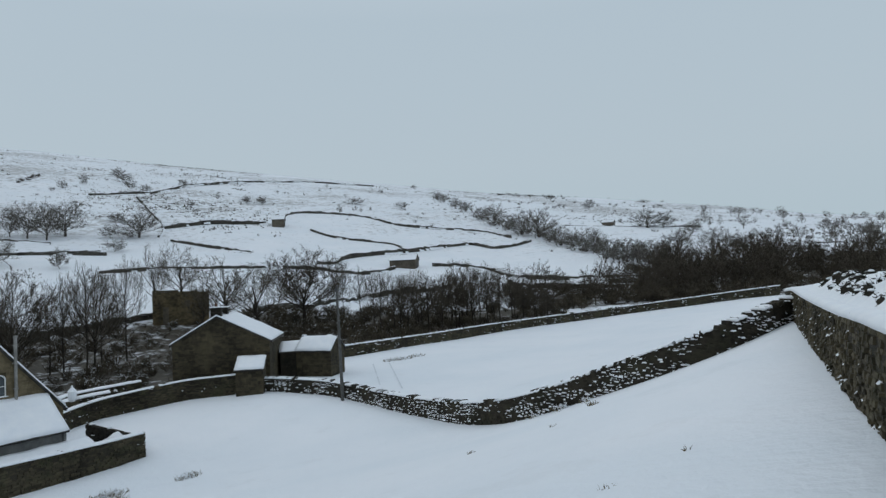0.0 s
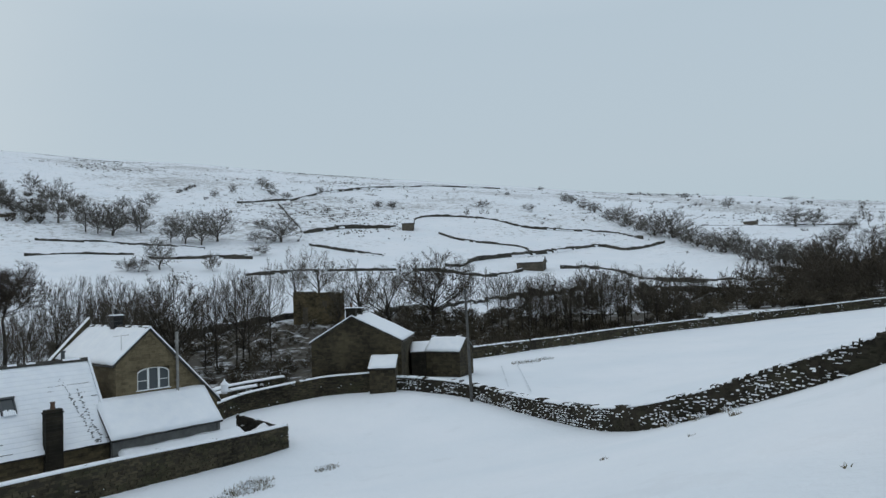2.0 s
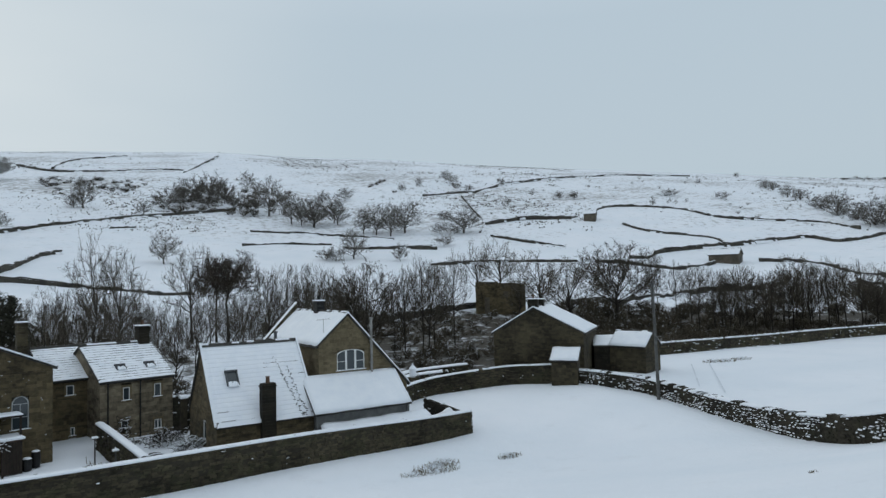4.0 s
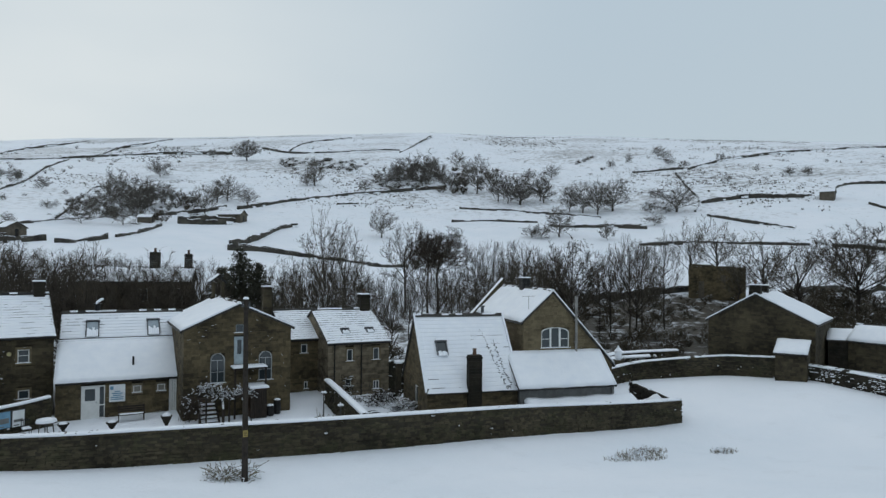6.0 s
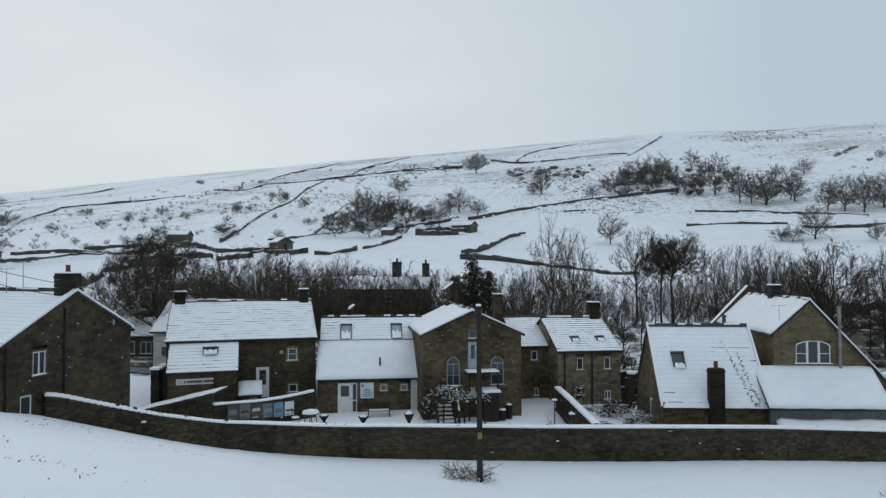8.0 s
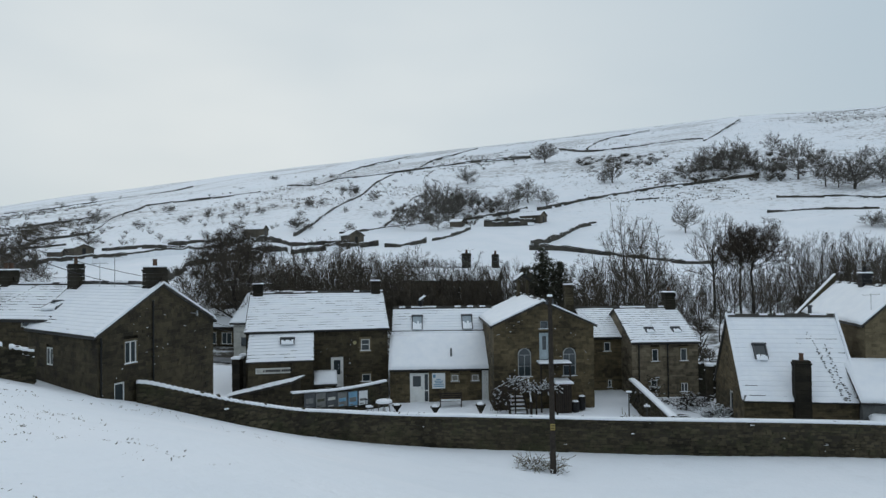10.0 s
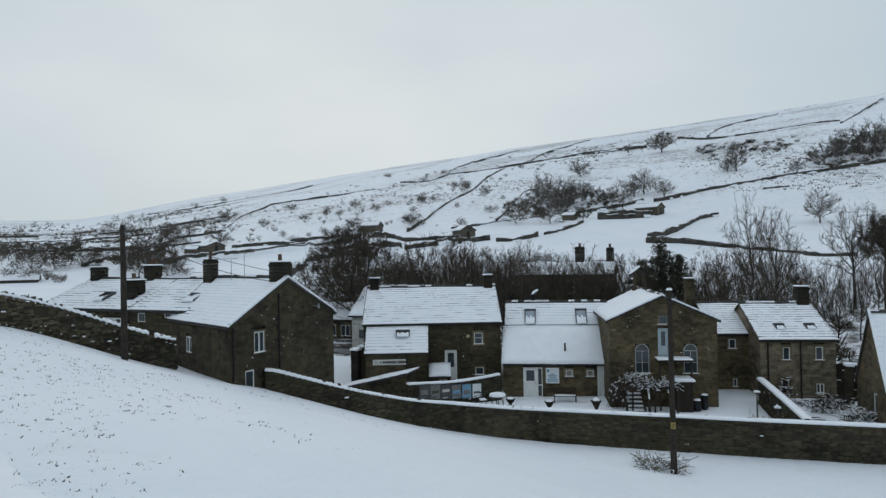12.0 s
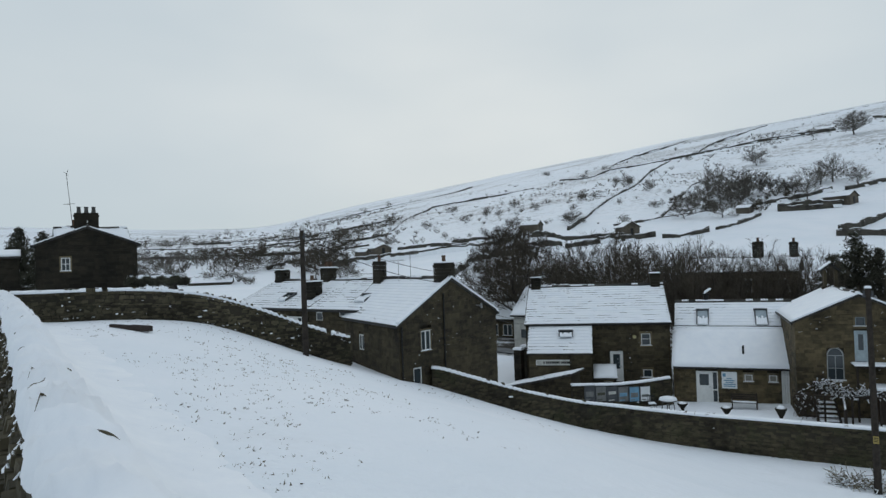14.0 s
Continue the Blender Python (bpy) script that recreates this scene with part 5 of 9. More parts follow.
def drifted_top(parent, corners, heights, seed):
    """Snow over a wall top that runs down as a drift on the field side, in humps over slanting cope stones; dark strips
    stand for stone edges and shaded cracks.
    """
    rnd = random.Random(seed)
    step = .07
    pts = smooth_path(corners, step)
    n = len(pts)
    across = [-.31, -.285, -.25, -.18, -.08, .02, .12, .24, .36, .5, .68, .9, 1.2, 1.6, 2.1, 2.7]
    humps = []
    x = 0.0
    while x < n * step + 1:
        w = rnd.uniform(.34, .85)
        humps.append((x + w / 2, w, rnd.uniform(.07, .17), rnd.uniform(-.4, .9)))
        x += w
    s = Soup()
    edges = Soup()
    mids = np.array([h[0] for h in humps])
    for i, (px, py, q) in enumerate(pts):
        a, b = pts[max(i - 3, 0)], pts[min(i + 3, n - 1)]
        t = Vector((b[0] - a[0], b[1] - a[1], 0)).normalized()
        nn = Vector((t.y, -t.x, 0))
        base = ground(px, py) + float(np.interp(q, range(len(heights)), heights))
        for j, o in enumerate(across):
            c = Vector((px, py, 0)) + nn * o
            u = i * step + o * 1.7
            k = int(np.argmin(abs(mids - u)))
            m, w, hh, _ = humps[k]
            v = min(1, abs(u - m) / (w / 2))
            lump = hh * (.5 + .5 * math.cos(math.pi * v))
            if o < -.27:
                z = base + .06 - (.13 if j == 0 else 0) + .16 * noise.noise((i * step * 2.3, 1, seed)) + lump * .5
                c += nn * (.1 * noise.noise((i * step * 2.1, 7, seed)))
            elif o <= .24:
                z = base + .26 - .62 * math.hypot(o + .02, .05) + lump
            else:
                low = ground(c.x, c.y)
                z = low + (base + .1 - low) * min(1, .15 + i * step / 1.6) * math.exp(-((o - .24) / .46) ** 1.3) + lump * .7 * max(0, 1 - (o - .24) / .8) + .05 * noise.noise((px * 1.3, py * 1.3, o)) - .12 * (j == len(across) - 1)
            z += .012 * noise.noise((px * 5, py * 5, o * 5))
            s.v.append(tuple((c.x, c.y, z)))
        if i:
            r, p = i * len(across), (i - 1) * len(across)
            s.f += [(p + j, p + j + 1, r + j + 1, r + j) for j in range(len(across) - 1)]
    bmx = bmesh.new()
    me = s.mesh("drift", M_SNOW, True)
    bmx.from_mesh(me)
    bmesh.ops.recalc_face_normals(bmx, faces=bmx.faces)
    if sum(f.normal.z for f in bmx.faces) < 0:
        bmesh.ops.reverse_faces(bmx, faces=bmx.faces)
    bmx.to_mesh(me)
    bmx.free()
    ob = new("snow_drift", me)
    ob.parent = parent
    tagged(ob, "thick humped snow drifting off the wall top")
    # slanting dark strips on the snow, for stone edges and the shadowed cracks between humps
    for (m, w, hh, bare) in humps:
        i = int(m / step)
        if bare < .0 or i >= n - 2 or m < 4.9:
            continue
        px, py, q = pts[i]
        a, b = pts[max(i - 3, 0)], pts[min(i + 3, n - 1)]
        t = Vector((b[0] - a[0], b[1] - a[1], 0)).normalized()
        nn = Vector((t.y, -t.x, 0))
        base = ground(px, py) + float(np.interp(q, range(len(heights)), heights))
        left_face = rnd.random() < .6
        o0 = rnd.uniform(-.26, -.2) if left_face else rnd.uniform(.03, .1)
        ln = rnd.uniform(.14, .24)
        turn = rnd.uniform(1.0, 1.6) if left_face else -rnd.uniform(1.0, 1.7)
        last = None
        for k in range(9):
            o = o0 + ln * k / 8
            along = w * .5 + turn * (o - o0) + .03 * math.sin(k / 8 * math.pi)
            c = Vector((px, py, 0)) + nn * o + t * along
            row = min(max(i + along / step, 0), n - 1.001)
            zs = [float(np.interp(o, across, [v[2] for v in s.v[q * len(across):(q + 1) * len(across)]])) for q in (int(row), int(row) + 1)]
            v = Vector((c.x, c.y, zs[0] + (zs[1] - zs[0]) * (row - int(row))))
            swell = math.sin((k + .5) / 9 * math.pi)
            half, rise = .016 * swell + .002, .016 * swell - .002
            ring = [v - t * half - Vector((0, 0, .05)), v + t * half - Vector((0, 0, .05)), v + t * half + Vector((0, 0, rise)), v - t * half + Vector((0, 0, rise))]
            if last:
                edges.piece(last + ring, BOX_FACES)
            last = ring
    part("cope_edges", edges, M_WALL_LIT, parent, "dark strips for cope stone edges and shaded cracks in the snow", kind="stuff")


drifted_top(bpy.data.objects["near_wall"], ((1.3, -.5), (-.82, .76), (-4.32, 2.38), (-12.0, 5.9), (-20.0, 9.5), (-28.2, 13.1), (-30.5, 14.1)), (1.0, 1.0, 1.0, 1.05, 1.05, 1.1, 1.1), 131)


# ---------- trees ----------
def crown_tree(st, rnd, limbs, twigs):
    """A leafless tree ten metres high and seven wide: limbs sweep from the trunk to an uneven rounded crown, shoots and twigs fill it out."""
    low = 10 * st["low"]
    mid, half = Vector((0, 0, (low + 10) / 2)), (10 - low) / 2
    wide = 3.5
    seedy = rnd.uniform(0, 99)

    def reach(d):
        return 1 + st["uneven"] * 1.6 * noise.noise((d.x * 1.7 + seedy, d.y * 1.7, d.z * 1.7))

    def held(p, far):
        """Keeps a point within the crown."""
        u = p - mid
        u = Vector((u.x / wide, u.y / wide, u.z / half))
        n = u.length
        top = far * reach(u.normalized()) if n > 1e-4 else far
        if n <= top:
            return p
        u *= top / n
        return mid + Vector((u.x * wide, u.y * wide, u.z * half))

    def stray(k):
        return Vector((rnd.gauss(0, k), rnd.gauss(0, k), rnd.gauss(0, k)))

    def blade(p, q, w):
        s = (q - p).cross(stray(1))
        if s.length < 1e-5:
            return
        s = s.normalized() * w
        n = len(twigs.v)
        twigs.v += [tuple(p - s), tuple(p + s), tuple(q)]
        twigs.f.append((n, n + 1, n + 2))

    top = low + (10 - low) * st["leader"]
    r0 = 10 * st["r"]
    trunk = [Vector((0, 0, -.3))]
    for k in range(1, 6):
        trunk.append(Vector((rnd.gauss(0, .05) * k, rnd.gauss(0, .05) * k, top * k / 5)))
    for k in range(5):
        limbs.tube(trunk[k], trunk[k + 1], r0 * (1 - .14 * k), r0 * (1 - .14 * (k + 1)), 6, k == 0)

    def on_trunk(z):
        t = max(0, min(.999, z / top)) * 5
        return trunk[int(t)].lerp(trunk[int(t) + 1], t - int(t)), r0 * (1 - .14 * t)

    n = st["limbs"]
    for i in range(n):
        a = i * 2.4 + rnd.uniform(-.4, .4)
        c = -.8 + 1.76 * (i + .5) / n + rnd.uniform(-.1, .1)
        s = math.sqrt(max(.02, 1 - min(1, c * c)))
        d = Vector((math.cos(a) * s, math.sin(a) * s, max(-1, min(1, c))))
        end = held(mid + Vector((d.x * wide, d.y * wide, d.z * half)) * .74, .78)
        p, r = on_trunk(min(top * .98, 10 * st["fork"] + max(0, end.z - 10 * st["fork"]) * st["climb"]))
        gap = end - p
        ctrl = p + Vector((gap.x * st["sweep"], gap.y * st["sweep"], gap.z * (1 - st["sweep"] * .75)))
        m = 5
        nodes = []
        for k in range(m + 1):
            t = k / m
            nodes.append(p * (1 - t) ** 2 + ctrl * 2 * t * (1 - t) + end * t * t + stray(.05 * min(k, 1)))
        r = min(r * .55, r0 * .55)
        for k in range(m):
            limbs.tube(nodes[k], nodes[k + 1], max(st["thin"], r * (1 - .8 * k / m)), max(st["thin"] * .8, r * (1 - .8 * (k + 1) / m)), 4, False)
        for j in range(st["shoots"]):
            t = .28 + .72 * (j + rnd.random()) / st["shoots"]
            k = min(int(t * m), m - 1)
            o = nodes[k].lerp(nodes[k + 1], t * m - k)
            way = (nodes[k + 1] - nodes[k]).normalized()
            out = (o - Vector((0, 0, low * .6))).normalized()
            d = (way * .45 + out * .5 + stray(.62) + Vector((0, 0, st["lift"]))).normalized()
            e = held(o + d * rnd.uniform(1.5, 3.2), .97)
            h = o.lerp(e, .5) + stray(.08) + Vector((0, 0, -.08))
            w = max(st["thin"] * .8, r * .32 * (1.1 - t))
            twigs.tube(o, h, w, w * .75, 3, False)
            twigs.tube(h, e, w * .75, w * .4, 3, False)
            for q in range(st["twigs"]):
                t2 = .15 + .85 * (q + rnd.random()) / st["twigs"]
                b = o.lerp(h, t2 * 2) if t2 < .5 else h.lerp(e, t2 * 2 - 1)
                way2 = (e - o).normalized()
                f = held(b + (way2 * .5 + out * .4 + stray(.5) + Vector((0, 0, st["lift"] * .8))).normalized() * rnd.uniform(.5, 1.15), 1.02)
                blade(b, f, st["blade"] * 1.25)
                for _ in range(st["fine"]):
                    g = b.lerp(f, rnd.uniform(.15, .95))
                    v = held(g + ((f - b).normalized() * .5 + out * .3 + stray(.5) + Vector((0, 0, st["lift"] * .7))).normalized() * rnd.uniform(.3, .75), 1.06)
                    blade(g, v, st["blade"])


def tree_style(**change):
    st = dict(low=.2, fork=.18, leader=.5, limbs=11, shoots=7, twigs=7, fine=4, climb=.35, sweep=.55, lift=.15, blade=.02, thin=.02, r=.017, uneven=.2)
    st.update(change)
    return st


STYLES = {
    "fan": tree_style(low=.14, leader=.7, limbs=14, fine=5, sweep=.7, lift=.25, blade=.0145, thin=.016, r=.012, climb=.25),
    "dense": tree_style(low=.1, fork=.1, leader=.45, limbs=19, shoots=8, fine=6, sweep=.6, lift=.2, blade=.016, thin=.018),
    "open": tree_style(low=.2, fork=.22, leader=.6, limbs=10, shoots=7, twigs=6, fine=4, lift=.1, blade=.0165, thin=.026, r=.019, uneven=.45),
    "high": tree_style(low=.42, fork=.45, leader=.6, limbs=15, shoots=8, fine=7, sweep=.5, lift=.1, blade=.016, thin=.018, uneven=.25),
    "pole": tree_style(low=.16, leader=.95, limbs=20, shoots=4, twigs=6, fine=3, climb=.7, sweep=.5, lift=.3, blade=.0145, thin=.017, r=.013, uneven=.2),
    "dome": tree_style(low=-.04, fork=.06, leader=.36, limbs=14, twigs=8, fine=4, sweep=.45, lift=.05, blade=.0215, thin=.03, r=.02, uneven=.28, climb=.3),
    "ball": tree_style(low=-.03, fork=.06, leader=.4, limbs=22, twigs=8, fine=6, sweep=.45, lift=.05, blade=.018, thin=.03, r=.018, uneven=.07, climb=.3),
    "bush": tree_style(low=-.12, fork=.03, leader=.3, limbs=12, shoots=6, twigs=8, fine=4, sweep=.4, lift=.05, blade=.029, thin=.03, r=.012, uneven=.5),
    "remote": tree_style(low=-.05, fork=.05, leader=.4, limbs=9, shoots=4, twigs=6, fine=2, sweep=.5, blade=.05, thin=.03, uneven=.5),
}
TREE_PROTOS = {}


def bare_tree(kind, wood, seed, label, group):
    """A leafless tree, trunk and crown apart."""
    limbs, twigs = Soup(), Soup()
    crown_tree(STYLES[kind], random.Random(seed), limbs, twigs)
    ob = thing("tree", label, "tree", group=group)
    part("trunk", limbs, M_FARBARK if wood is M_FARTWIG else M_BARK, ob)
    part("crown", twigs, wood, ob, kind="stuff")
    return ob


def plant(kind, wood, rows, label, group, variants=4, seed=0):
    """Trees at azimuth, distance, height and crown width; a few grown ones, and copies of them turned and scaled."""
    rnd = random.Random(seed + 77)
    for i, (az, r, h, w) in enumerate(rows):
        x, y = polar(az, r)
        m = pose(x, y, ground(x, y) - .1, 0, 0, rnd.uniform(0, 360)) @ Matrix.Diagonal((w / 6 * rnd.uniform(.93, 1.07), w / 6 * rnd.uniform(.93, 1.07), h / 10, 1))
        protos = TREE_PROTOS.setdefault((kind, wood.name), [])
        if len(protos) < variants:
            t = bare_tree(kind, wood, seed * 31 + i * 7 + 3, label, group)
            t.matrix_world = m
            protos.append(t)
        else:
            t = copy_thing(protos[rnd.randrange(len(protos))], Matrix.Identity(4))
            t.matrix_basis = m
            tagged(t, label, "tree", group)


def gather(meshes, places):
    """Joins moved copies of a few meshes into one list of vertices and faces."""
    cooked = []
    for me in meshes:
        co = np.empty(len(me.vertices) * 3)
        me.vertices.foreach_get("co", co)
        cooked.append((co.reshape(-1, 3), [tuple(f.vertices) for f in me.polygons]))
    verts, faces, n = [], [], 0
    for k, m in places:
        co, fs = cooked[k]
        a = np.array(m)
        verts.append(co @ a[:3, :3].T + a[:3, 3])
        faces += [tuple(i + n for i in f) for f in fs]
        n += len(co)
    out = Soup()
    out.v = [tuple(v) for v in np.concatenate(verts).tolist()]
    out.f = faces
    return out


def far_wood(name, kind, wood, rows, label, seed, wide=1.2):
    """A stand of trees too far off to tell apart, as one mesh."""
    rnd = random.Random(seed)
    protos = []
    for v in range(3):
        s = Soup()
        crown_tree(STYLES[kind], rnd, s, s)
        protos.append(s.mesh(name, wood))
    places = []
    for az, r, h in rows:
        x, y = polar(az, r)
        f = h / 10
        w = f * wide * rnd.uniform(.95, 1.35)
        places.append((rnd.randrange(3), pose(x, y, ground(x, y), 0, 0, rnd.uniform(0, 360)) @ Matrix.Diagonal((w, w, f, 1))))
    lone(name, gather(protos, places), wood, label, "trees", kind="stuff")


def leaf_clumps(soup, center, size, n, rnd, leaf, squash=1.0, hollow=.35, slim=False):
    """Small leaf blades strewn through a rounded volume with an uneven outline."""
    c = Vector(center)
    off = rnd.uniform(0, 50)
    for _ in range(n):
        d = Vector((rnd.gauss(0, 1), rnd.gauss(0, 1), rnd.gauss(0, 1)))
        if d.length < 1e-3:
            continue
        d.normalize()
        bumpy = .75 + .5 * noise.noise((d.x * 2.2 + off, d.y * 2.2, d.z * 2.2))
        q = c + Vector((d.x, d.y, d.z * squash)) * size * bumpy * (hollow + (1 - hollow) * rnd.random() ** .5)
        a = Vector((rnd.gauss(0, 1), rnd.gauss(0, 1), rnd.gauss(0, 1))).normalized()
        b = a.cross(d)
        if b.length < .1:
            continue
        b.normalize()
        l, w = leaf * rnd.uniform(.7, 1.7), leaf * rnd.uniform(.18, .4)
        n0 = len(soup.v)
        if slim:
            soup.v += [tuple(q - a * l), tuple(q + b * w * 1.6), tuple(q + a * l)]
            soup.f.append((n0, n0 + 1, n0 + 2))
            continue
        soup.v += [tuple(q - a * l), tuple(q + b * w), tuple(q + a * l), tuple(q - b * w)]
        soup.f.append((n0, n0 + 1, n0 + 2, n0 + 3))


def scrub(name, mat, places, label, category, group, leaf=.075, count=330, squash=.75, snow=0.0, seed=3, kind=""):
    """Low bushes of twigs and small leaves, one to each place: azimuth, distance, half-width."""
    rnd = random.Random(seed)
    protos = []
    for v in range(4):
        s = Soup()
        for k in range(5):
            a = rnd.uniform(0, 6.28)
            leaf_clumps(s, (math.cos(a) * .45 * (k > 0), math.sin(a) * .45 * (k > 0), .42 + rnd.uniform(-.12, .3)), rnd.uniform(.38, .62), count // 5, rnd, leaf, squash, slim=True)
        for k in range(9):
            a = rnd.uniform(0, 6.28)
            s.tube((0, 0, -.1), (math.cos(a) * .6, math.sin(a) * .6, rnd.uniform(.5, 1.0)), .035, .01, 3)
        protos.append(s.mesh(name, mat))
        w = Soup()
        if snow:
            leaf_clumps(w, (0, 0, .62), .62, int(count * snow), rnd, leaf * .8, .55, slim=True)
            protos[-1] = (protos[-1], w.mesh("bush_snow", M_SNOW))
        else:
            protos[-1] = (protos[-1], None)
    if kind == "stuff":
        spots = []
        for az, r, w in places:
            x, y = polar(az, r)
            spots.append((rnd.randrange(4), pose(x, y, ground(x, y) - .05 * w, 0, 0, rnd.uniform(0, 360)) @ Matrix.Diagonal((w, w, w * rnd.uniform(.8, 1.15), 1))))
        ob = lone(name, gather([p[0] for p in protos], spots), mat, label, category, kind="stuff")
        if snow:
            part("bush_snow", gather([p[1] for p in protos], spots), M_SNOW, ob, "snow on the twigs", kind="stuff")
        return
    for az, r, w in places:
        x, y = polar(az, r)
        me, sn = protos[rnd.randrange(4)]
        ob = new(name, me)
        ob.matrix_world = pose(x, y, ground(x, y) - .05 * w, 0, 0, rnd.uniform(0, 360)) @ Matrix.Diagonal((w, w, w * rnd.uniform(.8, 1.15), 1))
        tagged(ob, label, category, group, kind)
        if sn:
            q = new("bush_snow", sn)
            q.parent = ob
            tagged(q, "snow on the twigs", kind="stuff")


def spread(n, az, r, size, seed):
    rnd = random.Random(seed)
    return [(rnd.uniform(*az), rnd.uniform(*r), rnd.uniform(*size)) for _ in range(n)]


# behind the village, from the beech eastwards
VILLAGE_TREES = ((-18.3, 78, 12.6, 10.5), (-12.7, 82, 11.2, 6.2), (-11.1, 80, 11.5, 6.4), (-14.4, 84, 10.7, 6.6), (-15.8, 86, 10.5, 6.2), (-8.6, 90, 10.1, 5.4), (-5.4, 90, 10.1, 5.4), (-9.7, 92, 10.1, 4.4), (-20.6, 86, 10.4, 7.0),
                 (-3.5, 80, 10.3, 5.6), (-17.2, 88, 11.0, 6.4), (-11.9, 74, 10.6, 5.6), (-13.4, 66, 10.4, 6.0), (-7.2, 84, 9.6, 5.6), (-22.4, 84, 9.8, 6.6), (-6.4, 70, 9.8, 5.6), (-25.7, 72, 12.2, 10.5), (-29.6, 76, 8.6, 6.0), (-16.8, 70, 10.2, 6.4), (-21.4, 72, 10.0, 6.2))
ROOF_TREES = ((-13.2, 60, 10.3, 6.6), (-11.6, 58, 9.4, 5.8), (-9.9, 61, 10.4, 6.6), (-8.3, 59, 9.4, 5.8), (-6.6, 61, 10.2, 6.2), (-5.2, 60, 9.7, 5.8), (-3.4, 62, 10.2, 6.4), (-15.2, 62, 10.7, 6.8), (-17.0, 66, 10.6, 6.6), (-19.2, 68, 10.4, 6.6), (-22.6, 70, 9.7, 6.2), (2.9, 64, 9.6, 5.6), (6.6, 66, 9.2, 5.4),
              (-25.6, 76, 8.6, 6.0), (-21.4, 80, 9.6, 6.2), (-12.4, 64, 10.2, 6.2), (-7.4, 63, 10.0, 6.2), (-4.4, 64, 9.8, 6.0), (-10.6, 66, 10.6, 6.2), (-14.2, 68, 10.8, 6.6), (-18.4, 74, 10.8, 7.0), (-20.0, 66, 9.8, 6.2), (17.5, 70, 10.2, 5.0), (23.4, 72, 10.6, 5.4))
GARDEN_TREES = ((5.5, 72, 10.7, 6.4), (11.9, 74, 9.6, 4.6), (8.6, 84, 10.1, 5.4), (10.5, 80, 8.9, 4.4), (3.0, 86, 10.7, 5.6), (4.1, 80, 10.6, 4.8), (14.4, 98, 9.4, 4.6), (17.0, 96, 9.6, 4.4), (13.3, 86, 8.8, 4.4), (7.0, 76, 9.4, 5.0), (9.4, 92, 9.0, 4.6), (15.9, 90, 9.4, 4.6))
ASH_ROW = ((18.9, 92, 12.6, 5.0), (20.3, 95, 12.8, 5.4), (21.3, 90, 11.8, 4.8), (22.6, 96, 12.7, 5.6), (23.7, 92, 12.1, 5.2), (24.9, 92, 11.2, 4.6), )
FLOOR_TREES = ((22.0, 80, 11.4, 5.6), (32.2, 88, 12.8, 7.0), (25.5, 92, 11.4, 5.6))
PALE_TREES = ((6.2, 92, 15.9, 6.4), (7.8, 90, 15.6, 6.6), (13.0, 106, 15.6, 6.4), (38.2, 133, 13.4, 8.6), (36.2, 130, 12.2, 6.2), (41.6, 112, 13.2, 10.6), (44.0, 106, 12.4, 11.0), (39.8, 112, 9.6, 5.6), (60.9, 150, 10.6, 7.6))
RIVER_TREES = ((30.1, 88, 12.3, 4.8), (31.6, 94, 13.4, 5.6), (32.6, 96, 12.4, 4.8), (34.3, 98, 13.8, 4.8), (29.2, 92, 10.2, 4.2), (50.4, 128, 12.6, 4.0), (50.9, 126, 11.6, 3.6), (52.3, 126, 10.4, 4.0))
DOME_TREES = ((26.6, 84, 12.8, 8.6), (47.65, 122, 13.8, 13.0))
PLANTATION = ((54.0, 100, 10.3, 4.4), (55.1, 102, 9.8, 4.0), (56.9, 108, 10.3, 5.0), (58.0, 104, 9.1, 4.2), (59.2, 106, 9.4, 4.2), (60.6, 110, 9.6, 4.8), (61.7, 112, 10.3, 5.2), (62.9, 110, 10.8, 5.2), (64.0, 108, 10.0, 5.0), (65.0, 114, 10.1, 4.8), (66.0, 118, 6.0, 4.2),
              (67.0, 122, 6.4, 4.8), (68.0, 118, 5.6, 4.4), (57.4, 114, 9.8, 4.6), (53.4, 112, 10.4, 4.6), (55.9, 116, 9.6, 4.6), (60.0, 118, 9.2, 4.8), (62.3, 120, 9.4, 5.0), (63.5, 118, 9.6, 4.8))
# across the valley
HILL_TREES = ((27.8, 256, 12.9, 11.4), (29.0, 253, 12.7, 9.0), (30.2, 259, 13.5, 14.0), (26.75, 259, 10.8, 7.4), (24.6, 279, 9.6, 9.6), (22.65, 273, 12.9, 10.5), (35.2, 257, 10.8, 14.6), (25.2, 331, 7.3, 7.6), (23.3, 324, 6.5, 6.4), (10.95, 210, 10.0, 8.6), (25.9, 213, 10.3, 9.4), (19.0, 296, 17.0, 12.6),
              (20.8, 281, 14.2, 9.0), (21.6, 278, 12.6, 7.6), (22.6, 274, 11.8, 12.0), (24.3, 282, 12.5, 8.4), (5.35, 302, 13.0, 8.6), (9.5, 293, 5.6, 6.2), (4.7, 302, 6.9, 7.0))
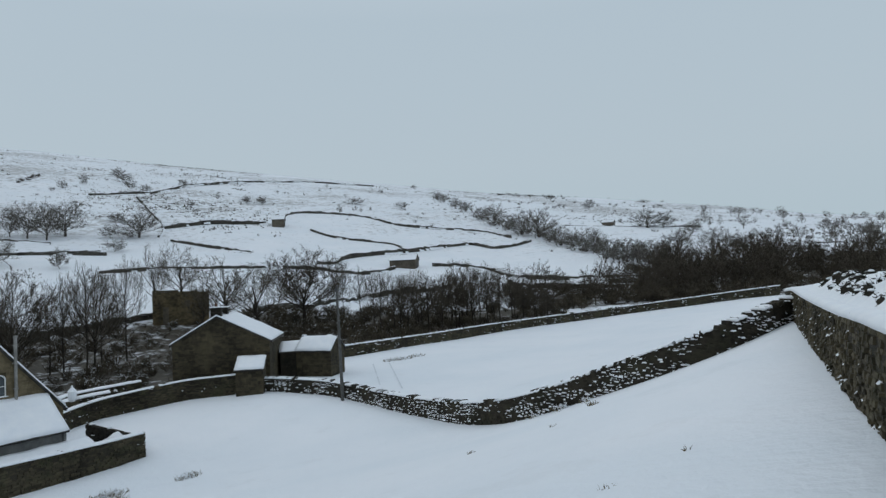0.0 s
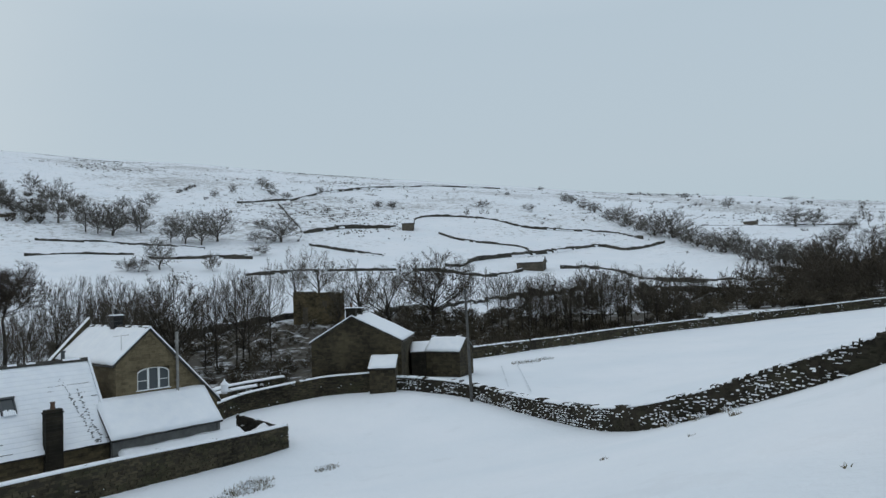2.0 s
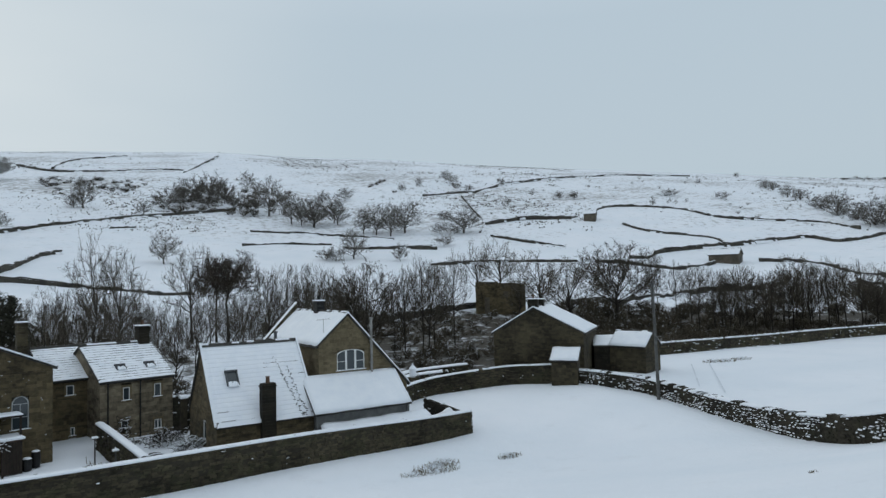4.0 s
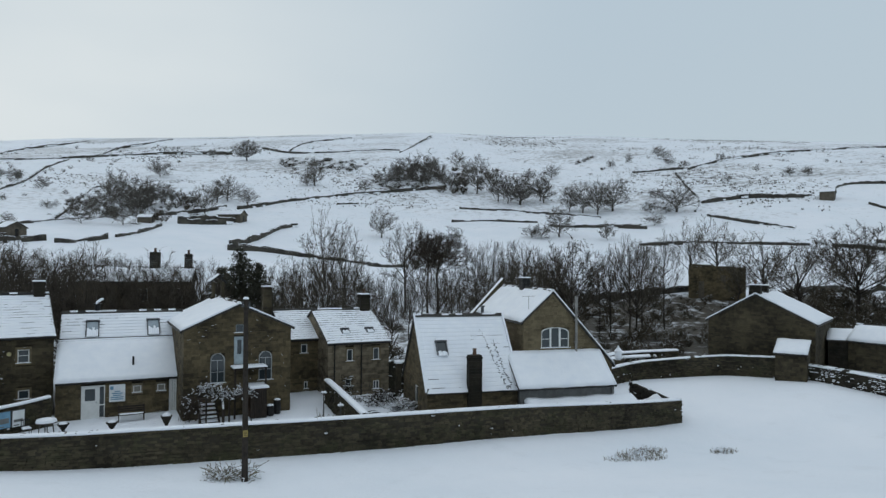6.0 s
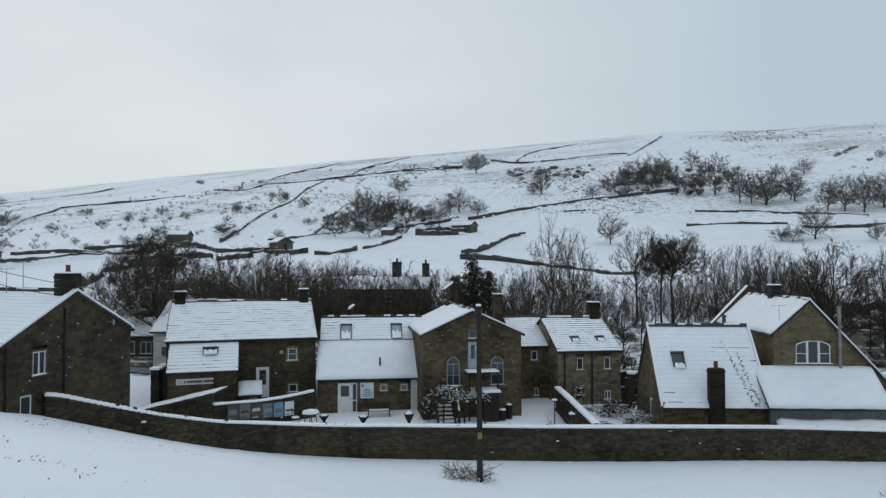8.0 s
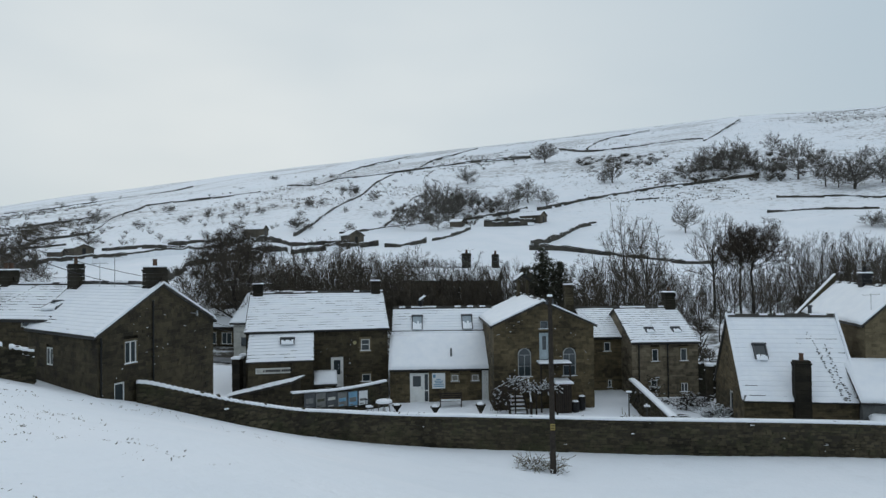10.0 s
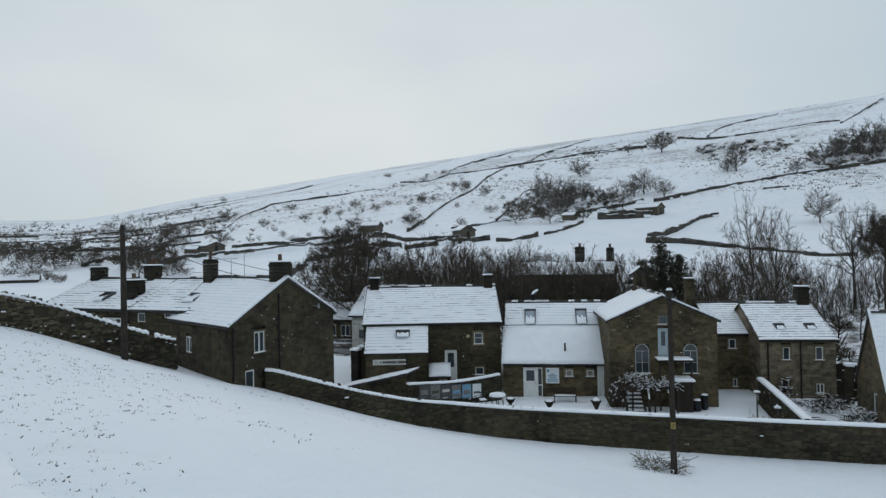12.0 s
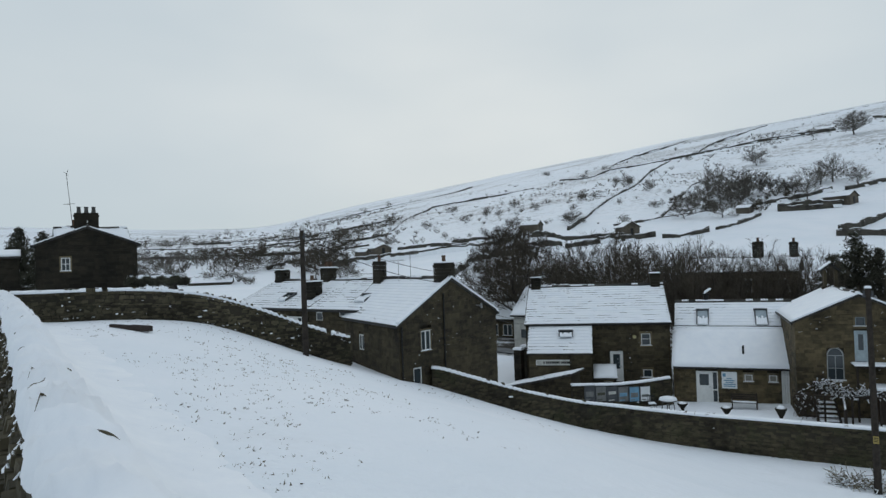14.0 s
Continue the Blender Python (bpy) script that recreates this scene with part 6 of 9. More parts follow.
HILL_BUSHES = ((30.06, 360, 5.4, 4.6), (31.5, 376, 6.9, 4.6), (35.7, 364, 4.4, 6.6), (33.2, 256, 5.2, 7.6), (33.5, 233, 4.5, 7.0), (34.4, 255, 4.0, 6.0), (43.3, 343, 4.6, 7.0), (44.5, 343, 5.0, 7.0), (29.8, 208, 6.3, 6.2), (24.4, 210, 5.2, 6.8), (23.6, 212, 4.4, 5.8), (39.0, 324, 2.8, 3.6), (38.5, 392, 5.8, 5.4), (33.6, 285, 4.3, 7.0),
               (33.8, 422, 6.0, 7.6), (34.2, 396, 6.4, 8.8), (34.6, 373, 5.4, 7.0), (52.1, 369, 5.0, 9.8), (56.0, 375, 4.7, 7.9), (50.8, 328, 4.9, 3.2), (57.1, 583, 4.2, 5.4), (54.3, 463, 3.2, 3.8))
SLOPE_BUSHES = ((-17.1, 334, 3.8, 4.4), (-16.15, 319, 5.3, 5.4), (-20.0, 285, 4.8, 4.6), (-19.0, 290, 2.6, 3.6), (-21.1, 223, 4.7, 5.0), (-20.7, 260, 3.0, 3.4), (-14.6, 282, 5.7, 5.0), (-14.3, 237, 3.2, 4.4), (-16.7, 208, 3.6, 3.8), (-17.0, 257, 3.1, 2.2), (-18.1, 449, 3.6, 4.8), (-19.8, 412, 3.0, 6.4),
                (-2.8, 416, 4.6, 9.0), (-11.55, 400, 3.4, 4.6), (-35.9, 346, 7.8, 10.6), (-27.95, 301, 5.0, 5.0), (-26.95, 287, 4.0, 3.4), (-25.6, 312, 5.0, 5.6), (-25.8, 231, 5.0, 7.2), (-30.7, 208, 2.6, 3.6))
WEST_BUSHES = ((-28.1, 226, 2.5, 2.8), (-29.8, 289, 4.1, 5.4), (-32.9, 297, 2.8, 4.0), (-31.6, 236, 2.6, 2.8), (-20.0, 287, 4.6, 3.6), (-20.95, 222, 5.3, 7.4), (-16.3, 317, 5.8, 5.8), (-17.2, 342, 3.3, 3.9), (-30.9, 364, 4.2, 8.6), (-36.5, 238, 5.0, 8.4), (-22.8, 520, 4.4, 8.4), (-22.85, 301, 2.6, 4.0), (-23.9, 284, 3.5, 4.8), (-33.3, 305, 2.5, 3.5))
QUARRY_WOOD = ((-6.7, 320, 9.2, 12.4), (-9.8, 257, 11.8, 8.8), (-8.25, 244, 11.4, 10.0), (-7.3, 245, 10.5, 10.0), (-6.3, 249, 8.4, 8.2), (-12.07, 207, 8.0, 7.4), (-9.24, 205, 7.6, 8.2), (-10.6, 227, 8.3, 7.6), (-11.2, 218, 7.4, 6.4), (-8.75, 234, 8.6, 7.8), (-7.7, 238, 8.0, 9.6), (-5.1, 247, 6.4, 7.2),
               (-4.25, 248, 5.6, 7.0), (-5.8, 250, 6.2, 7.2), (-10.2, 246, 9.5, 7.2), (-9.4, 240, 8.8, 7.4), (-8.0, 228, 7.4, 8.0))
QUARRY_EDGE = ((-3.3, 232, 10.6, 7.4), (-1.6, 264, 9.7, 10.2), (-.03, 255, 7.0, 7.9), (-2.4, 260, 7.9, 7.4))
THICKET = ((11.3, 306, 9.4, 12.4), (12.2, 319, 11.2, 11.6), (13.4, 330, 12.3, 13.4), (14.5, 326, 13.6, 11.8), (14.3, 310, 8.4, 12.6), (15.5, 320, 11.2, 10.4), (16.2, 308, 8.9, 8.8), (16.9, 298, 8.3, 8.0), (17.75, 306, 8.2, 7.0), (17.3, 355, 10.9, 8.4), (18.3, 326, 10.7, 7.8), (13.1, 312, 9.7, 10.2), (15.0, 335, 10.0, 9.0))
HEDGE_TREES = ((63.8, 336, 11.7, 12.6), (66.1, 308, 11.0, 12.4), (67.5, 303, 12.7, 15.4), (69.3, 280, 8.0, 11.4), (71.3, 260, 9.9, 12.4), (73.0, 238, 7.9, 8.6), (74.6, 226, 8.6, 11.0), (76.3, 220, 8.1, 10.8), (72.2, 257, 9.2, 7.8), (62.8, 359, 7.5, 10.4), (61.45, 400, 6.3, 9.2), (60.6, 417, 6.6, 7.4), (70.3, 273, 6.8, 8.2), (73.8, 234, 7.3, 7.2),
               (75.4, 223, 7.3, 7.0), (77.8, 194, 8.4, 10.4), (59.1, 459, 6.1, 8.0), (59.6, 448, 5.3, 7.0), (65.0, 322, 8.0, 9.0), (68.4, 290, 8.0, 9.0), (77.0, 206, 7.6, 8.6))
FAR_TREES = ((71.7, 491, 7.6, 9.8), (76.3, 369, 10.6, 14.6), (77.5, 372, 9.3, 10.8), (68.6, 600, 5.2, 8.6), (76.0, 665, 4.0, 12.4), (69.0, 164, 4.8, 5.8), (79.7, 345, 6.7, 8.6), (78.8, 280, 8.8, 9.4), (81.1, 280, 8.6, 9.4), (82.7, 277, 6.3, 7.4), (91.3, 353, 5.0, 7.0), (91.8, 280, 5.9, 7.0))
DALE_TREES = ((-48.2, 189, 6.0, 7.0), (-47.1, 185, 6.7, 7.0), (-46.2, 180, 3.6, 6.8), (-45.3, 187, 4.9, 6.0), (-42.0, 174, 9.4, 9.2), (-41.3, 162, 8.2, 8.6), (-39.9, 219, 9.0, 10.0), (-40.4, 151, 6.3, 8.2), (-42.5, 156, 7.4, 7.6), (-46.8, 234, 7.0, 7.2), (-48.1, 174, 4.1, 6.6), (-43.4, 168, 7.4, 7.0), (-49.5, 196, 6.0, 7.0), (-51.0, 205, 5.6, 7.4))

plant("fan", M_TWIG, [q for i, q in enumerate(VILLAGE_TREES) if i == 0 or i % 3], "leafless ash tree, twigs dusted with snow, behind the roofs", "trees behind the village", 4, 1)
plant("fan", M_TWIG, [(a, r, h, w * .85) for i, (a, r, h, w) in enumerate(ROOF_TREES) if i % 3 or a > -14], "leafless tree with crowded twigs close behind the roofs", "trees close behind the roofs", 4, 22)
plant("fan", M_TWIG, GARDEN_TREES, "leafless garden tree close behind the roofs", "garden trees behind the roofs", 4, 18)
plant("fan", M_TWIG, ASH_ROW, "slender leafless ash of the row on the valley floor", "row of ashes", 4, 2)
plant("fan", M_TWIG, FLOOR_TREES, "leafless tree on the dark valley floor", "trees of the valley floor", 4, 23)
plant("open", M_PALETWIG, PALE_TREES, "tall pale leafless tree with open crown", "pale trees", 4, 3)
plant("dense", M_TWIG, DOME_TREES, "broad leafless tree with a dense rounded crown", "broad trees", 3, 20)
plant("high", M_REDTWIG, ((15.75, 104, 13.3, 9.4), (14.9, 106, 12.6, 6.6)), "round-crowned leafless tree with dense dark twigs", "round trees", 2, 4)
plant("pole", M_TWIG, PLANTATION, "thin straight leafless tree of the plantation", "plantation by the upper field", 4, 5)
plant("pole", M_TWIG, RIVER_TREES, "slim leafless tree by the river", "slim river trees", 4, 6)
plant("fan", M_TWIG, [(a, float(upper_wall_reach(a)) + 6 + q, h * .93, h * .46) for a, q, h in spread(14, (53.5, 66), (2, 24), (7.5, 10.5), 29)], "leafless tree of the belt below the fields", "belt below the fields", 4, 19)
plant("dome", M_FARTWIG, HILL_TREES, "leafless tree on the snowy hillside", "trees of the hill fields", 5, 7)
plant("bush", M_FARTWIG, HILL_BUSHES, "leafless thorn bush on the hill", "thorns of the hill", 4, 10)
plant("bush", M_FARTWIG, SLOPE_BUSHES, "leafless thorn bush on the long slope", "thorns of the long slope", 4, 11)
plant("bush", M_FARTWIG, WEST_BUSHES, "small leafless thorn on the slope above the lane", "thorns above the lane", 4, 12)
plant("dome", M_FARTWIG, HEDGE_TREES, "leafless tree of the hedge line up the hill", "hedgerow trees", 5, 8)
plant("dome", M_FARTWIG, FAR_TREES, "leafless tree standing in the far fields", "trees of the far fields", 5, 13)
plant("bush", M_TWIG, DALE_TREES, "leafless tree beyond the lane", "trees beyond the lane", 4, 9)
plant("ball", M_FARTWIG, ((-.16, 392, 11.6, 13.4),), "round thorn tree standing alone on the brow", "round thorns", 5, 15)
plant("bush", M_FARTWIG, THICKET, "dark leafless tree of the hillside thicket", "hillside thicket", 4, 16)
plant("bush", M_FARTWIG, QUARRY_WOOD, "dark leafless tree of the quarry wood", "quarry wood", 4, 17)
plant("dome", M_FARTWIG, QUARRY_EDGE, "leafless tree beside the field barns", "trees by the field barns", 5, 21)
# woods and hedges too far off to tell one tree from the next
far_wood("dark_wood", "remote", M_TWIG, spread(46, (76.3, 85.5), (145, 205), (7, 11), 21) + spread(70, (83.5, 97), (150, 225), (5, 7.8), 27), "dark leafless wood beyond the upper field", 210, 1.1)
far_wood("dark_wood_edge", "remote", M_TWIG, spread(36, (66, 80), (136, 176), (4.5, 8), 26), "young leafless trees along the wood's edge", 211, 1.1)
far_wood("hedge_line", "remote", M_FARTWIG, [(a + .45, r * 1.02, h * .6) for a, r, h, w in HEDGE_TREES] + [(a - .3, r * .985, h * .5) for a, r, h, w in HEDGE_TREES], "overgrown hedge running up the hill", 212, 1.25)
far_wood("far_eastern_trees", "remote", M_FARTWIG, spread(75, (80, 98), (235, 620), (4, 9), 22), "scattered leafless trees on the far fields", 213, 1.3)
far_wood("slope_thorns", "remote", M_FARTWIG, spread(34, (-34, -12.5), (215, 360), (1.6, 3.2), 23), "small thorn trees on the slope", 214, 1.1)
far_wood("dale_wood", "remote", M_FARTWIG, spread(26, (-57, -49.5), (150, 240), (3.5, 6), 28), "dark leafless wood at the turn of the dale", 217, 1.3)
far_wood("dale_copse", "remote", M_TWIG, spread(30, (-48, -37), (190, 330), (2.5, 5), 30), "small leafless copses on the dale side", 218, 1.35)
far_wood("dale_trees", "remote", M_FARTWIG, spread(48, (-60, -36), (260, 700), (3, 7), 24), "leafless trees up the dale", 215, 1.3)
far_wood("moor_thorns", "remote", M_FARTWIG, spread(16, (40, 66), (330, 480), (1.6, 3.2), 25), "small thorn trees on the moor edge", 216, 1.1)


def conifer(az, r, h, seed, label):
    """A dark spruce: whorls of drooping boughs made of short sprays."""
    rnd = random.Random(seed)
    x, y = polar(az, r)
    ob = thing("conifer", label, "tree", pose(x, y, ground(x, y) - .1), "conifers")
    t = Soup()
    t.tube((0, 0, 0), (0, 0, h), h * .018, .02, 6)
    part("trunk", t, M_BARK, ob)
    s, w = Soup(), Soup()
    z = h * .1
    while z < h * .98:
        reach = min((h - z) * .62 + .25, h * .29 + .35 * math.sin(z * 2.3))
        for k in range(13):
            a = rnd.uniform(0, 6.28)
            d = Vector((math.cos(a), math.sin(a), rnd.uniform(-.3, .15)))
            ln = reach * rnd.uniform(.65, 1.15)
            for q in range(max(3, int(ln / .18))):
                p = Vector((0, 0, z)) + d * (ln * (q + .5) / max(3, int(ln / .18))) + Vector((rnd.gauss(0, .12), rnd.gauss(0, .12), rnd.gauss(0, .1)))
                leaf_clumps(s, p, .32, 4, rnd, .15, .6)
                if rnd.random() < .03:
                    leaf_clumps(w, p + Vector((0, 0, .16)), .16, 3, rnd, .14, .4)
        z += h * .03
    part("crown", s, M_EVERGREEN, ob, kind="stuff")
    part("crown_snow", w, M_SNOW, ob, "traces of snow on the boughs", kind="stuff")


conifer(-.5, 73, 11.7, 41, "dark evergreen conifer behind the houses")
conifer(-1.9, 71, 9.6, 42, "lower dark evergreen beside the tall one")
conifer(.9, 75, 10.2, 43, "dark evergreen with an uneven top")


def beech(az, r, h):
    """A tree that kept its brown leaves."""
    x, y = polar(az, r)
    ob = bare_tree("dense", M_REDTWIG, 90, "tree still holding brown leaves, flecked with snow", "leafy trees")
    ob.matrix_world = pose(x, y, ground(x, y) - .1) @ Matrix.Scale(h / 10, 4)
    rnd = random.Random(91)
    s, w = Soup(), Soup()
    for k in range(150):
        a, q = rnd.uniform(0, 6.28), rnd.random() ** .5
        z = rnd.uniform(1.6, 9.6)
        reach = 5.4 * math.sin(min(1, (z - 2.2) / 7.8) * math.pi * .86 + .25)
        leaf_clumps(s, (math.cos(a) * reach * q, math.sin(a) * reach * q, z), rnd.uniform(.6, 1.2), 170, rnd, .10, slim=True)
        if rnd.random() < .5:
            leaf_clumps(w, (math.cos(a) * reach * q, math.sin(a) * reach * q, z + .5), .6, 14, rnd, .12, .4)
    part("leaves", s, M_BEECH, ob, "clinging brown leaves", kind="stuff")
    part("leaf_snow", w, M_SNOW, ob, "snow on the leaves", kind="stuff")


beech(-26.0, 84, 12.6)

# low growth: thicket under the belts, gorse on the hill
scrub("thicket", M_GORSE, [(a, float(upper_wall_reach(a)) + 3 + q, w) for a, q, w in spread(118, (43, 70), (0, 18), (.9, 1.9), 31)], "dark leafless undergrowth below the trees", "bush", "undergrowth of the plantation", leaf=.085, count=340)
scrub("thicket", M_GORSE, spread(112, (17, 46), (62, 116), (.9, 2.2), 33), "low brambles and undergrowth by the river", "bush", "riverside undergrowth", leaf=.085, count=320, snow=.08)
scrub("thicket", M_GORSE, spread(64, (-36, 24), (59, 96), (1.0, 2.5), 34), "tangled undergrowth behind the houses", "bush", "undergrowth behind the village", leaf=.085, count=340, snow=.05)
scrub("brushwood", M_GORSE, [(a, float(upper_wall_reach(a)) + 16 + q, w) for a, q, w in spread(150, (42, 72), (0, 26), (1.0, 2.3), 46)], "dark brushwood on the slope below the field", "bush", "", leaf=.085, count=300, kind="stuff")
scrub("valley_brushwood", M_GORSE, spread(170, (43, 56), (98, 142), (1.2, 2.5), 51), "dark tangled brushwood behind the old farm", "bush", "", leaf=.085, count=260, snow=.03, kind="stuff")
scrub("valley_bramble", M_GORSE, spread(230, (26, 41), (84, 126), (.5, 1.4), 52), "low dark bramble on the valley floor", "bush", "", leaf=.07, count=200, squash=.5, snow=.1, kind="stuff")
scrub("wood_undergrowth", M_GORSE, spread(120, (75, 86), (134, 200), (1.8, 3.6), 32) + spread(190, (84, 97), (138, 215), (1.6, 3.1), 47), "dark undergrowth of the wood", "bush", "", leaf=.09, count=300, kind="stuff")
scrub("field_edge_brushwood", M_GORSE, spread(170, (64, 79), (134, 172), (1.3, 2.6), 45), "dark brushwood along the field edge", "bush", "", leaf=.085, count=280, kind="stuff")
scrub("hedge_undergrowth", M_GORSE, [(a, r, h * .34) for a, r, h, w in HEDGE_TREES] + [(a + .5, r * 1.01, h * .26) for a, r, h, w in HEDGE_TREES], "dark undergrowth of the hedge line", "bush", "", leaf=.085, count=240, kind="stuff")
scrub("dale_undergrowth", M_GORSE, spread(60, (-57, -47), (146, 225), (1.2, 2.4), 48) + spread(30, (-46, -39), (150, 235), (1.2, 2.6), 49), "dark undergrowth of the dale woods", "bush", "", count=240, kind="stuff")
scrub("gorse_bush", M_GORSE, spread(60, (2.6, 9.6), (345, 392), (1.4, 2.8), 35), "dark gorse bush flecked with snow", "bush", "gorse on the hill", snow=.3)
scrub("gorse_bush", M_GORSE, spread(80, (10.3, 20.5), (292, 350), (1.8, 3.8), 36), "dark scrub bush flecked with snow", "bush", "scrub on the hill", snow=.15)
scrub("gorse_bush", M_GORSE, spread(60, (-13, -3), (212, 262), (1.2, 2.9), 37), "dark bush below the quarry", "bush", "bushes of the quarry", snow=.1)
scrub("slope_scrub", M_GORSE, spread(170, (-40, 0), (215, 520), (.8, 2.3), 38), "small dark bushes on the slope", "bush", "", snow=.2, count=150, kind="stuff")
scrub("moor_scrub", M_GORSE, spread(130, (22, 66), (290, 520), (.5, 1.7), 39), "small dark bushes on the moor edge", "bush", "", snow=.25, count=150, kind="stuff")
scrub("far_field_scrub", M_GORSE, spread(230, (64, 97), (250, 850), (1.0, 3.2), 40), "small dark bushes on the far fields", "bush", "", snow=.2, count=150, kind="stuff")
scrub("dale_scrub", M_GORSE, spread(170, (-62, -34), (210, 680), (.9, 2.8), 44), "dark bushes up the dale", "bush", "", snow=.2, count=150, kind="stuff")
scrub("gorse_bush", M_REDTWIG, ((28.6, 398, 2.2), (28.3, 392, 2.4), (28.0, 386, 2.6), (27.8, 380, 2.5), (27.5, 374, 2.4), (27.3, 369, 2.0), (29.4, 352, 2.0), (2.6, 378, 2.2), (3.0, 374, 1.8)), "dark thorn bush in a row down the slope", "bush", "bushes in a row", count=420)


def hill_tufts(n, az, r, size, seed, thin):
    """Tussocks and heather sprigs that stand out of the snow in drifts and patches."""
    rnd = random.Random(seed)
    s = Soup()
    done = 0
    while done < n:
        a, q = rnd.uniform(*az), math.exp(rnd.uniform(math.log(r[0]), math.log(r[1])))
        x, y = polar(a, q)
        v = noise.noise((x * .012, y * .012, 5.0)) * .7 + noise.noise((x * .06, y * .06, 2.0)) * .5
        done += .12
        if v < thin + .3 * rnd.random():
            continue
        done += .88
        z = ground(x, y)
        for _ in range(rnd.randint(1, 4)):
            px, py = x + rnd.gauss(0, .8), y + rnd.gauss(0, .8)
            w, h = rnd.uniform(.14, .5) * size, rnd.uniform(.18, .5) * size
            t = rnd.uniform(0, 3.14)
            for b in (t, t + 1.57):
                d = Vector((math.cos(b) * w, math.sin(b) * w, 0))
                p = Vector((px, py, z - .15))
                s.piece((p - d, p + d, p + Vector((rnd.gauss(0, w * .4), rnd.gauss(0, w * .4), h + .15))), ((0, 1, 2),))
    return s


M_TUSSOCK = plain("tussock_and_heather", (.10, .088, .066), .9, vary=.4, scale=.2, relief=0)
lone("hill_tussocks", hill_tufts(7000, (-46, 46), (262, 620), .85, 61, .06), M_TUSSOCK, "dark tussocks and heather breaking through the hill's snow", "grass", kind="stuff")
lone("dale_tussocks", hill_tufts(1800, (-58, -36), (230, 600), 1.3, 62, -.1), M_TUSSOCK, "dark heather breaking through the snow up the dale", "grass", kind="stuff")
lone("far_tussocks", hill_tufts(2200, (46, 97), (320, 900), 1.0, 63, .0), M_TUSSOCK, "dark tussocks on the far fields", "grass", kind="stuff")
lone("field_tussocks", hill_tufts(700, (27, 44), (196, 240), .6, 64, .05), M_TUSSOCK, "small tussocks through the field's snow", "grass", kind="stuff")


# ---------- poles and wires ----------
def run_tube(points, radii, sides):
    """One unbroken tube through a row of points."""
    s = Soup()
    for i, (p, r) in enumerate(zip(points, radii)):
        d = (points[min(i + 1, len(points) - 1)] - points[max(i - 1, 0)]).normalized()
        u = d.cross(Vector((0, 0, 1)) if abs(d.z) < .9 else Vector((1, 0, 0))).normalized()
        v = d.cross(u)
        s.v += [tuple(p + u * (r * math.cos(6.2832 * k / sides)) + v * (r * math.sin(6.2832 * k / sides))) for k in range(sides)]
        if i:
            a, b = (i - 1) * sides, i * sides
            s.f += [(a + k, a + (k + 1) % sides, b + (k + 1) % sides, b + k) for k in range(sides)]
    s.f += [tuple(range(sides))[::-1], tuple(range(len(s.v) - sides, len(s.v)))]
    return s


def utility_pole(name, label, x, y, top, r, mat, lean=(0, 0), snow=True, plate=False, z=None):
    z = ground(x, y) if z is None else z
    ob = thing(name, label, "pole", pose(x, y, z))
    h = top - z
    s = run_tube([Vector((lean[0] * k / 8, lean[1] * k / 8, h * k / 8 - (.5 if k == 0 else 0))) for k in range(9)], [r * (1 - .35 * k / 8) for k in range(9)], 10)
    part("post", s, mat, ob)
    t = Soup()
    for k in (-1, 1):
        t.tube((lean[0] + k * .14, lean[1], h - .3), (lean[0] + k * .14, lean[1], h - .12), .05, .035, 7)
    t.box(lean[0] - .2, lean[1] - .06, h - .36, lean[0] + .2, lean[1] + .06, h - .3)
    part("insulator_bracket", t, M_LEAD, ob, "small bracket with insulators")
    if snow:
        c = Soup()
        c.cap(lean[0] - r * .8, lean[1] - r * .8, h - .01, lean[0] + r * .8, lean[1] + r * .8, h + .09, .05)
        part("cap_snow", c, M_SNOW, ob, "cap of snow")
    if plate:
        q = Soup()
        q.box(-.1, -r - .03, 2.0, .1, -r - .005, 2.28)
        part("number_plate", q, plain("yellow_plate", (.35, .27, .08), .5), ob, "small yellowish plate")
        q = Soup()
        for k in range(3):
            q.box(-.07, -r - .034, 2.06 + k * .07, .07, -r - .029, 2.09 + k * .07)
        part("plate_marks", q, M_BLACK, ob)
    return ob


utility_pole("utility_pole", "dark wooden utility pole standing in the snowy field", .08, 31.5, 8.3, .15, M_WOODPOLE, (-.05, 0), plate=True)
utility_pole("utility_pole", "weathered grey wooden pole beside the field wall", *polar(50.75, 51.8), 9.75, .13, M_GREYPOLE, (-.12, .1), snow=False)
utility_pole("utility_pole", "dark wooden pole beside the paddock wall", *polar(-43.7, 32.4), 11.6, .15, M_WOODPOLE, (-.03, 0), snow=False)


def cable(a, b, sag, r=.014):
    a, b = Vector(a), Vector(b)
    n = 14
    s = run_tube([a.lerp(b, k / n) - Vector((0, 0, sag * 4 * k / n * (1 - k / n))) for k in range(n + 1)], [r] * (n + 1), 4)
    return lone("overhead_cable", s, M_CABLE, "thin black overhead cable between pole and houses", "cable", group="overhead cables")


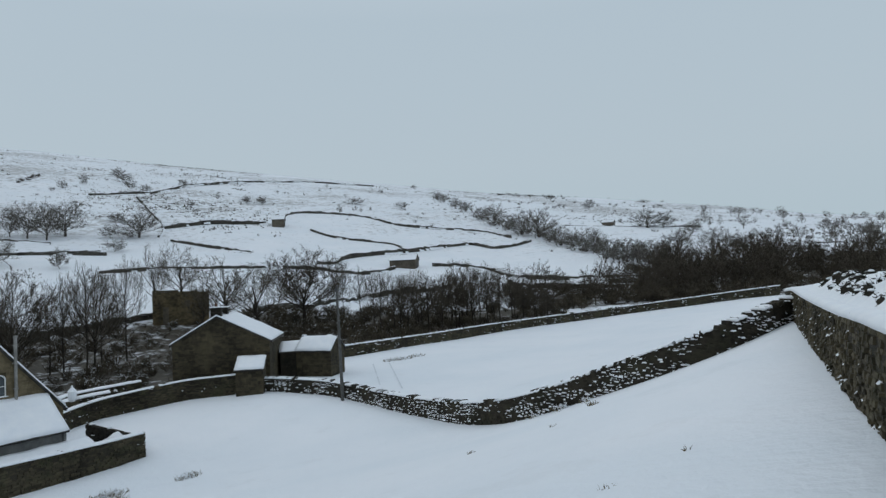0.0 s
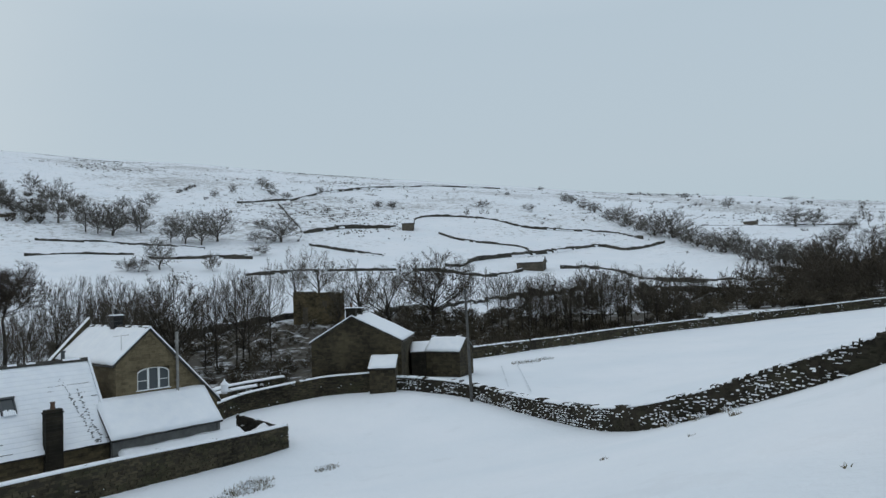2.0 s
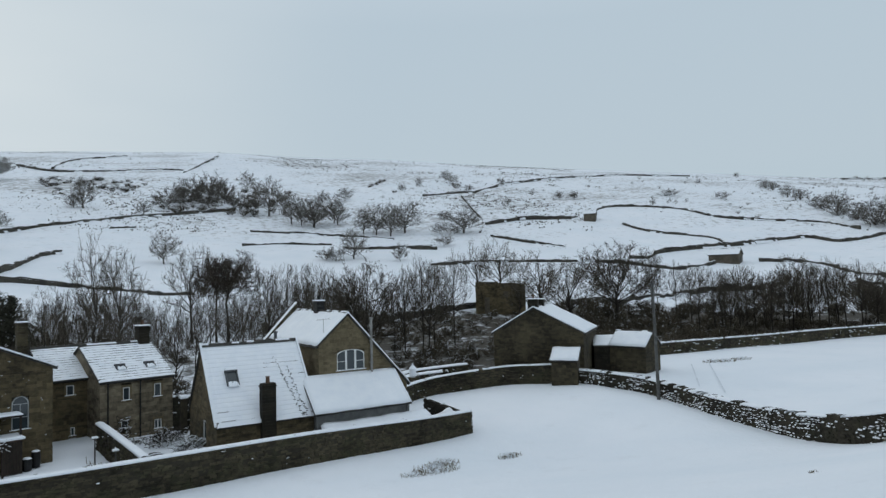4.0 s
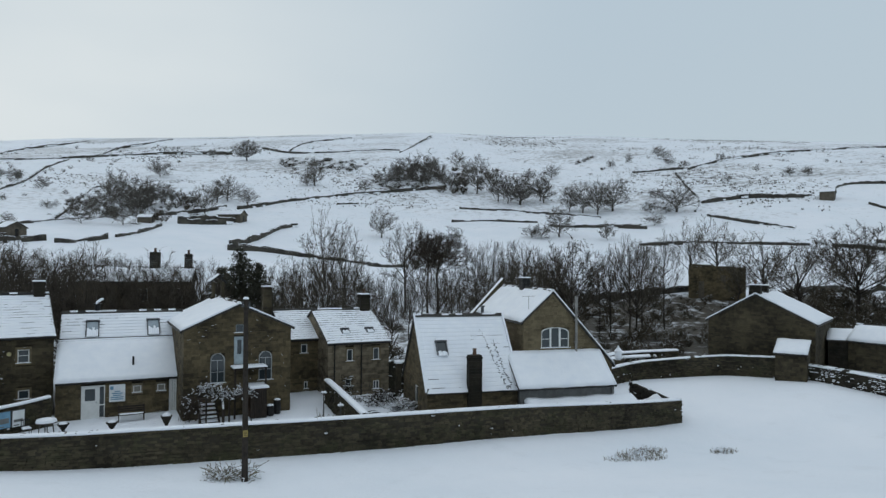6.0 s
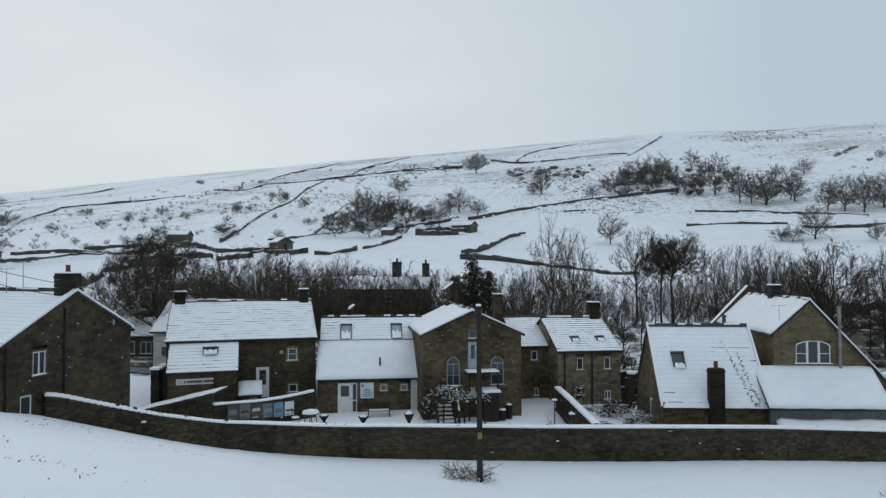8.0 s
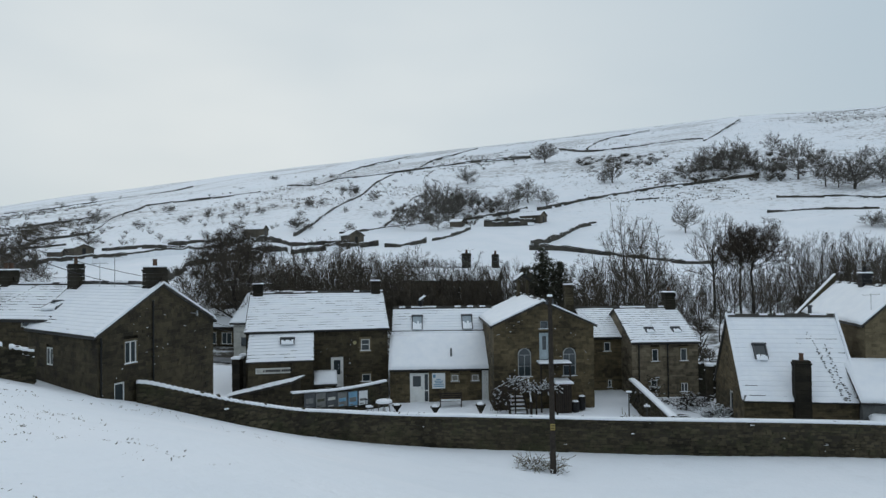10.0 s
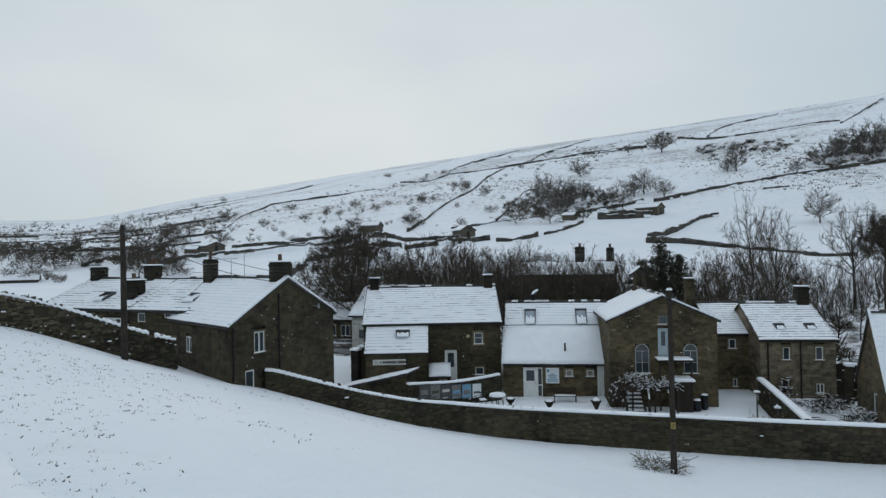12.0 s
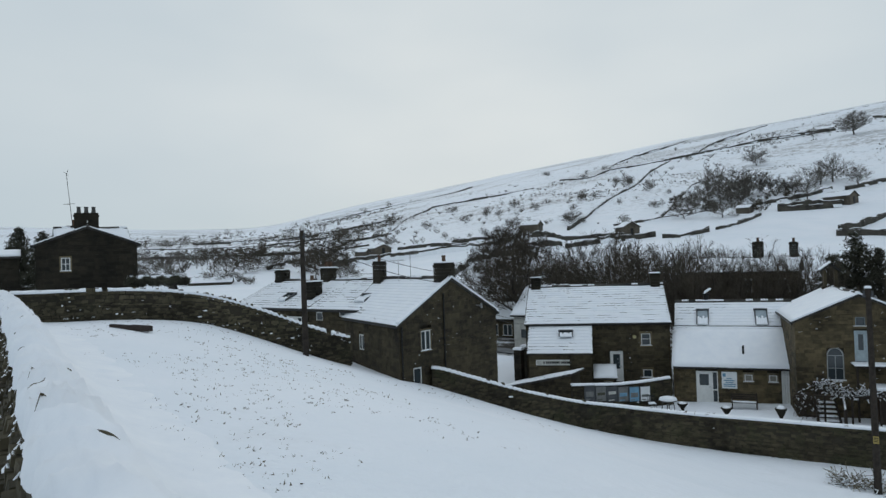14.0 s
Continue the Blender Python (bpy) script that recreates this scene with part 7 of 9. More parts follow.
px, py = polar(-43.7, 32.4)
cable((px, py, 11.4), (-18.2, 30.3, 8.75), .5)
cable((px, py, 11.3), (-31.0, 40.0, 9.2), .6)
cable((px, py, 11.45), (-20.6, 48.8, 8.6), 1.0)
cable((-17.9, 32.2, 7.4), (-21.0, 45.0, 5.6), .3, .012)
cable((-17.9, 32.2, 7.2), (-21.0, 45.0, 5.2), .3, .012)
br = Soup()
br.tube((-18.0, 32.0, 7.5), (-17.6, 32.0, 7.45), .03, .03, 6)
br.tube((-17.65, 32.0, 7.35), (-17.65, 32.0, 7.6), .06, .05, 8)
part("wire_bracket", moved(br, bpy.data.objects["corner_house"].matrix_basis.inverted()), M_METAL, bpy.data.objects["corner_house"], "white insulator on an iron bracket")


def aerial(parent, x, y, z0, z1, bars=5):
    s = Soup()
    s.tube((x, y, z0), (x, y, z1), .018, .014, 6)
    s.tube((x - .45, y, z1 - .08), (x + .45, y, z1 - .02), .01, .01, 4)
    for k in range(bars):
        u = x - .4 + .8 * k / (bars - 1)
        s.tube((u, y - .16, z1 - .05), (u, y + .16, z1 - .05), .006, .006, 4)
    part("aerial", s, M_METAL, parent, "thin television aerial")


s = Soup()
s.tube((1.9, .8, 12.6), (1.62, .8, 15.9), .022, .016, 6)
s.tube((1.5, .7, 15.95), (1.74, .9, 15.75), .012, .012, 4)
s.tube((1.62, .8, 15.8), (1.72, .8, 16.1), .012, .012, 4)
for k in range(3):
    s.tube((1.55 + k * .1, .6, 14.05), (1.55 + k * .1, 1.0, 14.05), .012, .012, 4)
s.tube((1.45, .8, 14.05), (2.0, .8, 14.1), .014, .014, 4)
part("aerial", s, M_GREYPOLE, upper_house, "leaning mast with small aerials")
aerial(tall, .55, .5, 6.3, 7.9)
aerial(corner_house, 4.3, 3.0, 8.9, 10.4)
aerial(corner_house, 4.3, 3.9, 8.9, 10.1)

# ---------- fittings of the houses ----------
s = Soup()
s.box(-19.8, 42.93, 2.62, -17.55, 42.99, 2.98)
SWING = pose(-19.75, 42.31, 0, 0, 0, 19.5) @ pose(20.3, -43, 0)
sign = lone("sign_board", s, M_WHITE, "long white sign board with dark lettering on the lean-to", "sign", SWING)
s = Soup()
s.box(-19.74, 42.922, 2.66, -17.61, 42.929, 2.94)
part("sign_face", s, M_CREAM, sign)
s = Soup()
u = -19.3
for k, w in enumerate((.09, 0, .13, .12, .14, .10, .12, .1, .12, .1, 0, .14, .12, .12, .1, .11, .13)):
    if w:
        s.box(u, 42.914, 2.73, u + w * .82, 42.921, 2.88)
    u += w or .08
part("lettering", s, M_BLACK, sign, "dark letters too small to read", kind="stuff")

s = Soup()
s.box(-7.9, 44.9, 1.2, -7.0, 44.97, 2.25)
board = lone("notice_board", s, M_SIGN, "white notice board with pale blue printing on the wall", "sign", pose(-10.9, 45.6, 0, 0, 0, 10) @ pose(10.8, -45, 0))
s = Soup()
s.box(-7.84, 44.885, 1.95, -7.66, 44.898, 2.16)
for k, (a, b) in enumerate(((.3, .6), (.15, .75), (.22, .68), (.1, .8), (.1, .8))):
    s.box(-7.9 + a, 44.885, 1.8 - k * .12, -7.9 + b, 44.898, 1.86 - k * .12)
part("printing", s, M_BLUE, board, "pale blue bars of print", kind="stuff")

# rooflights: frame, pane and the snow around them
def rooflight(parent, m, w, h, glass=M_GLASS, cover=.5):
    s, g = Soup(), Soup()
    t = .07
    s.box(0, 0, 0, w, t, .1, m)
    s.box(-.03, h - t, 0, w + .03, h + .03, .15, m)
    s.box(0, t, 0, t, h - t, .13, m)
    s.box(w - t, t, 0, w, h - t, .13, m)
    ob = part("rooflight", s, M_LEAD, parent, "dark metal rooflight")
    g.box(t, t, .02, w - t, h - t, .06, m)
    part("pane", g, glass, ob)
    if cover:
        c = Soup()
        n = 6
        for k in range(n):
            a, b = t + (w - 2 * t) * k / n, t + (w - 2 * t) * (k + 1) / n
            c.cap(a, -.1, .03, b + .004, h * cover * (1 + .25 * math.sin(k * 2.3 + w * 9)), .15, .03, m)
        part("pane_snow", c, M_SNOW, ob, "snow slid down over the lower pane")
        c = Soup()
        c.cap(.02, h + .02, .05, w - .05, h + .2, .17, .04, m)
        part("head_snow", c, M_SNOW, ob, "snow banked above the frame")
    return ob


def on_slope(parent_m, w, eave, ridge, rx, along, up, lift=.13):
    """A frame on the field-side slope of a house laid by facing()."""
    span_, rise = w - rx, ridge - eave
    run = math.hypot(span_, rise)
    c, sn = span_ / run, rise / run
    m = Matrix((Vector((0, 1, 0)), Vector((-c, 0, sn)), Vector((sn, 0, c)))).transposed().to_4x4()
    m.translation = Vector((w - c * up, along, eave + sn * up)) + Vector((sn, 0, c)) * lift
    return m


def on_far_slope(eave, ridge, rx, along, up, lift=.13):
    """A frame on the slope at X = 0 of a house."""
    run = math.hypot(rx, ridge - eave)
    c, sn = rx / run, (ridge - eave) / run
    m = Matrix((Vector((0, -1, 0)), Vector((c, 0, sn)), Vector((-sn, 0, c)))).transposed().to_4x4()
    m.translation = Vector((c * up, along, eave + sn * up)) + Vector((-sn, 0, c)) * lift
    return m


rooflight(lane_cottage, on_far_slope(7.4, 8.85, 3.5, 3.6, .7), .8, .9, M_GLASS, .3)
rooflight(row_cottage, on_far_slope(7.4, 8.85, 3.5, 1.2, .75), .9, .8, M_SKYGLASS, .5)
for along in (1.45, 5.15):
    rooflight(low_range, on_slope(None, 10, 2.6, 6.3, 5, along, 3.8), .8, 1.45, M_SKYGLASS, .42)
rooflight(barn, on_slope(None, 6.2, 2.42, 6.5, 3.1, .95, 2.3), .7, .95, M_GLASS, .22)
rooflight(cottage, on_slope(None, 8, 4.25, 6.2, 4, 1.3, 1.0, .1), .62, .55)
rooflight(cottage, on_slope(None, 8, 4.25, 6.2, 4, 3.2, 1.0, .1), .62, .55)
rooflight(museum_lean, slope_matrix((2.05, .9, 4.42), (3.05, .9, 4.42), (2.05, 1.5, 4.9))[0] @ Matrix.Translation((0, 0, .02)), .95, .5)

s = Soup()
s.tube((9.3, 4.25, 2.9), (9.3, 4.25, 3.85), .07, .06, 8)
part("vent_pipe", s, M_BLACK, low_range, "short black vent pipe")
s = Soup()
s.tube((4.9, 2.1, 6.2), (4.9, 2.1, 6.95), .2, .16, 8)
s.box(4.65, 1.85, 6.9, 5.15, 2.35, 6.98)
cowl = part("chimney_cowl", s, M_BLACK, low_range, "short black chimney with a tilted cowl")
s = Soup()
s.cap(-.3, -.28, 0, .3, .28, .16, .1, Matrix.Translation((4.9, 2.25, 7.12)) @ pose(0, 0, 0, 35, 0, 0))
part("cap_snow", s, M_SNOW, cowl, "wedge of snow")
s = Soup()
s.box(7.12, .0, 4.80, 7.17, 7.5, 4.90)
part("roof_step", s, M_SLATE, low_range, "slate edge where the upper roof overlaps")
part("lower_roof_snow", moved(snow_sheet(7.7, 3.45, 66, .1), on_slope(None, 10, 2.6, 6.3, 5, -.1, -.2, .1)), M_SNOW, low_range, "smooth deep snow on the lower half of the roof", smooth=True)

# the flue and lead pipe of the barn, the tall flue on the gable
s = Soup()
s.tube((2.9, 4.55, 6.0), (2.9, 4.55, 7.1), .12, .1, 9)
s.tube((2.9, 4.55, 7.1), (2.9, 4.55, 7.2), .15, .15, 9)
s.tube((3.5, 4.6, 5.6), (3.0, 4.55, 6.3), .3, .14, 9)
part("stove_flue", s, M_LEAD, barn, "grey stove flue with lead flashing")
s = Soup()
s.tube((3.62, -.14, 4.1), (3.62, -.14, 7.75), .085, .085, 9)
s.tube((3.62, -.14, 7.75), (3.62, -.14, 7.85), .12, .12, 9)
for z in (4.9, 6.3, 7.3):
    s.box(3.5, -.2, z, 3.74, .0, z + .05)
part("flue_pipe", s, plain("pale_flue", (.24, .235, .22), .6, vary=.2), tall, "tall pale flue pipe up the gable")
s = Soup()
s.piece([(-.45, 8.78, 5.6), (2.0, 8.78, 8.2), (2.0, 9.12, 8.2), (-.45, 9.12, 5.6), (-.45, 8.78, 5.9), (2.0, 8.78, 8.5), (2.0, 9.12, 8.5), (-.45, 9.12, 5.9)], BOX_FACES)
cop = part("coping", s, M_HOUSE, tall, "raised stone coping of the far gable")
for k in range(14):
    xa, za, xb, zb = -.45 + 2.45 * k / 14, 5.75 + 2.6 * k / 14, -.45 + 2.45 * (k + 1) / 14, 5.75 + 2.6 * (k + 1) / 14
    s = Soup()
    s.piece([(xa, 8.75, za), (xb - .01, 8.75, zb), (xb - .01, 9.15, zb), (xa, 9.15, za), (xa, 8.75, za + .42), (xb - .01, 8.75, zb + .42), (xb - .01, 9.15, zb + .42), (xa, 9.15, za + .42)], BOX_FACES)
    part("stone", s, M_HOUSE, cop)
s = Soup()
s.piece([(-.5, 8.78, 6.13), (2.0, 8.78, 8.78), (2.0, 9.18, 8.78), (-.5, 9.18, 6.13), (-.5, 8.8, 6.19), (2.0, 8.8, 8.84), (2.0, 9.18, 8.84), (-.5, 9.18, 6.19)], BOX_FACES)
part("coping_snow", s, M_SNOW, cop, "snow on the coping")
# white verges of the barn roof
s = Soup()
for y in (-.16, 5.76):
    s.piece([(6.34, y, 2.36), (6.34, y + .12, 2.36), (3.1, y + .12, 6.64), (3.1, y, 6.64), (6.34, y, 2.52), (6.34, y + .12, 2.52), (3.1, y + .12, 6.80), (3.1, y, 6.80)], BOX_FACES)
part("verge_snow", s, M_SNOW, barn, "ridge of snow along both verges", kind="stuff")
# thin snow on the gable verges of the chapel, farmhouse and corner house
for ob, w, rx, ev, rg in ((chapel, 6.5, 3.25, 5.75, 7.2), (farmhouse, 7.8, 3.6, 5.5, 7.6), (corner_house, 8.0, 4.0, 7.0, 8.95), (tall, 6.3, 2.0, 6.3, 8.1)):
    s = Soup()
    for x0, z0 in ((-.1, ev - .05), (w + .1, (3.4 if ob is tall else ev) - .05)):
        s.piece([(x0, -.14, z0 + .10), (x0, .1, z0 + .10), (rx, .1, rg + .12), (rx, -.14, rg + .12), (x0, -.14, z0 + .2), (x0, .1, z0 + .2), (rx, .1, rg + .22), (rx, -.14, rg + .22)], BOX_FACES)
    part("verge_snow", s, M_SNOW, ob, "thin line of snow along the verge")

# bellcote on the chapel
s = Soup()
for k in (-1, 1):
    s.box(3.25 + k * .32 - .09, 7.9, 7.0, 3.25 + k * .32 + .09, 8.4, 8.45)
s.box(2.75, 7.85, 6.9, 3.75, 8.45, 7.35)
bell = part("bellcote", s, M_HOUSE, chapel, "small open stone bellcote")
s = Soup()
for k in (-1, 1):
    s.piece([(3.25, 7.8, 8.82), (3.25 + k * .62, 7.8, 8.32), (3.25 + k * .62, 8.5, 8.32), (3.25, 8.5, 8.82), (3.25, 7.8, 8.94), (3.25 + k * .62, 7.8, 8.44), (3.25 + k * .62, 8.5, 8.44), (3.25, 8.5, 8.94)], BOX_FACES)
part("bellcote_roof", s, M_SLATE, bell, "little stone roof")
s = Soup()
s.piece([(3.27, 7.78, 8.95), (2.6, 7.78, 8.45), (2.6, 8.52, 8.45), (3.27, 8.52, 8.95), (3.27, 7.78, 9.05), (2.6, 7.78, 8.55), (2.6, 8.52, 8.55), (3.27, 8.52, 9.05)], BOX_FACES)
part("bellcote_snow", s, M_SNOW, bell, "snow on one side of the little roof")

# wind-blown snow caught on rough faces
def face_flecks(parent, face, length, z0, top, n, seed):
    rnd = random.Random(seed)
    s = Soup()
    for _ in range(n):
        u = rnd.uniform(.2, length - .2)
        z = rnd.uniform(z0, max(z0 + .1, top(u) - .3))
        if noise.noise((u * .5, z * .5, seed)) < -.05:
            continue
        a, h = rnd.choice((.018, .025, .03, .04, .07)) * rnd.uniform(.8, 1.2), rnd.uniform(.012, .03)
        s.piece([face @ Vector(p) for p in ((u - a, -.035, z), (u + a, -.035, z), (u + a * .6, .0, z + h), (u - a * .6, .0, z + h), (u - a, .02, z - .01), (u + a, .02, z - .01))], ((0, 1, 2, 3), (4, 5, 1, 0), (0, 3, 4), (1, 5, 2)))
    part("face_snow", s, M_SNOW, parent, "specks of wind-blown snow on the stone", kind="stuff")


FRONT = frame_of((0, 0, 0), (1, 0, 0), (0, 1, 0))
face_flecks(corner_house, FRONT, 8.0, 3.2, lambda u: 8.9 - abs(u - 4) * .48, 75, 401)
face_flecks(chapel, FRONT, 6.5, .8, lambda u: 7.1 - abs(u - 3.25) * .44, 60, 402)
face_flecks(museum, frame_of((8.4, 0, 0), (0, 1, 0), (-1, 0, 0)), 9.8, 1.0, lambda u: 5.1, 70, 403)
s = Soup()
s.tube((8.4, 7.45, 4.25), (8.52, 7.45, 4.25), .14, .12, 10)
part("alarm_box", s, plain("yellowed_plastic", (.42, .38, .2), .5), museum, "round yellowish alarm box")

# balcony, stair, porch of the chapel front
cm = pose(-3.55, 43.6, 0, 0, 0, 11.5)
s = Soup()
s.box(2.75, -1.1, 3.34, 4.75, -.02, 3.44)
for u in (2.8, 4.65):
    s.box(u, -1.05, .3, u + .1, -.95, 3.34)
balcony = lone("balcony", s, M_DARKWOOD, "small dark timber balcony on posts, snow on its deck", "balcony", cm)
s = Soup()
s.cap(2.72, -1.14, 3.44, 4.78, -.1, 3.53, .05)
part("deck_snow", s, M_SNOW, balcony, "snow on the deck")
s = Soup()
for u in (.7, 1.75):
    s.piece([(u, -2.45, .2), (u + .06, -2.45, .2), (u + .06, -.5, 1.25), (u, -.5, 1.25), (u, -2.45, .5), (u + .06, -2.45, .5), (u + .06, -.5, 1.55), (u, -.5, 1.55)], BOX_FACES)
stair = lone("timber_stair", s, M_DARKWOOD, "dark timber garden stair with snow on its treads", "stairs", cm)
for k in range(6):
    s = Soup()
    s.box(.75, -2.3 + k * .3, .3 + k * .19, 1.75, -1.98 + k * .3, .36 + k * .19)
    part("tread", s, M_DARKWOOD, stair)
for k in range(6):
    s = Soup()
    s.cap(.78, -2.28 + k * .3, .36 + k * .19, 1.72, -2.0 + k * .3, .43 + k * .19, .03)
    part("tread_snow", s, M_SNOW, stair, "snow on a tread")
s = Soup()
s.box(1.86, -2.55, .2, 2.0, -2.41, 1.35)
s.box(.56, -2.55, .2, .68, -2.43, 1.2)
s.tube((1.93, -2.48, 1.3), (2.1, -.6, 2.3), .04, .04, 6)
part("newel_post", s, M_DARKWOOD, stair, kind="stuff")
s = Soup()
s.tube((1.93, -2.48, 1.36), (2.1, -.6, 2.36), .05, .05, 6)
part("rail_snow", s, M_SNOW, stair, "snow along the handrail")

s = Soup()
s.box(3.75, -1.35, .3, 4.7, -.15, 2.2)
hut = lone("garden_cupboard", s, plain("brown_boards", (.07, .042, .026), .8, vary=.3), "brown boarded garden cupboard with snow on top", "shed", cm)
s = Soup()
s.cap(3.65, -1.5, 2.2, 4.8, -.1, 2.36, .06)
part("roof_snow", s, M_SNOW, hut, "snow on its roof")
for k in range(7):
    s = Soup()
    s.box(3.76 + k * .135, -1.4, .35, 3.76 + k * .135 + .12, -1.352, 2.1)
    part("board", s, M_DARKWOOD, hut)
for u, v, r, h in ((4.98, -1.1, .26, .62), (5.5, -.7, .24, .85)):
    s = Soup()
    s.tube((0, 0, 0), (0, 0, h * .5), r * .85, r, 12)
    s.tube((0, 0, h * .5), (0, 0, h), r, r * .88, 12)
    q = cm @ Vector((u, v, 0))
    tub = lone("water_butt", s, M_BLACK, "dark round tub beside the house with snow on its lid", "tub", pose(q.x, q.y, ground(q.x, q.y)), "tubs by the chapel")
    s = Soup()
    s.tube((0, 0, h), (0, 0, h + .07), r * .9, r * .6, 12)
    part("lid_snow", s, M_SNOW, tub, "snow on the lid")


# climber over the pergola, drooping willow-like shrub
def tangle(name, label, m, size, n, seed, mat, snow=.4, droop=.0, group=""):
    rnd = random.Random(seed)
    s, w = Soup(), Soup()
    for _ in range(n):
        p = Vector((rnd.uniform(-1, 1) * size[0], rnd.uniform(-1, 1) * size[1], rnd.uniform(0, 1) * size[2]))
        d = Vector((rnd.gauss(0, 1), rnd.gauss(0, 1), rnd.gauss(0, .7) - droop)).normalized()
        for k in range(4):
            q = p + d * rnd.uniform(.08, .2)
            s.tube(p, q, .016, .012, 3)
            if rnd.random() < snow and abs(d.z) < .75:
                u = Vector((0, 0, .03))
                w.tube(p + u * .8, q + u * .8, .022, .022, 4)
            d = (d + Vector((rnd.gauss(0, .35), rnd.gauss(0, .35), rnd.gauss(0, .3) - droop * .5))).normalized()
            p = q
    ob = lone(name, s, mat, label, "shrub", m, group, kind="stuff" if name == "climber" else "")
    if w.v:
        part("twig_snow", w, M_SNOW, ob, "snow lying along the twigs", kind="stuff")
    return ob


tangle("climber", "bare climber heaped with snow over the pergola", cm @ pose(2.55, -1.6, 1.88), (1.15, .45, .28), 190, 5, M_BARK, .42)
tangle("climber", "bare climber arching over the garden stair", cm @ pose(1.05, -1.5, 2.15), (.5, .3, .5), 90, 6, M_BARK, .4)
tangle("drooping_shrub", "russet drooping shrub against the white door", cm @ pose(.25, -1.3, .95), (.5, .35, 1.1), 260, 7, M_REDTWIG, .06, .6)
s = Soup()
for u in (1.0, 2.3, 3.6):
    s.box(u, -2.05, .2, u + .09, -1.96, 1.95)
s.box(.6, -2.08, 1.88, 3.8, -1.98, 1.97)
s.box(.6, -1.2, 1.88, 3.8, -1.1, 1.97)
lone("pergola", s, M_DARKWOOD, "dark timber pergola carrying a bare climber", "pergola", cm)

# ---------- garden things ----------
def snow_top(parent, x0, y0, z, x1, y1, h=.07):
    s = Soup()
    s.cap(x0, y0, z, x1, y1, z + h, .04)
    part("top_snow", s, M_SNOW, parent, "snow on top")


bz = ground(-6.5, 44)
bench = thing("garden_bench", "dark slatted garden bench with snow on its seat", "bench", pose(-6.6, 45.0, bz, 0, 0, 10))
s = Soup()
for k in range(4):
    s.box(-.75, -.45 + k * .11, .42, .75, -.36 + k * .11, .46)
part("seat", s, M_DARKWOOD, bench)
s = Soup()
for k in range(3):
    s.box(-.75, .02, .55 + k * .13, .75, .06, .64 + k * .13)
part("backrest", s, M_DARKWOOD, bench)
for x in (-.72, .66):
    s = Soup()
    s.box(x, -.45, -.02, x + .06, -.39, .62)
    s.box(x, .0, -.02, x + .06, .06, .95)
    s.box(x, -.45, .6, x + .06, .06, .65)
    part("leg_frame", s, M_DARKWOOD, bench)
snow_top(bench, -.72, -.44, .46, .72, -.1, .04)


def urn(x, y, h, label, mat):
    z = ground(x, y)
    ob = thing("garden_urn", label, "planter", pose(x, y, z), "garden urns")
    s = Soup()
    s.tube((0, 0, 0), (0, 0, .1), .22, .2, 12)
    s.tube((0, 0, .1), (0, 0, h * .4), .09, .1, 12)
    s.tube((0, 0, h * .4), (0, 0, h * .7), .14, .28, 12)
    s.tube((0, 0, h * .7), (0, 0, h * .78), .31, .31, 12)
    part("body", s, mat, ob)
    s = Soup()
    s.tube((0, 0, h * .78), (0, 0, h * .86), .24, .18, 10)
    s.tube((0, 0, h * .86), (0, 0, h * .92), .18, .06, 10)
    part("bowl_snow", s, M_SNOW, ob, "heap of snow in the bowl")


urn(-7.15, 42.0, .85, "dark stone urn heaped with snow", M_DARK_HOUSE)
urn(-4.25, 41.6, 1.15, "dark stone urn heaped with snow", M_DARK_HOUSE)
urn(-9.75, 42.6, .75, "dark stone urn beside the garden table", M_DARK_HOUSE)
z = ground(-10.6, 42.6)
table = thing("garden_table", "round garden table buried in snow", "table", pose(-10.6, 42.6, z))
s = Soup()
s.tube((0, 0, .68), (0, 0, .73), .55, .55, 16)
part("tabletop", s, M_GREYPOLE, table)
for k in range(4):
    a = k * math.pi / 2 + .4
    s = Soup()
    s.tube((math.cos(a) * .4, math.sin(a) * .4, 0), (math.cos(a) * .3, math.sin(a) * .3, .7), .03, .03, 6)
    part("leg", s, M_GREYPOLE, table)
s = Soup()
s.tube((0, 0, .73), (0, 0, .86), .55, .5, 16)
s.tube((0, 0, .86), (0, 0, .92), .5, .3, 16)
part("top_snow", s, M_SNOW, table, "thick snow on the top")


def chair(x, y, rz, label):
    ob = thing("garden_chair", label, "chair", pose(x, y, ground(x, y), 0, 0, rz), "garden chairs")
    s = Soup()
    s.box(-.22, -.22, .42, .22, .22, .45)
    part("seat", s, M_BLACK, ob)
    s = Soup()
    s.box(-.22, .185, .88, .22, .225, .93)
    back = part("backrest", s, M_BLACK, ob)
    for k in range(5):
        s = Soup()
        s.box(-.21 + k * .095, .19, .45, -.18 + k * .095, .22, .88)
        part("slat", s, M_BLACK, back)
    for u, v in ((-.2, -.2), (.2, -.2), (-.2, .2), (.2, .2)):
        s = Soup()
        s.tube((u, v, 0), (u, v, .43), .018, .018, 6)
        part("leg", s, M_BLACK, ob)
    snow_top(ob, -.2, -.2, .45, .2, .17, .1)


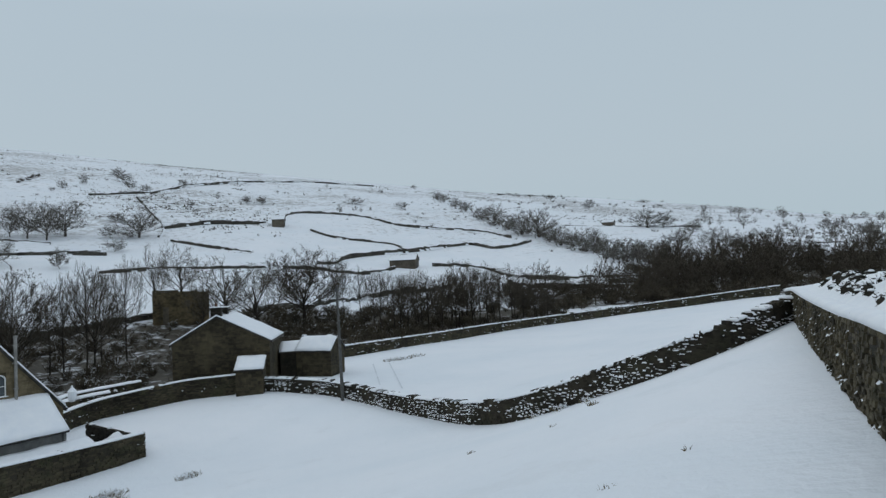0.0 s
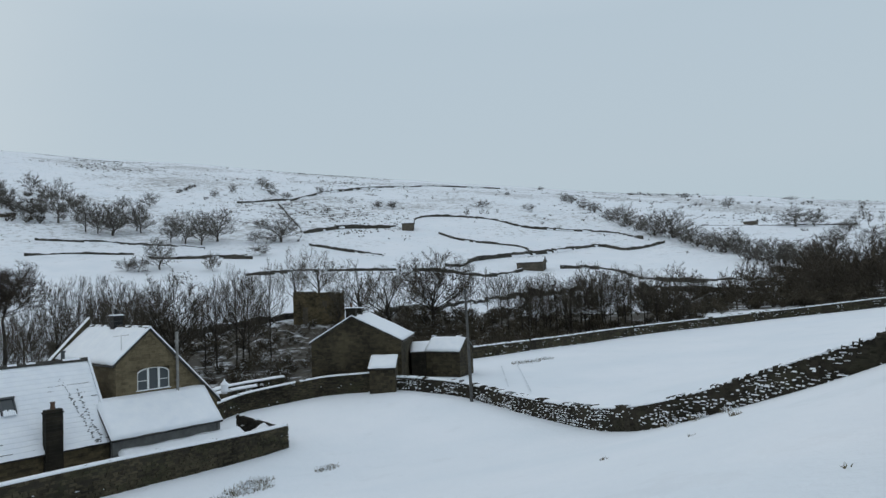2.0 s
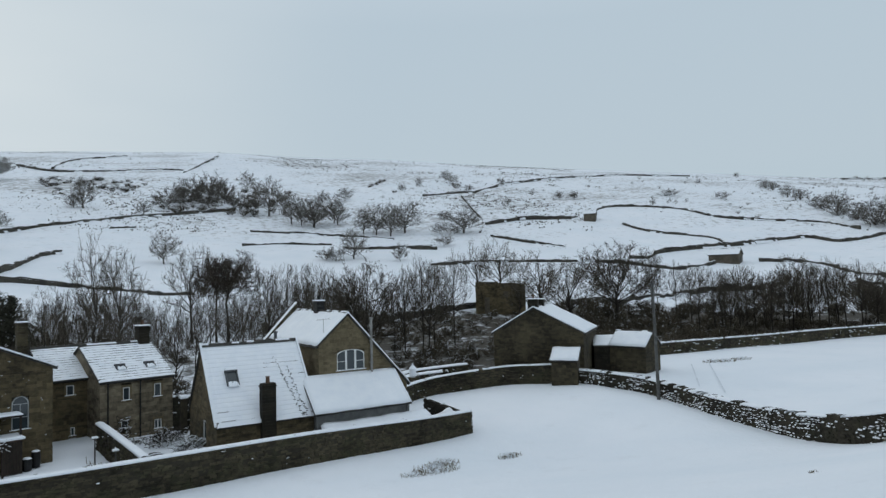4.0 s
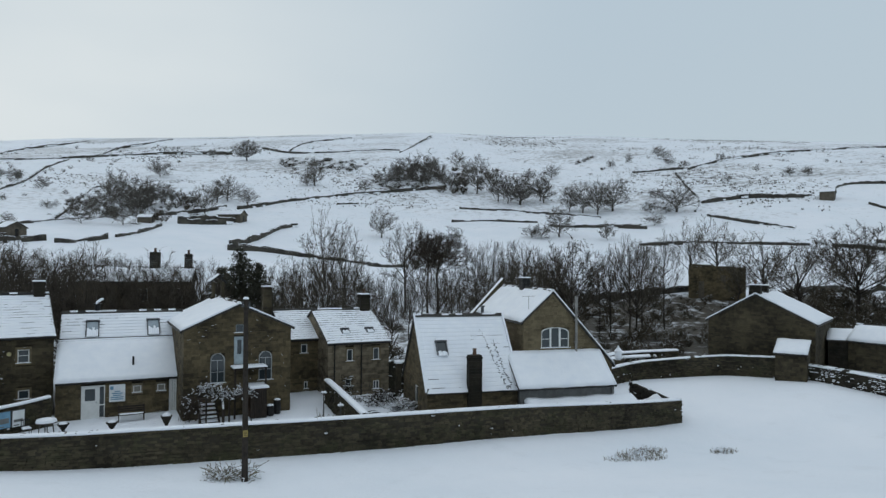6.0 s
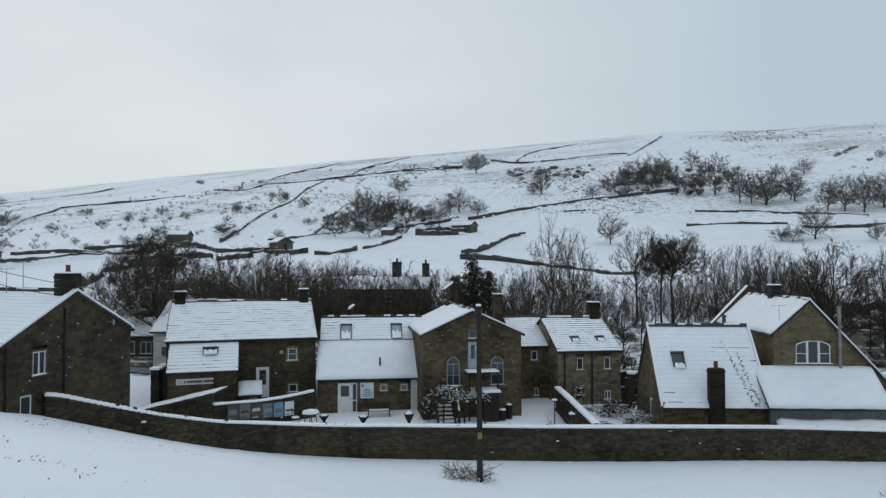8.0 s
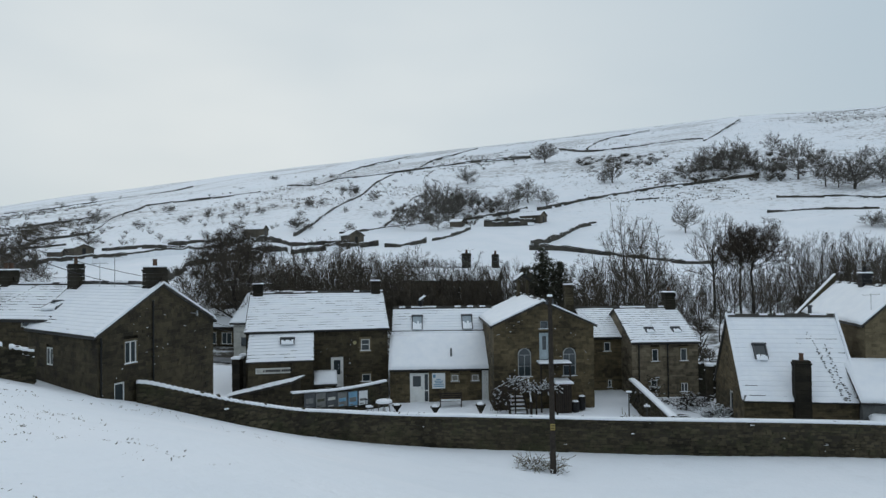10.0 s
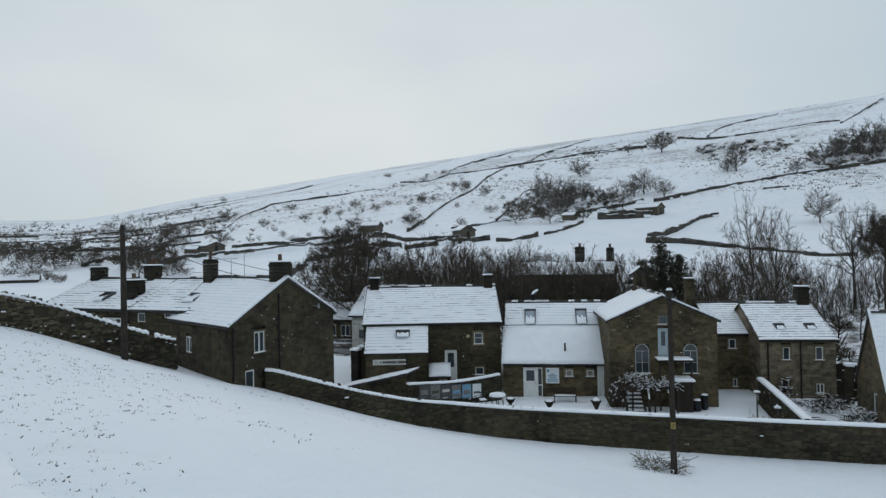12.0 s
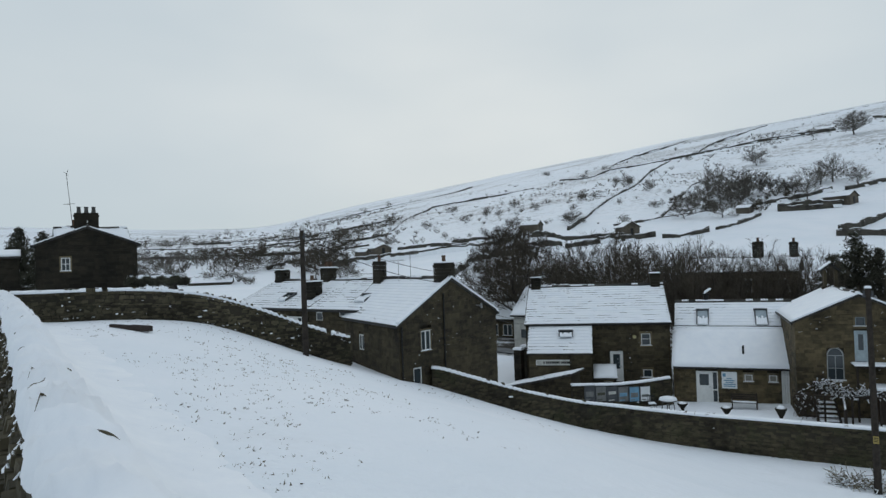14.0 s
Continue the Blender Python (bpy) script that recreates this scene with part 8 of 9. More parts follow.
chair(-11.5, 42.3, 30, "dark garden chair with snow on its seat")
chair(8.9, 40.6, 170, "dark metal garden chair with snow on its seat")
z = ground(7.5, 40.4)
s = Soup()
n = 20
for k in range(n):
    a, b = math.pi * k / n, math.pi * (k + 1) / n
    s.tube((math.cos(a) * .85, 0, .1 + math.sin(a) * .55), (math.cos(b) * .85, 0, .1 + math.sin(b) * .55), .04, .04, 6)
    s.tube((math.cos(a) * .85, .5, .1 + math.sin(a) * .55), (math.cos(b) * .85, .5, .1 + math.sin(b) * .55), .04, .04, 6)
for k in range(7):
    a = math.pi * (k + .5) / 7
    s.tube((math.cos(a) * .85, 0, .1 + math.sin(a) * .55), (math.cos(a) * .85, .5, .1 + math.sin(a) * .55), .02, .02, 5)
loop = lone("arched_planter", s, M_BLACK, "low dark arched frame edged with snow", "planter", pose(7.5, 40.4, z, 0, 0, 5))
s = Soup()
for k in range(n):
    a, b = math.pi * k / n, math.pi * (k + 1) / n
    s.tube((math.cos(a) * .87, -.02, .15 + math.sin(a) * .57), (math.cos(b) * .87, -.02, .15 + math.sin(b) * .57), .035, .035, 5)
part("rim_snow", s, M_SNOW, loop, "line of snow along the arch")

z = ground(4.0, 39.4)
s = Soup()
s.box(-1.3, -.9, 0, 1.3, -.82, .35)
s.box(-1.3, -.82, 0, -1.22, 1.0, .35)
bed = lone("raised_bed", s, M_DARKWOOD, "board-edged raised bed filled with snow", "planter", pose(4.0, 39.4, z))
s = moved(snow_sheet(2.4, 1.7, 61, .16, .2), Matrix.Translation((-1.2, -.82, .16)))
part("bed_snow", s, M_SNOW, bed, "lumpy snow over the bed", smooth=True)
tangle("bed_plant", "dead stalks under snow in the raised bed", pose(4.2, 39.6, z + .25), (.9, .5, .4), 120, 9, M_DEADGRASS, .7)
for x, y, h in ((4.7, 42.3, 1.5), (5.4, 39.7, 1.3)):
    s = Soup()
    s.tube((0, 0, 0), (0, 0, h), .045, .035, 7)
    s.box(-.16, -.12, h, .16, .12, h + .04)
    post = lone("bird_table", s, M_GREYPOLE, "small bird table on a post", "bird table", pose(x, y, ground(x, y)), "bird tables")
    snow_top(post, -.16, -.12, h + .04, .16, .12, .1)

dry_wall("yard_wall", "garden dividing wall under a thick ribbon of snow", ((5.4, 46.6), (5.8, 42), (6.3, 36.4)), (1.55, 1.6, 1.65), M_WALL, 141, sides=(1, -1), thick=.42, snow=.06, cover=2, flecks=.02, single=((0, 1),), cope=())
for x, y, r, sd in ((9.7, 41.4, .85, 1), (9.2, 41.0, .6, 2)):
    tangle("snowy_shrub", "rounded evergreen shrub buried in snow", pose(x, y, ground(x, y)), (r * .7, r * .6, r * 1.1), 220, 20 + sd, M_EVERGREEN, .9, 0, "snowy shrubs")
tangle("climber", "bare rose climbing the cottage wall", pose(7.0, 47.6, .5), (.35, .12, 1.3), 60, 31, M_BARK, .15)
tangle("snowy_shrub", "low planting under the cottage windows", pose(8.2, 46.6, .35), (1.4, .4, .3), 110, 32, M_BARK, .3)
s = Soup()
s.box(10.35, 47.4, .2, 10.75, 47.9, 2.75)
gp = lone("gate_pier", s, M_HOUSE, "stone pier between two houses with a block of snow", "pier")
snow_top(gp, 10.3, 47.35, 2.75, 10.8, 47.95, .18)
tangle("garden_shrub", "dark leafless shrubs crowding the path between the houses", pose(9.0, 45.2, .3), (1.1, .8, .95), 300, 33, M_BARK, .12)

# added wall with no seen counterpart; it stands in for the dark gap
dry_wall("passage_wall", "added dark wall that keeps the gap between two houses dark", ((9.9, 49.2), (11.2, 48.6), (12.6, 47.9)), (2.3, 2.3, 2.3), M_HEDGE_WALL, 149, sides=(1,), thick=.4, snow=.05, cover=.7, flecks=.05, single=((0, 1),), cope=())

# notice wall before the stone house
dry_wall("forecourt_wall", "stone forecourt wall with a ribbon of snow", ((-15.9, 40.2), (-13.4, 42.4), (-11.0, 44.7)), (1.3, 1.5, 1.8), M_WALL, 143, sides=(1,), thick=.4, snow=.07, cover=2, flecks=.02, single=((0, 1),), cope=())
rnd = random.Random(8)
for k in range(6):
    t = (k + .9) / 8.0
    a = Vector((-15.6 + 4.4 * t, 40.45 + 4.05 * t, 0))
    d = Vector((.735, .677, 0))
    nn = Vector((.677, -.735, 0))
    m = Matrix((d, -nn, Vector((0, 0, 1)))).transposed().to_4x4()
    m.translation = a + nn * .29 + Vector((0, 0, ground(a.x, a.y) + .5))
    s = Soup()
    s.box(-.32, -.02, -.1, .32, .02, .8)
    p = lone("poster_panel", s, (M_LEAD, M_GREYRENDER, M_LEAD, M_GREYRENDER, M_BLUE, M_SIGN)[k], "framed poster panel on the forecourt wall", "poster", m, "poster panels")
    s = Soup()
    s.box(-.36, -.03, -.12, -.32, .02, .83)
    s.box(.32, -.03, -.12, .36, .02, .83)
    s.box(-.32, -.03, .8, .32, .02, .83)
    part("frame", s, M_LEAD, p, "grey frame")
    s = Soup()
    lift = rnd.uniform(.1, .35)
    s.box(-.25, -.026, lift, .25, -.021, lift + rnd.uniform(.15, .32))
    s.box(-.25, -.026, -.04, rnd.uniform(0, .2), -.021, .02)
    part("print", s, (M_GREYRENDER, M_EVERGREEN, M_CREAM, M_BLUE, M_GREYRENDER, M_GREYRENDER)[k], p, "blocks of print", kind="stuff")

# low sloping shed before the museum lean-to
ob = thing("low_shed", "low stone shed with one sloping snow roof", "shed")
masonry(ob, frame_of((-20.9, 40.6, 0), (1, 0, 0), (0, 1, 0)), 4.8, .6, lambda u: 1.35 + .24 * u, [], M_HOUSE, 77)
s = Soup()
s.piece([(-20.8, 40.74, .4), (-16.2, 40.74, .4), (-16.2, 42.6, .4), (-20.8, 42.6, .4), (-20.8, 40.74, 1.3), (-16.2, 40.74, 2.42), (-16.2, 42.6, 2.42), (-20.8, 42.6, 1.3)], BOX_FACES)
part("wall_core", s, M_HOUSE_CORE, ob)
m, L, run = slope_matrix((-21.0, 42.8, 1.3), (-21.0, 40.4, 1.3), (-16.0, 42.8, 2.5))
roof_slope(ob, m, L, run, 79, smooth=True)
porch = lean_to("side_porch", "tiny stone porch with a snowy roof", pose(-15.65, 43.9, 0, 0, 0, 19.5), 1.35, 1.3, .3, 1.75, 2.35, seed=81, openings=(("front", "window", .9, .95, .45, .55, dict(style="plain")),))
for x, y, h in ((-20.9, 43.2, 2.6), (-21.9, 46.5, 2.4)):
    s = Soup()
    s.box(-.25, -.25, 0, .25, .25, h - .01)
    gp = lone("gate_pier", s, M_DARK_HOUSE, "dark stone gate pier with a cap of snow", "pier", pose(x, y, ground(x, y)), "gate piers")
    for k in range(8):
        s = Soup()
        s.box(-.28 + (k % 2) * .02, -.28, k * h / 8 + .005, .28 - (k % 2) * .02, .28, (k + 1) * h / 8 - .005)
        part("stone", s, M_DARK_HOUSE, gp)
    snow_top(gp, -.32, -.32, h, .32, .32, .16)

# ---------- behind and beside the barn ----------
m = pose(16.2, 36.95, 0)
s = moved(snow_sheet(7.4, 1.15, 63, .22, .18, .1), Matrix.Translation((0, 0, 1.2)) @ pose(0, 0, 0, 24, 0, 0))
low = thing("log_store", "low stone store under a deep slope of snow", "outbuilding", m)
part("store_snow", s, M_SNOW, low, "deep snow on its roof", smooth=True)
s = Soup()
s.piece([(0, .05, 0), (7.4, .05, 0), (7.4, 1.0, 0), (0, 1.0, 0), (0, .05, 1.17), (7.4, .05, 1.17), (7.4, 1.0, 1.58), (0, 1.0, 1.58)], BOX_FACES)
part("store_body", s, M_GREYRENDER, low)
s = Soup()
for k in range(9):
    y = 37.2 + k * .55
    g = ground(25.4, y) + .02
    top = 1.15 * min(1, (8.6 - k) / 4) * (1 + .08 * math.sin(k * 1.9))
    s.v += [(24.0 + .12 * k, y, g - .1), (24.9 + .1 * k, y, g + top * .3), (25.6 + .07 * k, y, g + top * .72), (26.18 + .04 * k, y, g + top), (26.2 + .04 * k, y, g - .1)]
    if k:
        s.f += [(k * 5 - 5 + j, k * 5 - 4 + j, k * 5 + 1 + j, k * 5 + j) for j in range(4)]
tagged(lone("yard_drift", s, M_SNOW, "snow drifted against the inner face of the yard wall", "snow drift", smooth=True), kind="structure")
up = Vector((29.1, 48.95, 0))
z = ground(up.x, up.y)
s = Soup()
s.box(-.32, -.32, 0, .32, .32, 1.62)
pier = lone("garden_pier", s, M_WALL, "square stone pier carrying a snowy urn", "pier", pose(up.x, up.y, z))
s = Soup()
s.tube((0, 0, 1.62), (0, 0, 1.78), .2, .26, 12)
s.tube((0, 0, 1.78), (0, 0, 2.35), .3, .28, 12)
s.tube((0, 0, 2.35), (0, 0, 2.62), .34, .1, 12)
s.tube((0, 0, 2.62), (0, 0, 2.8), .08, .03, 8)
part("urn_finial", s, M_SNOW, pier, "urn finial caked with snow")
dry_wall("terrace_wall", "low terrace wall covered with snow", ((26.5, 49.5), (30.5, 51.5), (35.5, 50.2)), (1.5, 1.7, 1.7), M_WALL, 145, sides=(1,), thick=.8, snow=.09, cover=.85, flecks=.2, single=((0, .6),))
dry_wall("terrace_wall", "lower tumbled terrace wall in snow", ((26.0, 47.5), (29.5, 50.2), (33.0, 49.6)), (1.3, 1.5, 1.5), M_WALL, 147, sides=(1,), thick=.9, snow=.1, cover=.7, flecks=.3, single=((0, .6),))

# lean-to and sheds of the farmhouse
fm = pose(36.75, 47.7, 0, 0, 0, -53)
lean_to("farm_lean_to", "stone lean-to against the farmhouse with a snow roof", fm @ pose(5.5, -2.6, 0), 2.1, 1.5, .3, 3.5, 4.3, seed=85)
# the front is walled; its dark stone stands in for the shaded opening
lean_to("cart_shed", "shed with a strip of snow, dark stone in place of its shaded open front", pose(*polar(45.8, 63), 0, 0, 0, -47), 2.0, 3.0, .8, 4.0, 4.6, seed=87, wall=M_DARK_HOUSE, core=M_DARK_HOUSE)
house("field_shed", "small stone shed with a snow roof", pose(*polar(46.5, 63.0), 0, 0, 0, -76) @ pose(0, 0, 0, 0, 0, -90) @ pose(-3.0, .6, 0), 2.8, 3.4, .8, 4.1, 5.15, faces="right back", smooth=True, seed=89, category="shed", gutter=False)

# ---------- houses in the lane and behind ----------
house("terrace_behind", "long dark house behind the trees with two tall chimneys", facing(-14.3, 66, 7.5), 7.5, 9.4, .0, 8.0, 9.1, faces="right", smooth=True, seed=91, wall=M_HOUSE_LIT, core=M_HOUSE_CORE,
      openings=(("right", "window", 5.3, 6.2, .9, 1.2, dict(style="sash")), ("right", "window", 8.3, 6.2, .9, 1.2, dict(style="sash")), ("right", "window", 5.3, 3.6, .9, 1.2, dict(style="sash"))))
back = bpy.data.objects["terrace_behind"]
chimney(back, 3.75, 5.9, 8.6, 10.75, .75, .9, 1, snow=False, seed=25)
chimney(back, 3.75, 8.9, 8.6, 10.6, .6, .7, 1, snow=False, seed=26)
house("white_cottage", "white rendered cottage across the lane", facing(-29.6, 60, 8), 8, 8.5, .0, 4.4, 7.0, faces="", core=M_CREAM, smooth=True, seed=93, openings=(("right", "window", 1.3, 2.2, .7, .8, dict(style="plain", frame_mat=M_LEAD, surround=None)),))
house("lane_house", "low stone house along the lane", facing(-39.5, 66, 5), 5, 7.6, .0, 3.4, 4.9, faces="right", smooth=True, seed=95,
      openings=(("right", "window", 4.7, 1.6, 1.1, 1.2, dict(style="two")), ("right", "window", 6.4, 1.6, 1.1, 1.2, dict(style="two"))))
s = Soup()
n = 24
for i in range(n + 1):
    x = -52 + 30 * i / n
    for o in (-1.4, 1.4):
        y = 56.5 + o + .04 * (x + 37)
        s.v.append((x, y, ground(x, y) + .06))
    if i:
        s.f.append((i * 2 - 2, i * 2, i * 2 + 1, i * 2 - 1))
tagged(lone("lane", s, M_ROAD, "lane of wet grey slush between the houses", "road"), kind="structure")

far_roofs = house("dale_house", "house down the lane with a wide snow roof", pose(*polar(-54.4, 82), 0, 0, 0, 130), 8, 10, 1, 6.4, 9.3, faces="", core=M_DARK_HOUSE, smooth=True, seed=97)
chimney(far_roofs, 4, 5, 8.9, 10.9, .8, .7, 1, seed=27)
house("dale_house", "dark low barn down the lane", pose(*polar(-49.2, 150), 0, 0, 0, 135), 5, 9, 1, 7.0, 8.0, faces="", core=M_FAR_STONE, smooth=True, seed=98)
house("bank_barn", "dark stone outbuilding with a snowy slope beside the upper house", pose(*polar(-66.4, 49.5), 0, 0, 0, -27) @ pose(0, 4, 0), 4, 3.9, 7.0, 11.62, 12.6, faces="right", core=M_DARK_HOUSE, smooth=True, seed=99, gutter=False)
lean_to("bank_shed", "low dark shed under a strip of snow", pose(*polar(-67.0, 46.0), 0, 0, 0, 64), 2.4, 1.4, 7.4, 11.0, 11.35, seed=100, wall=M_DARK_HOUSE, core=M_DARK_HOUSE)
for az, r, h, sd in ((-63.9, 95, 9.8, 51), (-62.4, 98, 9.8, 52), (-61.7, 100, 9.5, 53)):
    conifer(az, r, h - 1.0, sd, "dark spruce behind the upper house")
s, w = Soup(), Soup()
rnd = random.Random(4)
for k in range(26):
    t = k / 25
    a = Vector(polar(-56.9 + 4.1 * t, 44)).to_3d()
    leaf_clumps(s, (a.x, a.y, 9.3 + .08 * math.sin(k)), .33, 300, rnd, .085)
    leaf_clumps(w, (a.x, a.y, 9.6 + .08 * math.sin(k)), .24, 8, rnd, .06, .3)
hd = lone("clipped_hedge", s, M_EVERGREEN, "dark evergreen hedge along the bank", "hedge")
part("hedge_snow", w, M_SNOW, hd, "flecks of snow", kind="stuff")

# ---------- field barns ----------
def field_barn(az, r, w, l, h, turn, seed, roof=True, label="lonely stone field barn with a snowy roof"):
    x, y = polar(az, r)
    z = ground(x, y)
    m = pose(x, y, 0, 0, 0, -az + turn) @ pose(-w / 2, 0, 0)
    ob = house("field_barn", label, m, w, l, z - 1.5, z + h * .62, z + h, faces="", core=M_FAR_STONE, smooth=True, seed=seed, category="barn", group="field barns", gutter=False)
    s = Soup()
    s.box(w * .42, .05, z - .2, w * .58, .13, z + 1.9)
    part("doorway", s, M_BLACK, ob, "dark doorway")
    return ob


field_barn(-16.1, 184, 4.6, 6.0, 3.6, 24, 201)
field_barn(46.3, 284, 6.0, 5.0, 4.2, 85, 203)
field_barn(57.2, 213, 5.5, 8.5, 4.3, 78, 205)
field_barn(-23.5, 214, 5.2, 6.0, 3.3, 70, 207)
field_barn(-36.8, 209, 5.5, 6.0, 3.0, 20, 209)
field_barn(-38.1, 206, 3.0, 4.0, 2.4, 60, 211)
field_barn(73.7, 371, 5.5, 6.0, 3.6, 80, 213)
field_barn(-.3, 222, 4.5, 8.0, 3.6, 60, 215)
field_barn(-7.1, 212, 3.6, 4.0, 2.2, 70, 217)
far_wall(((-5.3, 213), (-3.3, 215), (-1.2, 218)), 2.6, 960)
far_wall(((-5.2, 216), (-3.3, 218.5), (-1.0, 221)), 2.9, 961)
x, y = polar(38.2, 124)
rz = ground(x, y)
ruin = thing("roofless_barn", "brown roofless barn standing among the trees", "barn", pose(x, y, 0, 0, 0, -38) @ pose(-4.5, 0, 0))
s = Soup()
s.box(.16, .16, rz - 1, 8.84, 5.9, 9.5)
part("wall_core", s, M_FAR_STONE, ruin)
# front in the brighter copy of the rubble, both sides in the darker one
masonry(ruin, frame_of((0, 0, 0), (1, 0, 0), (0, 1, 0)), 9.0, rz - .5, lambda u: 9.9 + .25 * math.sin(u * 2.1) - .05 * u, [(1.6, 2.5, 4.0, 6.9), (5.2, 5.9, 7.2, 8.2)], M_HOUSE_LIT, 219, course=(.16, .3), stone=(.25, .7))
masonry(ruin, frame_of((0, 6, 0), (0, -1, 0), (1, 0, 0)), 6.0, rz - .5, lambda u: 9.8, [], M_HOUSE, 220, course=(.2, .36), stone=(.3, .9))
masonry(ruin, frame_of((9.0, 0, 0), (0, 1, 0), (-1, 0, 0)), 6.0, rz - .5, lambda u: 9.8, [], M_HOUSE, 221, course=(.2, .36), stone=(.3, .9))

# ---------- odds and ends in the fields ----------
s = Soup()
s.box(-1.05, -.12, 0, 1.05, .12, .2)
s.box(-1.0, -.09, .2, 1.0, .09, .22)
beam = lone("fallen_beam", s, plain("old_oak", (.04, .03, .025), .85, vary=.3), "old dark timber beam lying in the snow", "beam", pose(-24.8, 16.15, ground(-24.8, 16.15) - .03, 0, 2, 8))
snow_top(beam, -1.0, -.1, .22, .1, .1, .03)


def grass_clump(x, y, r, h, n, seed, label, blade=M_DEADGRASS):
    rnd = random.Random(seed)
    s = Soup()
    for _ in range(n):
        a, q = rnd.uniform(0, 6.28), r * rnd.random() ** .6
        p = Vector((math.cos(a) * q * 1.6, math.sin(a) * q, -.05))
        d = Vector((rnd.gauss(0, .4), rnd.gauss(0, .4), 1)).normalized()
        l = h * rnd.uniform(.5, 1.1)
        w = d.cross(Vector((rnd.gauss(0, 1), rnd.gauss(0, 1), 0))).normalized() * .012
        b = p + d * l * .6
        e = b + (d + Vector((rnd.gauss(0, .5), rnd.gauss(0, .5), -.3))).normalized() * l * .4
        i = len(s.v)
        s.v += [tuple(p - w), tuple(p + w), tuple(b + w * .8), tuple(b - w * .8), tuple(e)]
        s.f += [(i, i + 1, i + 2, i + 3), (i + 3, i + 2, i + 4)]
    ob = lone("grass_clump", s, blade, label, "grass", pose(x, y, ground(x, y)), "grass clumps")
    if n > 80:
        w = Soup()
        leaf_clumps(w, (0, 0, h * .3), r * 1.1, n // 2, rnd, .09, .22)
        part("clump_snow", w, M_SNOW, ob, "snow caught in the blades", kind="stuff")


for k, (x, y, r, h, n) in enumerate(((19.4, 30.5, .95, .36, 330), (24.2, 30.2, .5, .3, 120), (20.3, 11.0, .12, .16, 26), (22.3, 8.9, .12, .15, 22), (11.0, 3.4, .16, .11, 26), (13.1, 2.6, .06, .16, 10), (20.6, 31.6, .7, .28, 160), (18.0, 30.4, .5, .26, 90), (27.9, 9.3, .25, .25, 60), (33.2, 12.6, .7, .22, 150), (33.1, 11.2, .6, .2, 120), (33.3, 14.2, .6, .2, 110))):
    grass_clump(x, y, r, h, n, 300 + k, "clump of dead grass standing out of the snow")
tangle("field_shrub", "bare twiggy shrub at the foot of the pole", pose(-.5, 32.0, ground(-.5, 32)), (1.1, .5, .45), 200, 41, M_DEADGRASS, .4)

# wheel tracks and two low clumps in the upper field
M_PACKED = plain("packed_snow", (.66, .71, .76), .7, vary=.12, scale=1.5)
for (xa, ya), (xb, yb) in (((54.3, 40.5), (45.4, 33.2)), ((55.6, 39.5), (44.7, 30.5))):
    s = Soup()
    n = 40
    d = Vector((xb - xa, yb - ya, 0)).normalized()
    side = Vector((-d.y, d.x, 0))
    for k in range(n + 1):
        c = Vector((xa + (xb - xa) * k / n, ya + (yb - ya) * k / n, 0))
        for o in (-.06, .06):
            q = c + side * o
            s.v.append((q.x, q.y, ground(q.x, q.y) + .03))
        if k:
            s.f.append((k * 2 - 2, k * 2 - 1, k * 2 + 1, k * 2))
    tagged(lone("wheel_track", s, M_PACKED, "faint wheel track pressed into the snow", "track", group="wheel tracks"), "faint wheel track pressed into the snow", "track", "wheel tracks", "structure")
for k, (x, y) in enumerate(((57.4, 40.4), (58.8, 39.9), (61.2, 39.9))):
    grass_clump(x, y, .8, .3, 150, 340 + k, "low clump of dead grass in the upper field")

# dead grass tips through the snow of the paddock, and a little at the walls' feet
rnd = random.Random(77)
s = Soup()
count = 0
while count < 1500:
    az, r = rnd.uniform(-64, -22), rnd.uniform(7, 34)
    x, y = polar(az, r)
    v = noise.noise((x * .25, y * .25, 3.3)) + .5 * noise.noise((x * .8, y * .8, 1.1))
    edge = min(1, max(0, (-27 - az) / 22))
    if v + edge * .55 < .36 + .25 * rnd.random():
        count += .15
        continue
    count += 1
    z = ground(x, y)
    big = rnd.random() < .14
    for _ in range(rnd.randint(6, 10) if big else rnd.randint(1, 4)):
        q = Vector((x + rnd.gauss(0, .05), y + rnd.gauss(0, .05), z - .02))
        d = Vector((rnd.gauss(0, .7), rnd.gauss(0, .7), rnd.uniform(.2, .9))).normalized() * rnd.uniform(.03, .085)
        w = d.cross(Vector((rnd.gauss(0, 1), rnd.gauss(0, 1), .2))).normalized() * rnd.uniform(.007, .02)
        i = len(s.v)
        s.v += [tuple(q - w), tuple(q + w), tuple(q + d)]
        s.f.append((i, i + 1, i + 2))
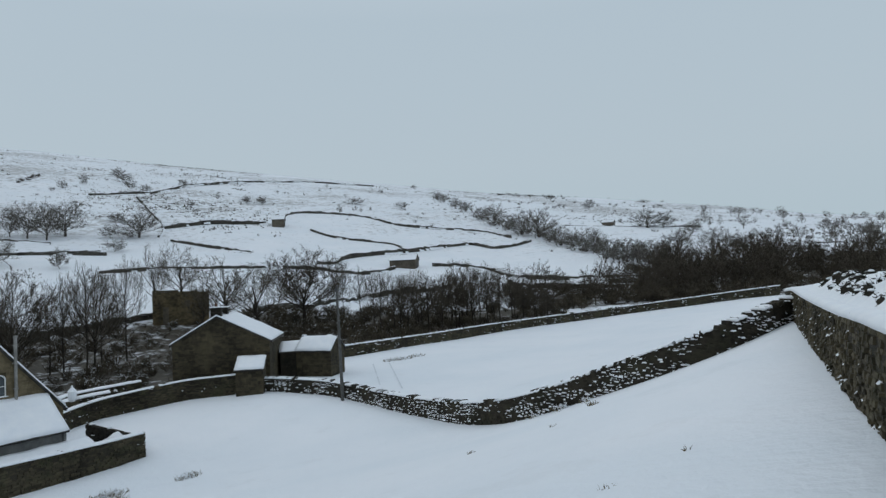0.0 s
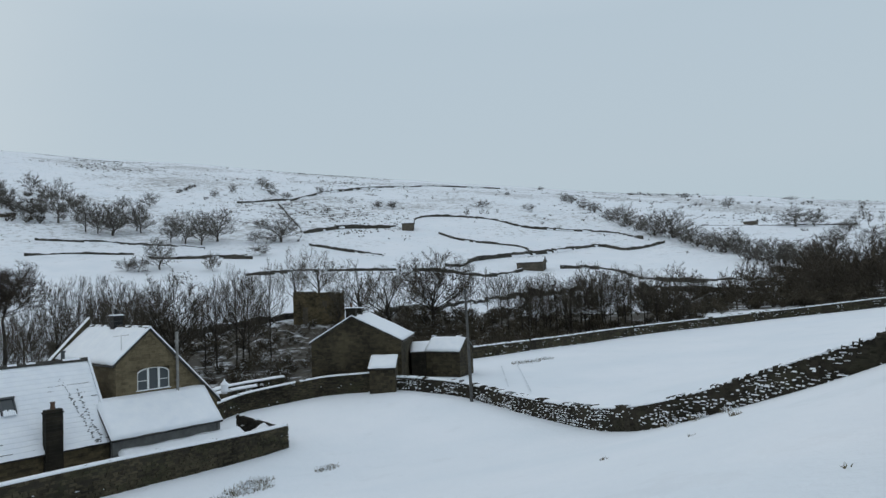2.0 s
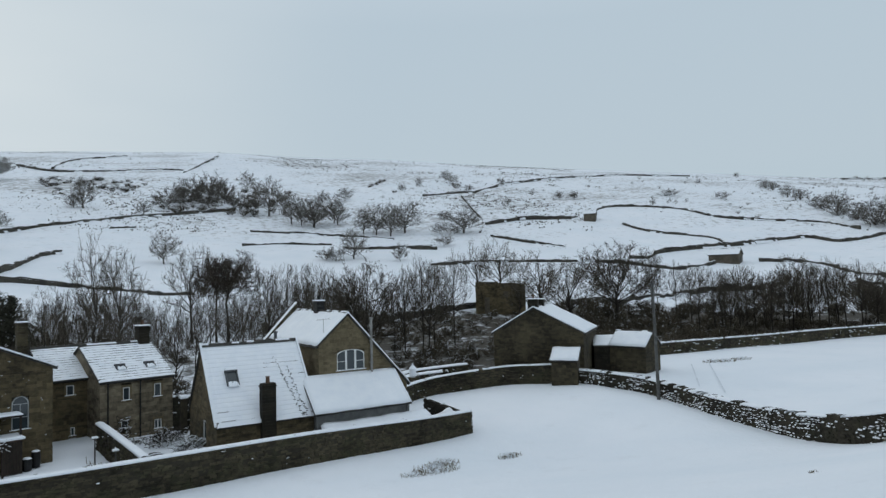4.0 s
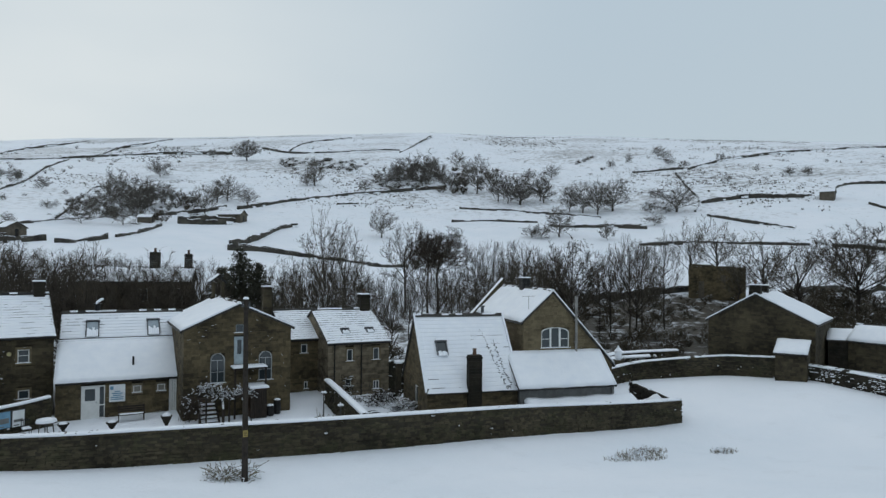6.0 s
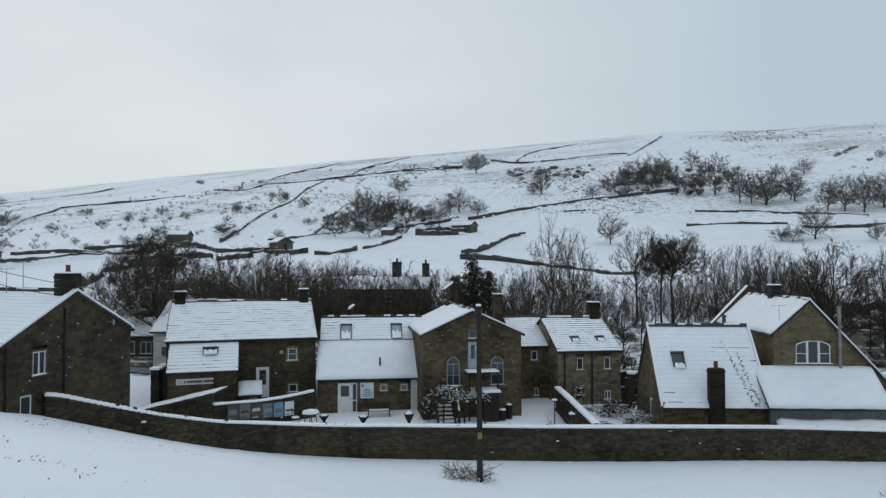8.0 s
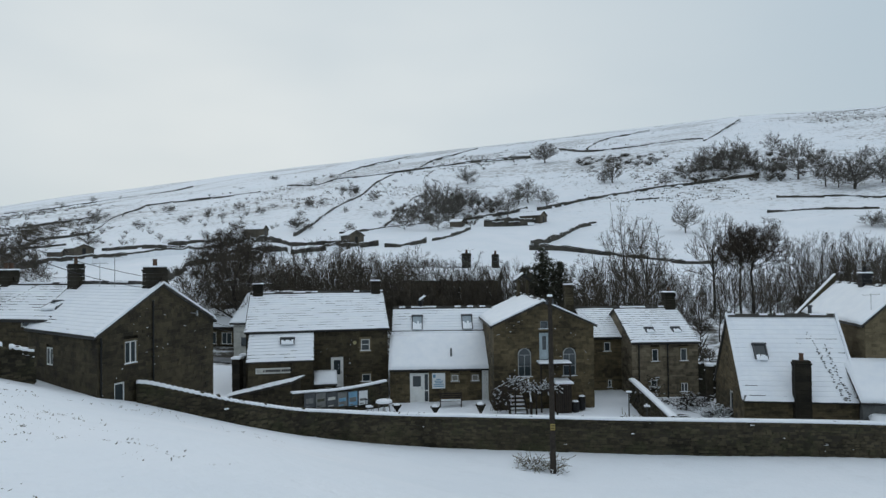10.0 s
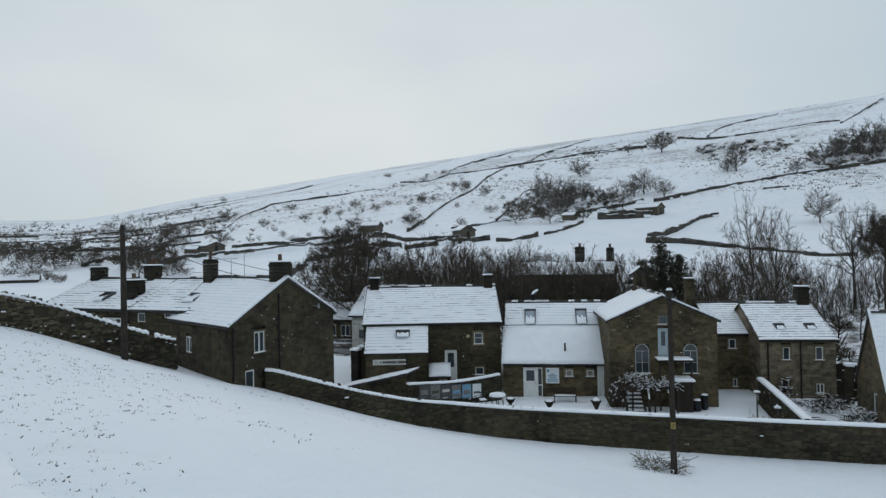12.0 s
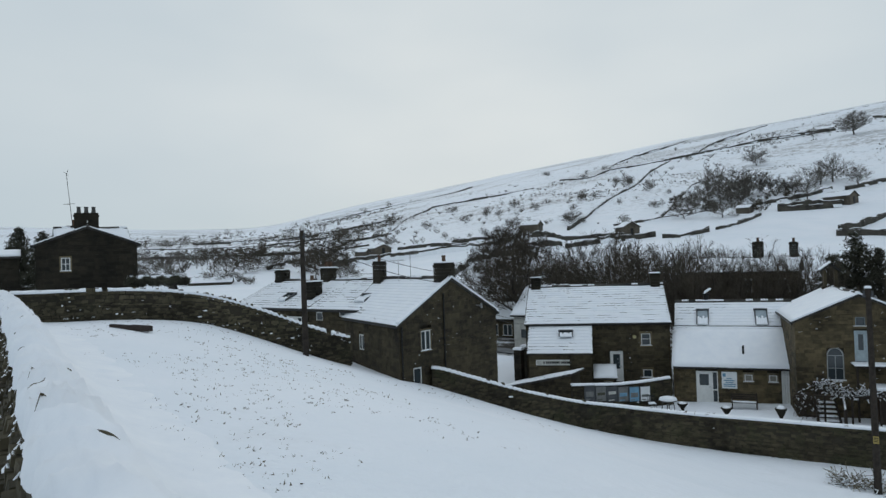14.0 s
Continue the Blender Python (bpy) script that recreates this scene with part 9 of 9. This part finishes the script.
lone("grass_tips", s, plain("dark_grass_tips", (.15, .128, .09), .9, vary=.3, relief=0), "dark tips of grass poking through thin snow", "grass", kind="stuff")
# the snowy bank behind the roadside wall, with stones and ivy in it
rnd = random.Random(9)


def bank_height(x, o):
    lift = np.interp(x, (10, 16, 31, 39.5), (0, .8, .75, .05)) * (.5 - .5 * math.cos(min(1, o / 1.3) * math.pi))
    return 8.8 + lift + .1 * noise.noise((x * .7, o * .9, 3.0)) * min(1, o)


def wall_line(x):
    return float(np.interp(x, (1.3, 6, 13.4, 26, 36, 39.5), (-.6, -1.1, -.45, .85, 1.9, 2.5)))


s = Soup()
xs = [9 + .5 * k for k in range(62)]
offs = [.05, .3, .6, .9, 1.2, 1.5, 2.0, 3.0, 4.5, 7.0]
for x in xs:
    for o in offs:
        y = wall_line(x) - o
        s.v.append((x, y, max(bank_height(x, o) if o < 6 else 0, ground(x, y) - .1)))
for i in range(len(xs) - 1):
    for j in range(len(offs) - 1):
        a = i * len(offs) + j
        s.f.append((a + 1, a + len(offs) + 1, a + len(offs), a))
tagged(lone("snow_bank", s, M_SNOW, "bank of deep snow behind the roadside wall", "snow bank", smooth=True), kind="structure")
s, w = Soup(), Soup()
for k in range(110):
    x, o = rnd.uniform(17, 31), rnd.uniform(.55, 1.6)
    y, z = wall_line(x) - o, bank_height(x, o)
    if noise.noise((x * .35, o, 8.0)) < -.12:
        continue
    m = pose(x, y, z + rnd.uniform(-.05, .05), rnd.uniform(0, 60), rnd.uniform(0, 60), rnd.uniform(0, 360)) @ Matrix.Scale(rnd.uniform(.1, .26), 4)
    s.box(-.5, -.4, -.3, .5, .4, .3, m)
    leaf_clumps(s, (x, y, z), .22, 30, rnd, .05)
    if rnd.random() < .35:
        w.cap(x - .09, y - .08, z + .06, x + .09, y + .08, z + .12, .04)
hp = lone("stone_heap", s, M_HEDGE_WALL, "heap of dark stones and ivy half under snow", "stone heap", kind="stuff")
part("heap_snow", w, M_SNOW, hp, "snow over the heap", kind="stuff")
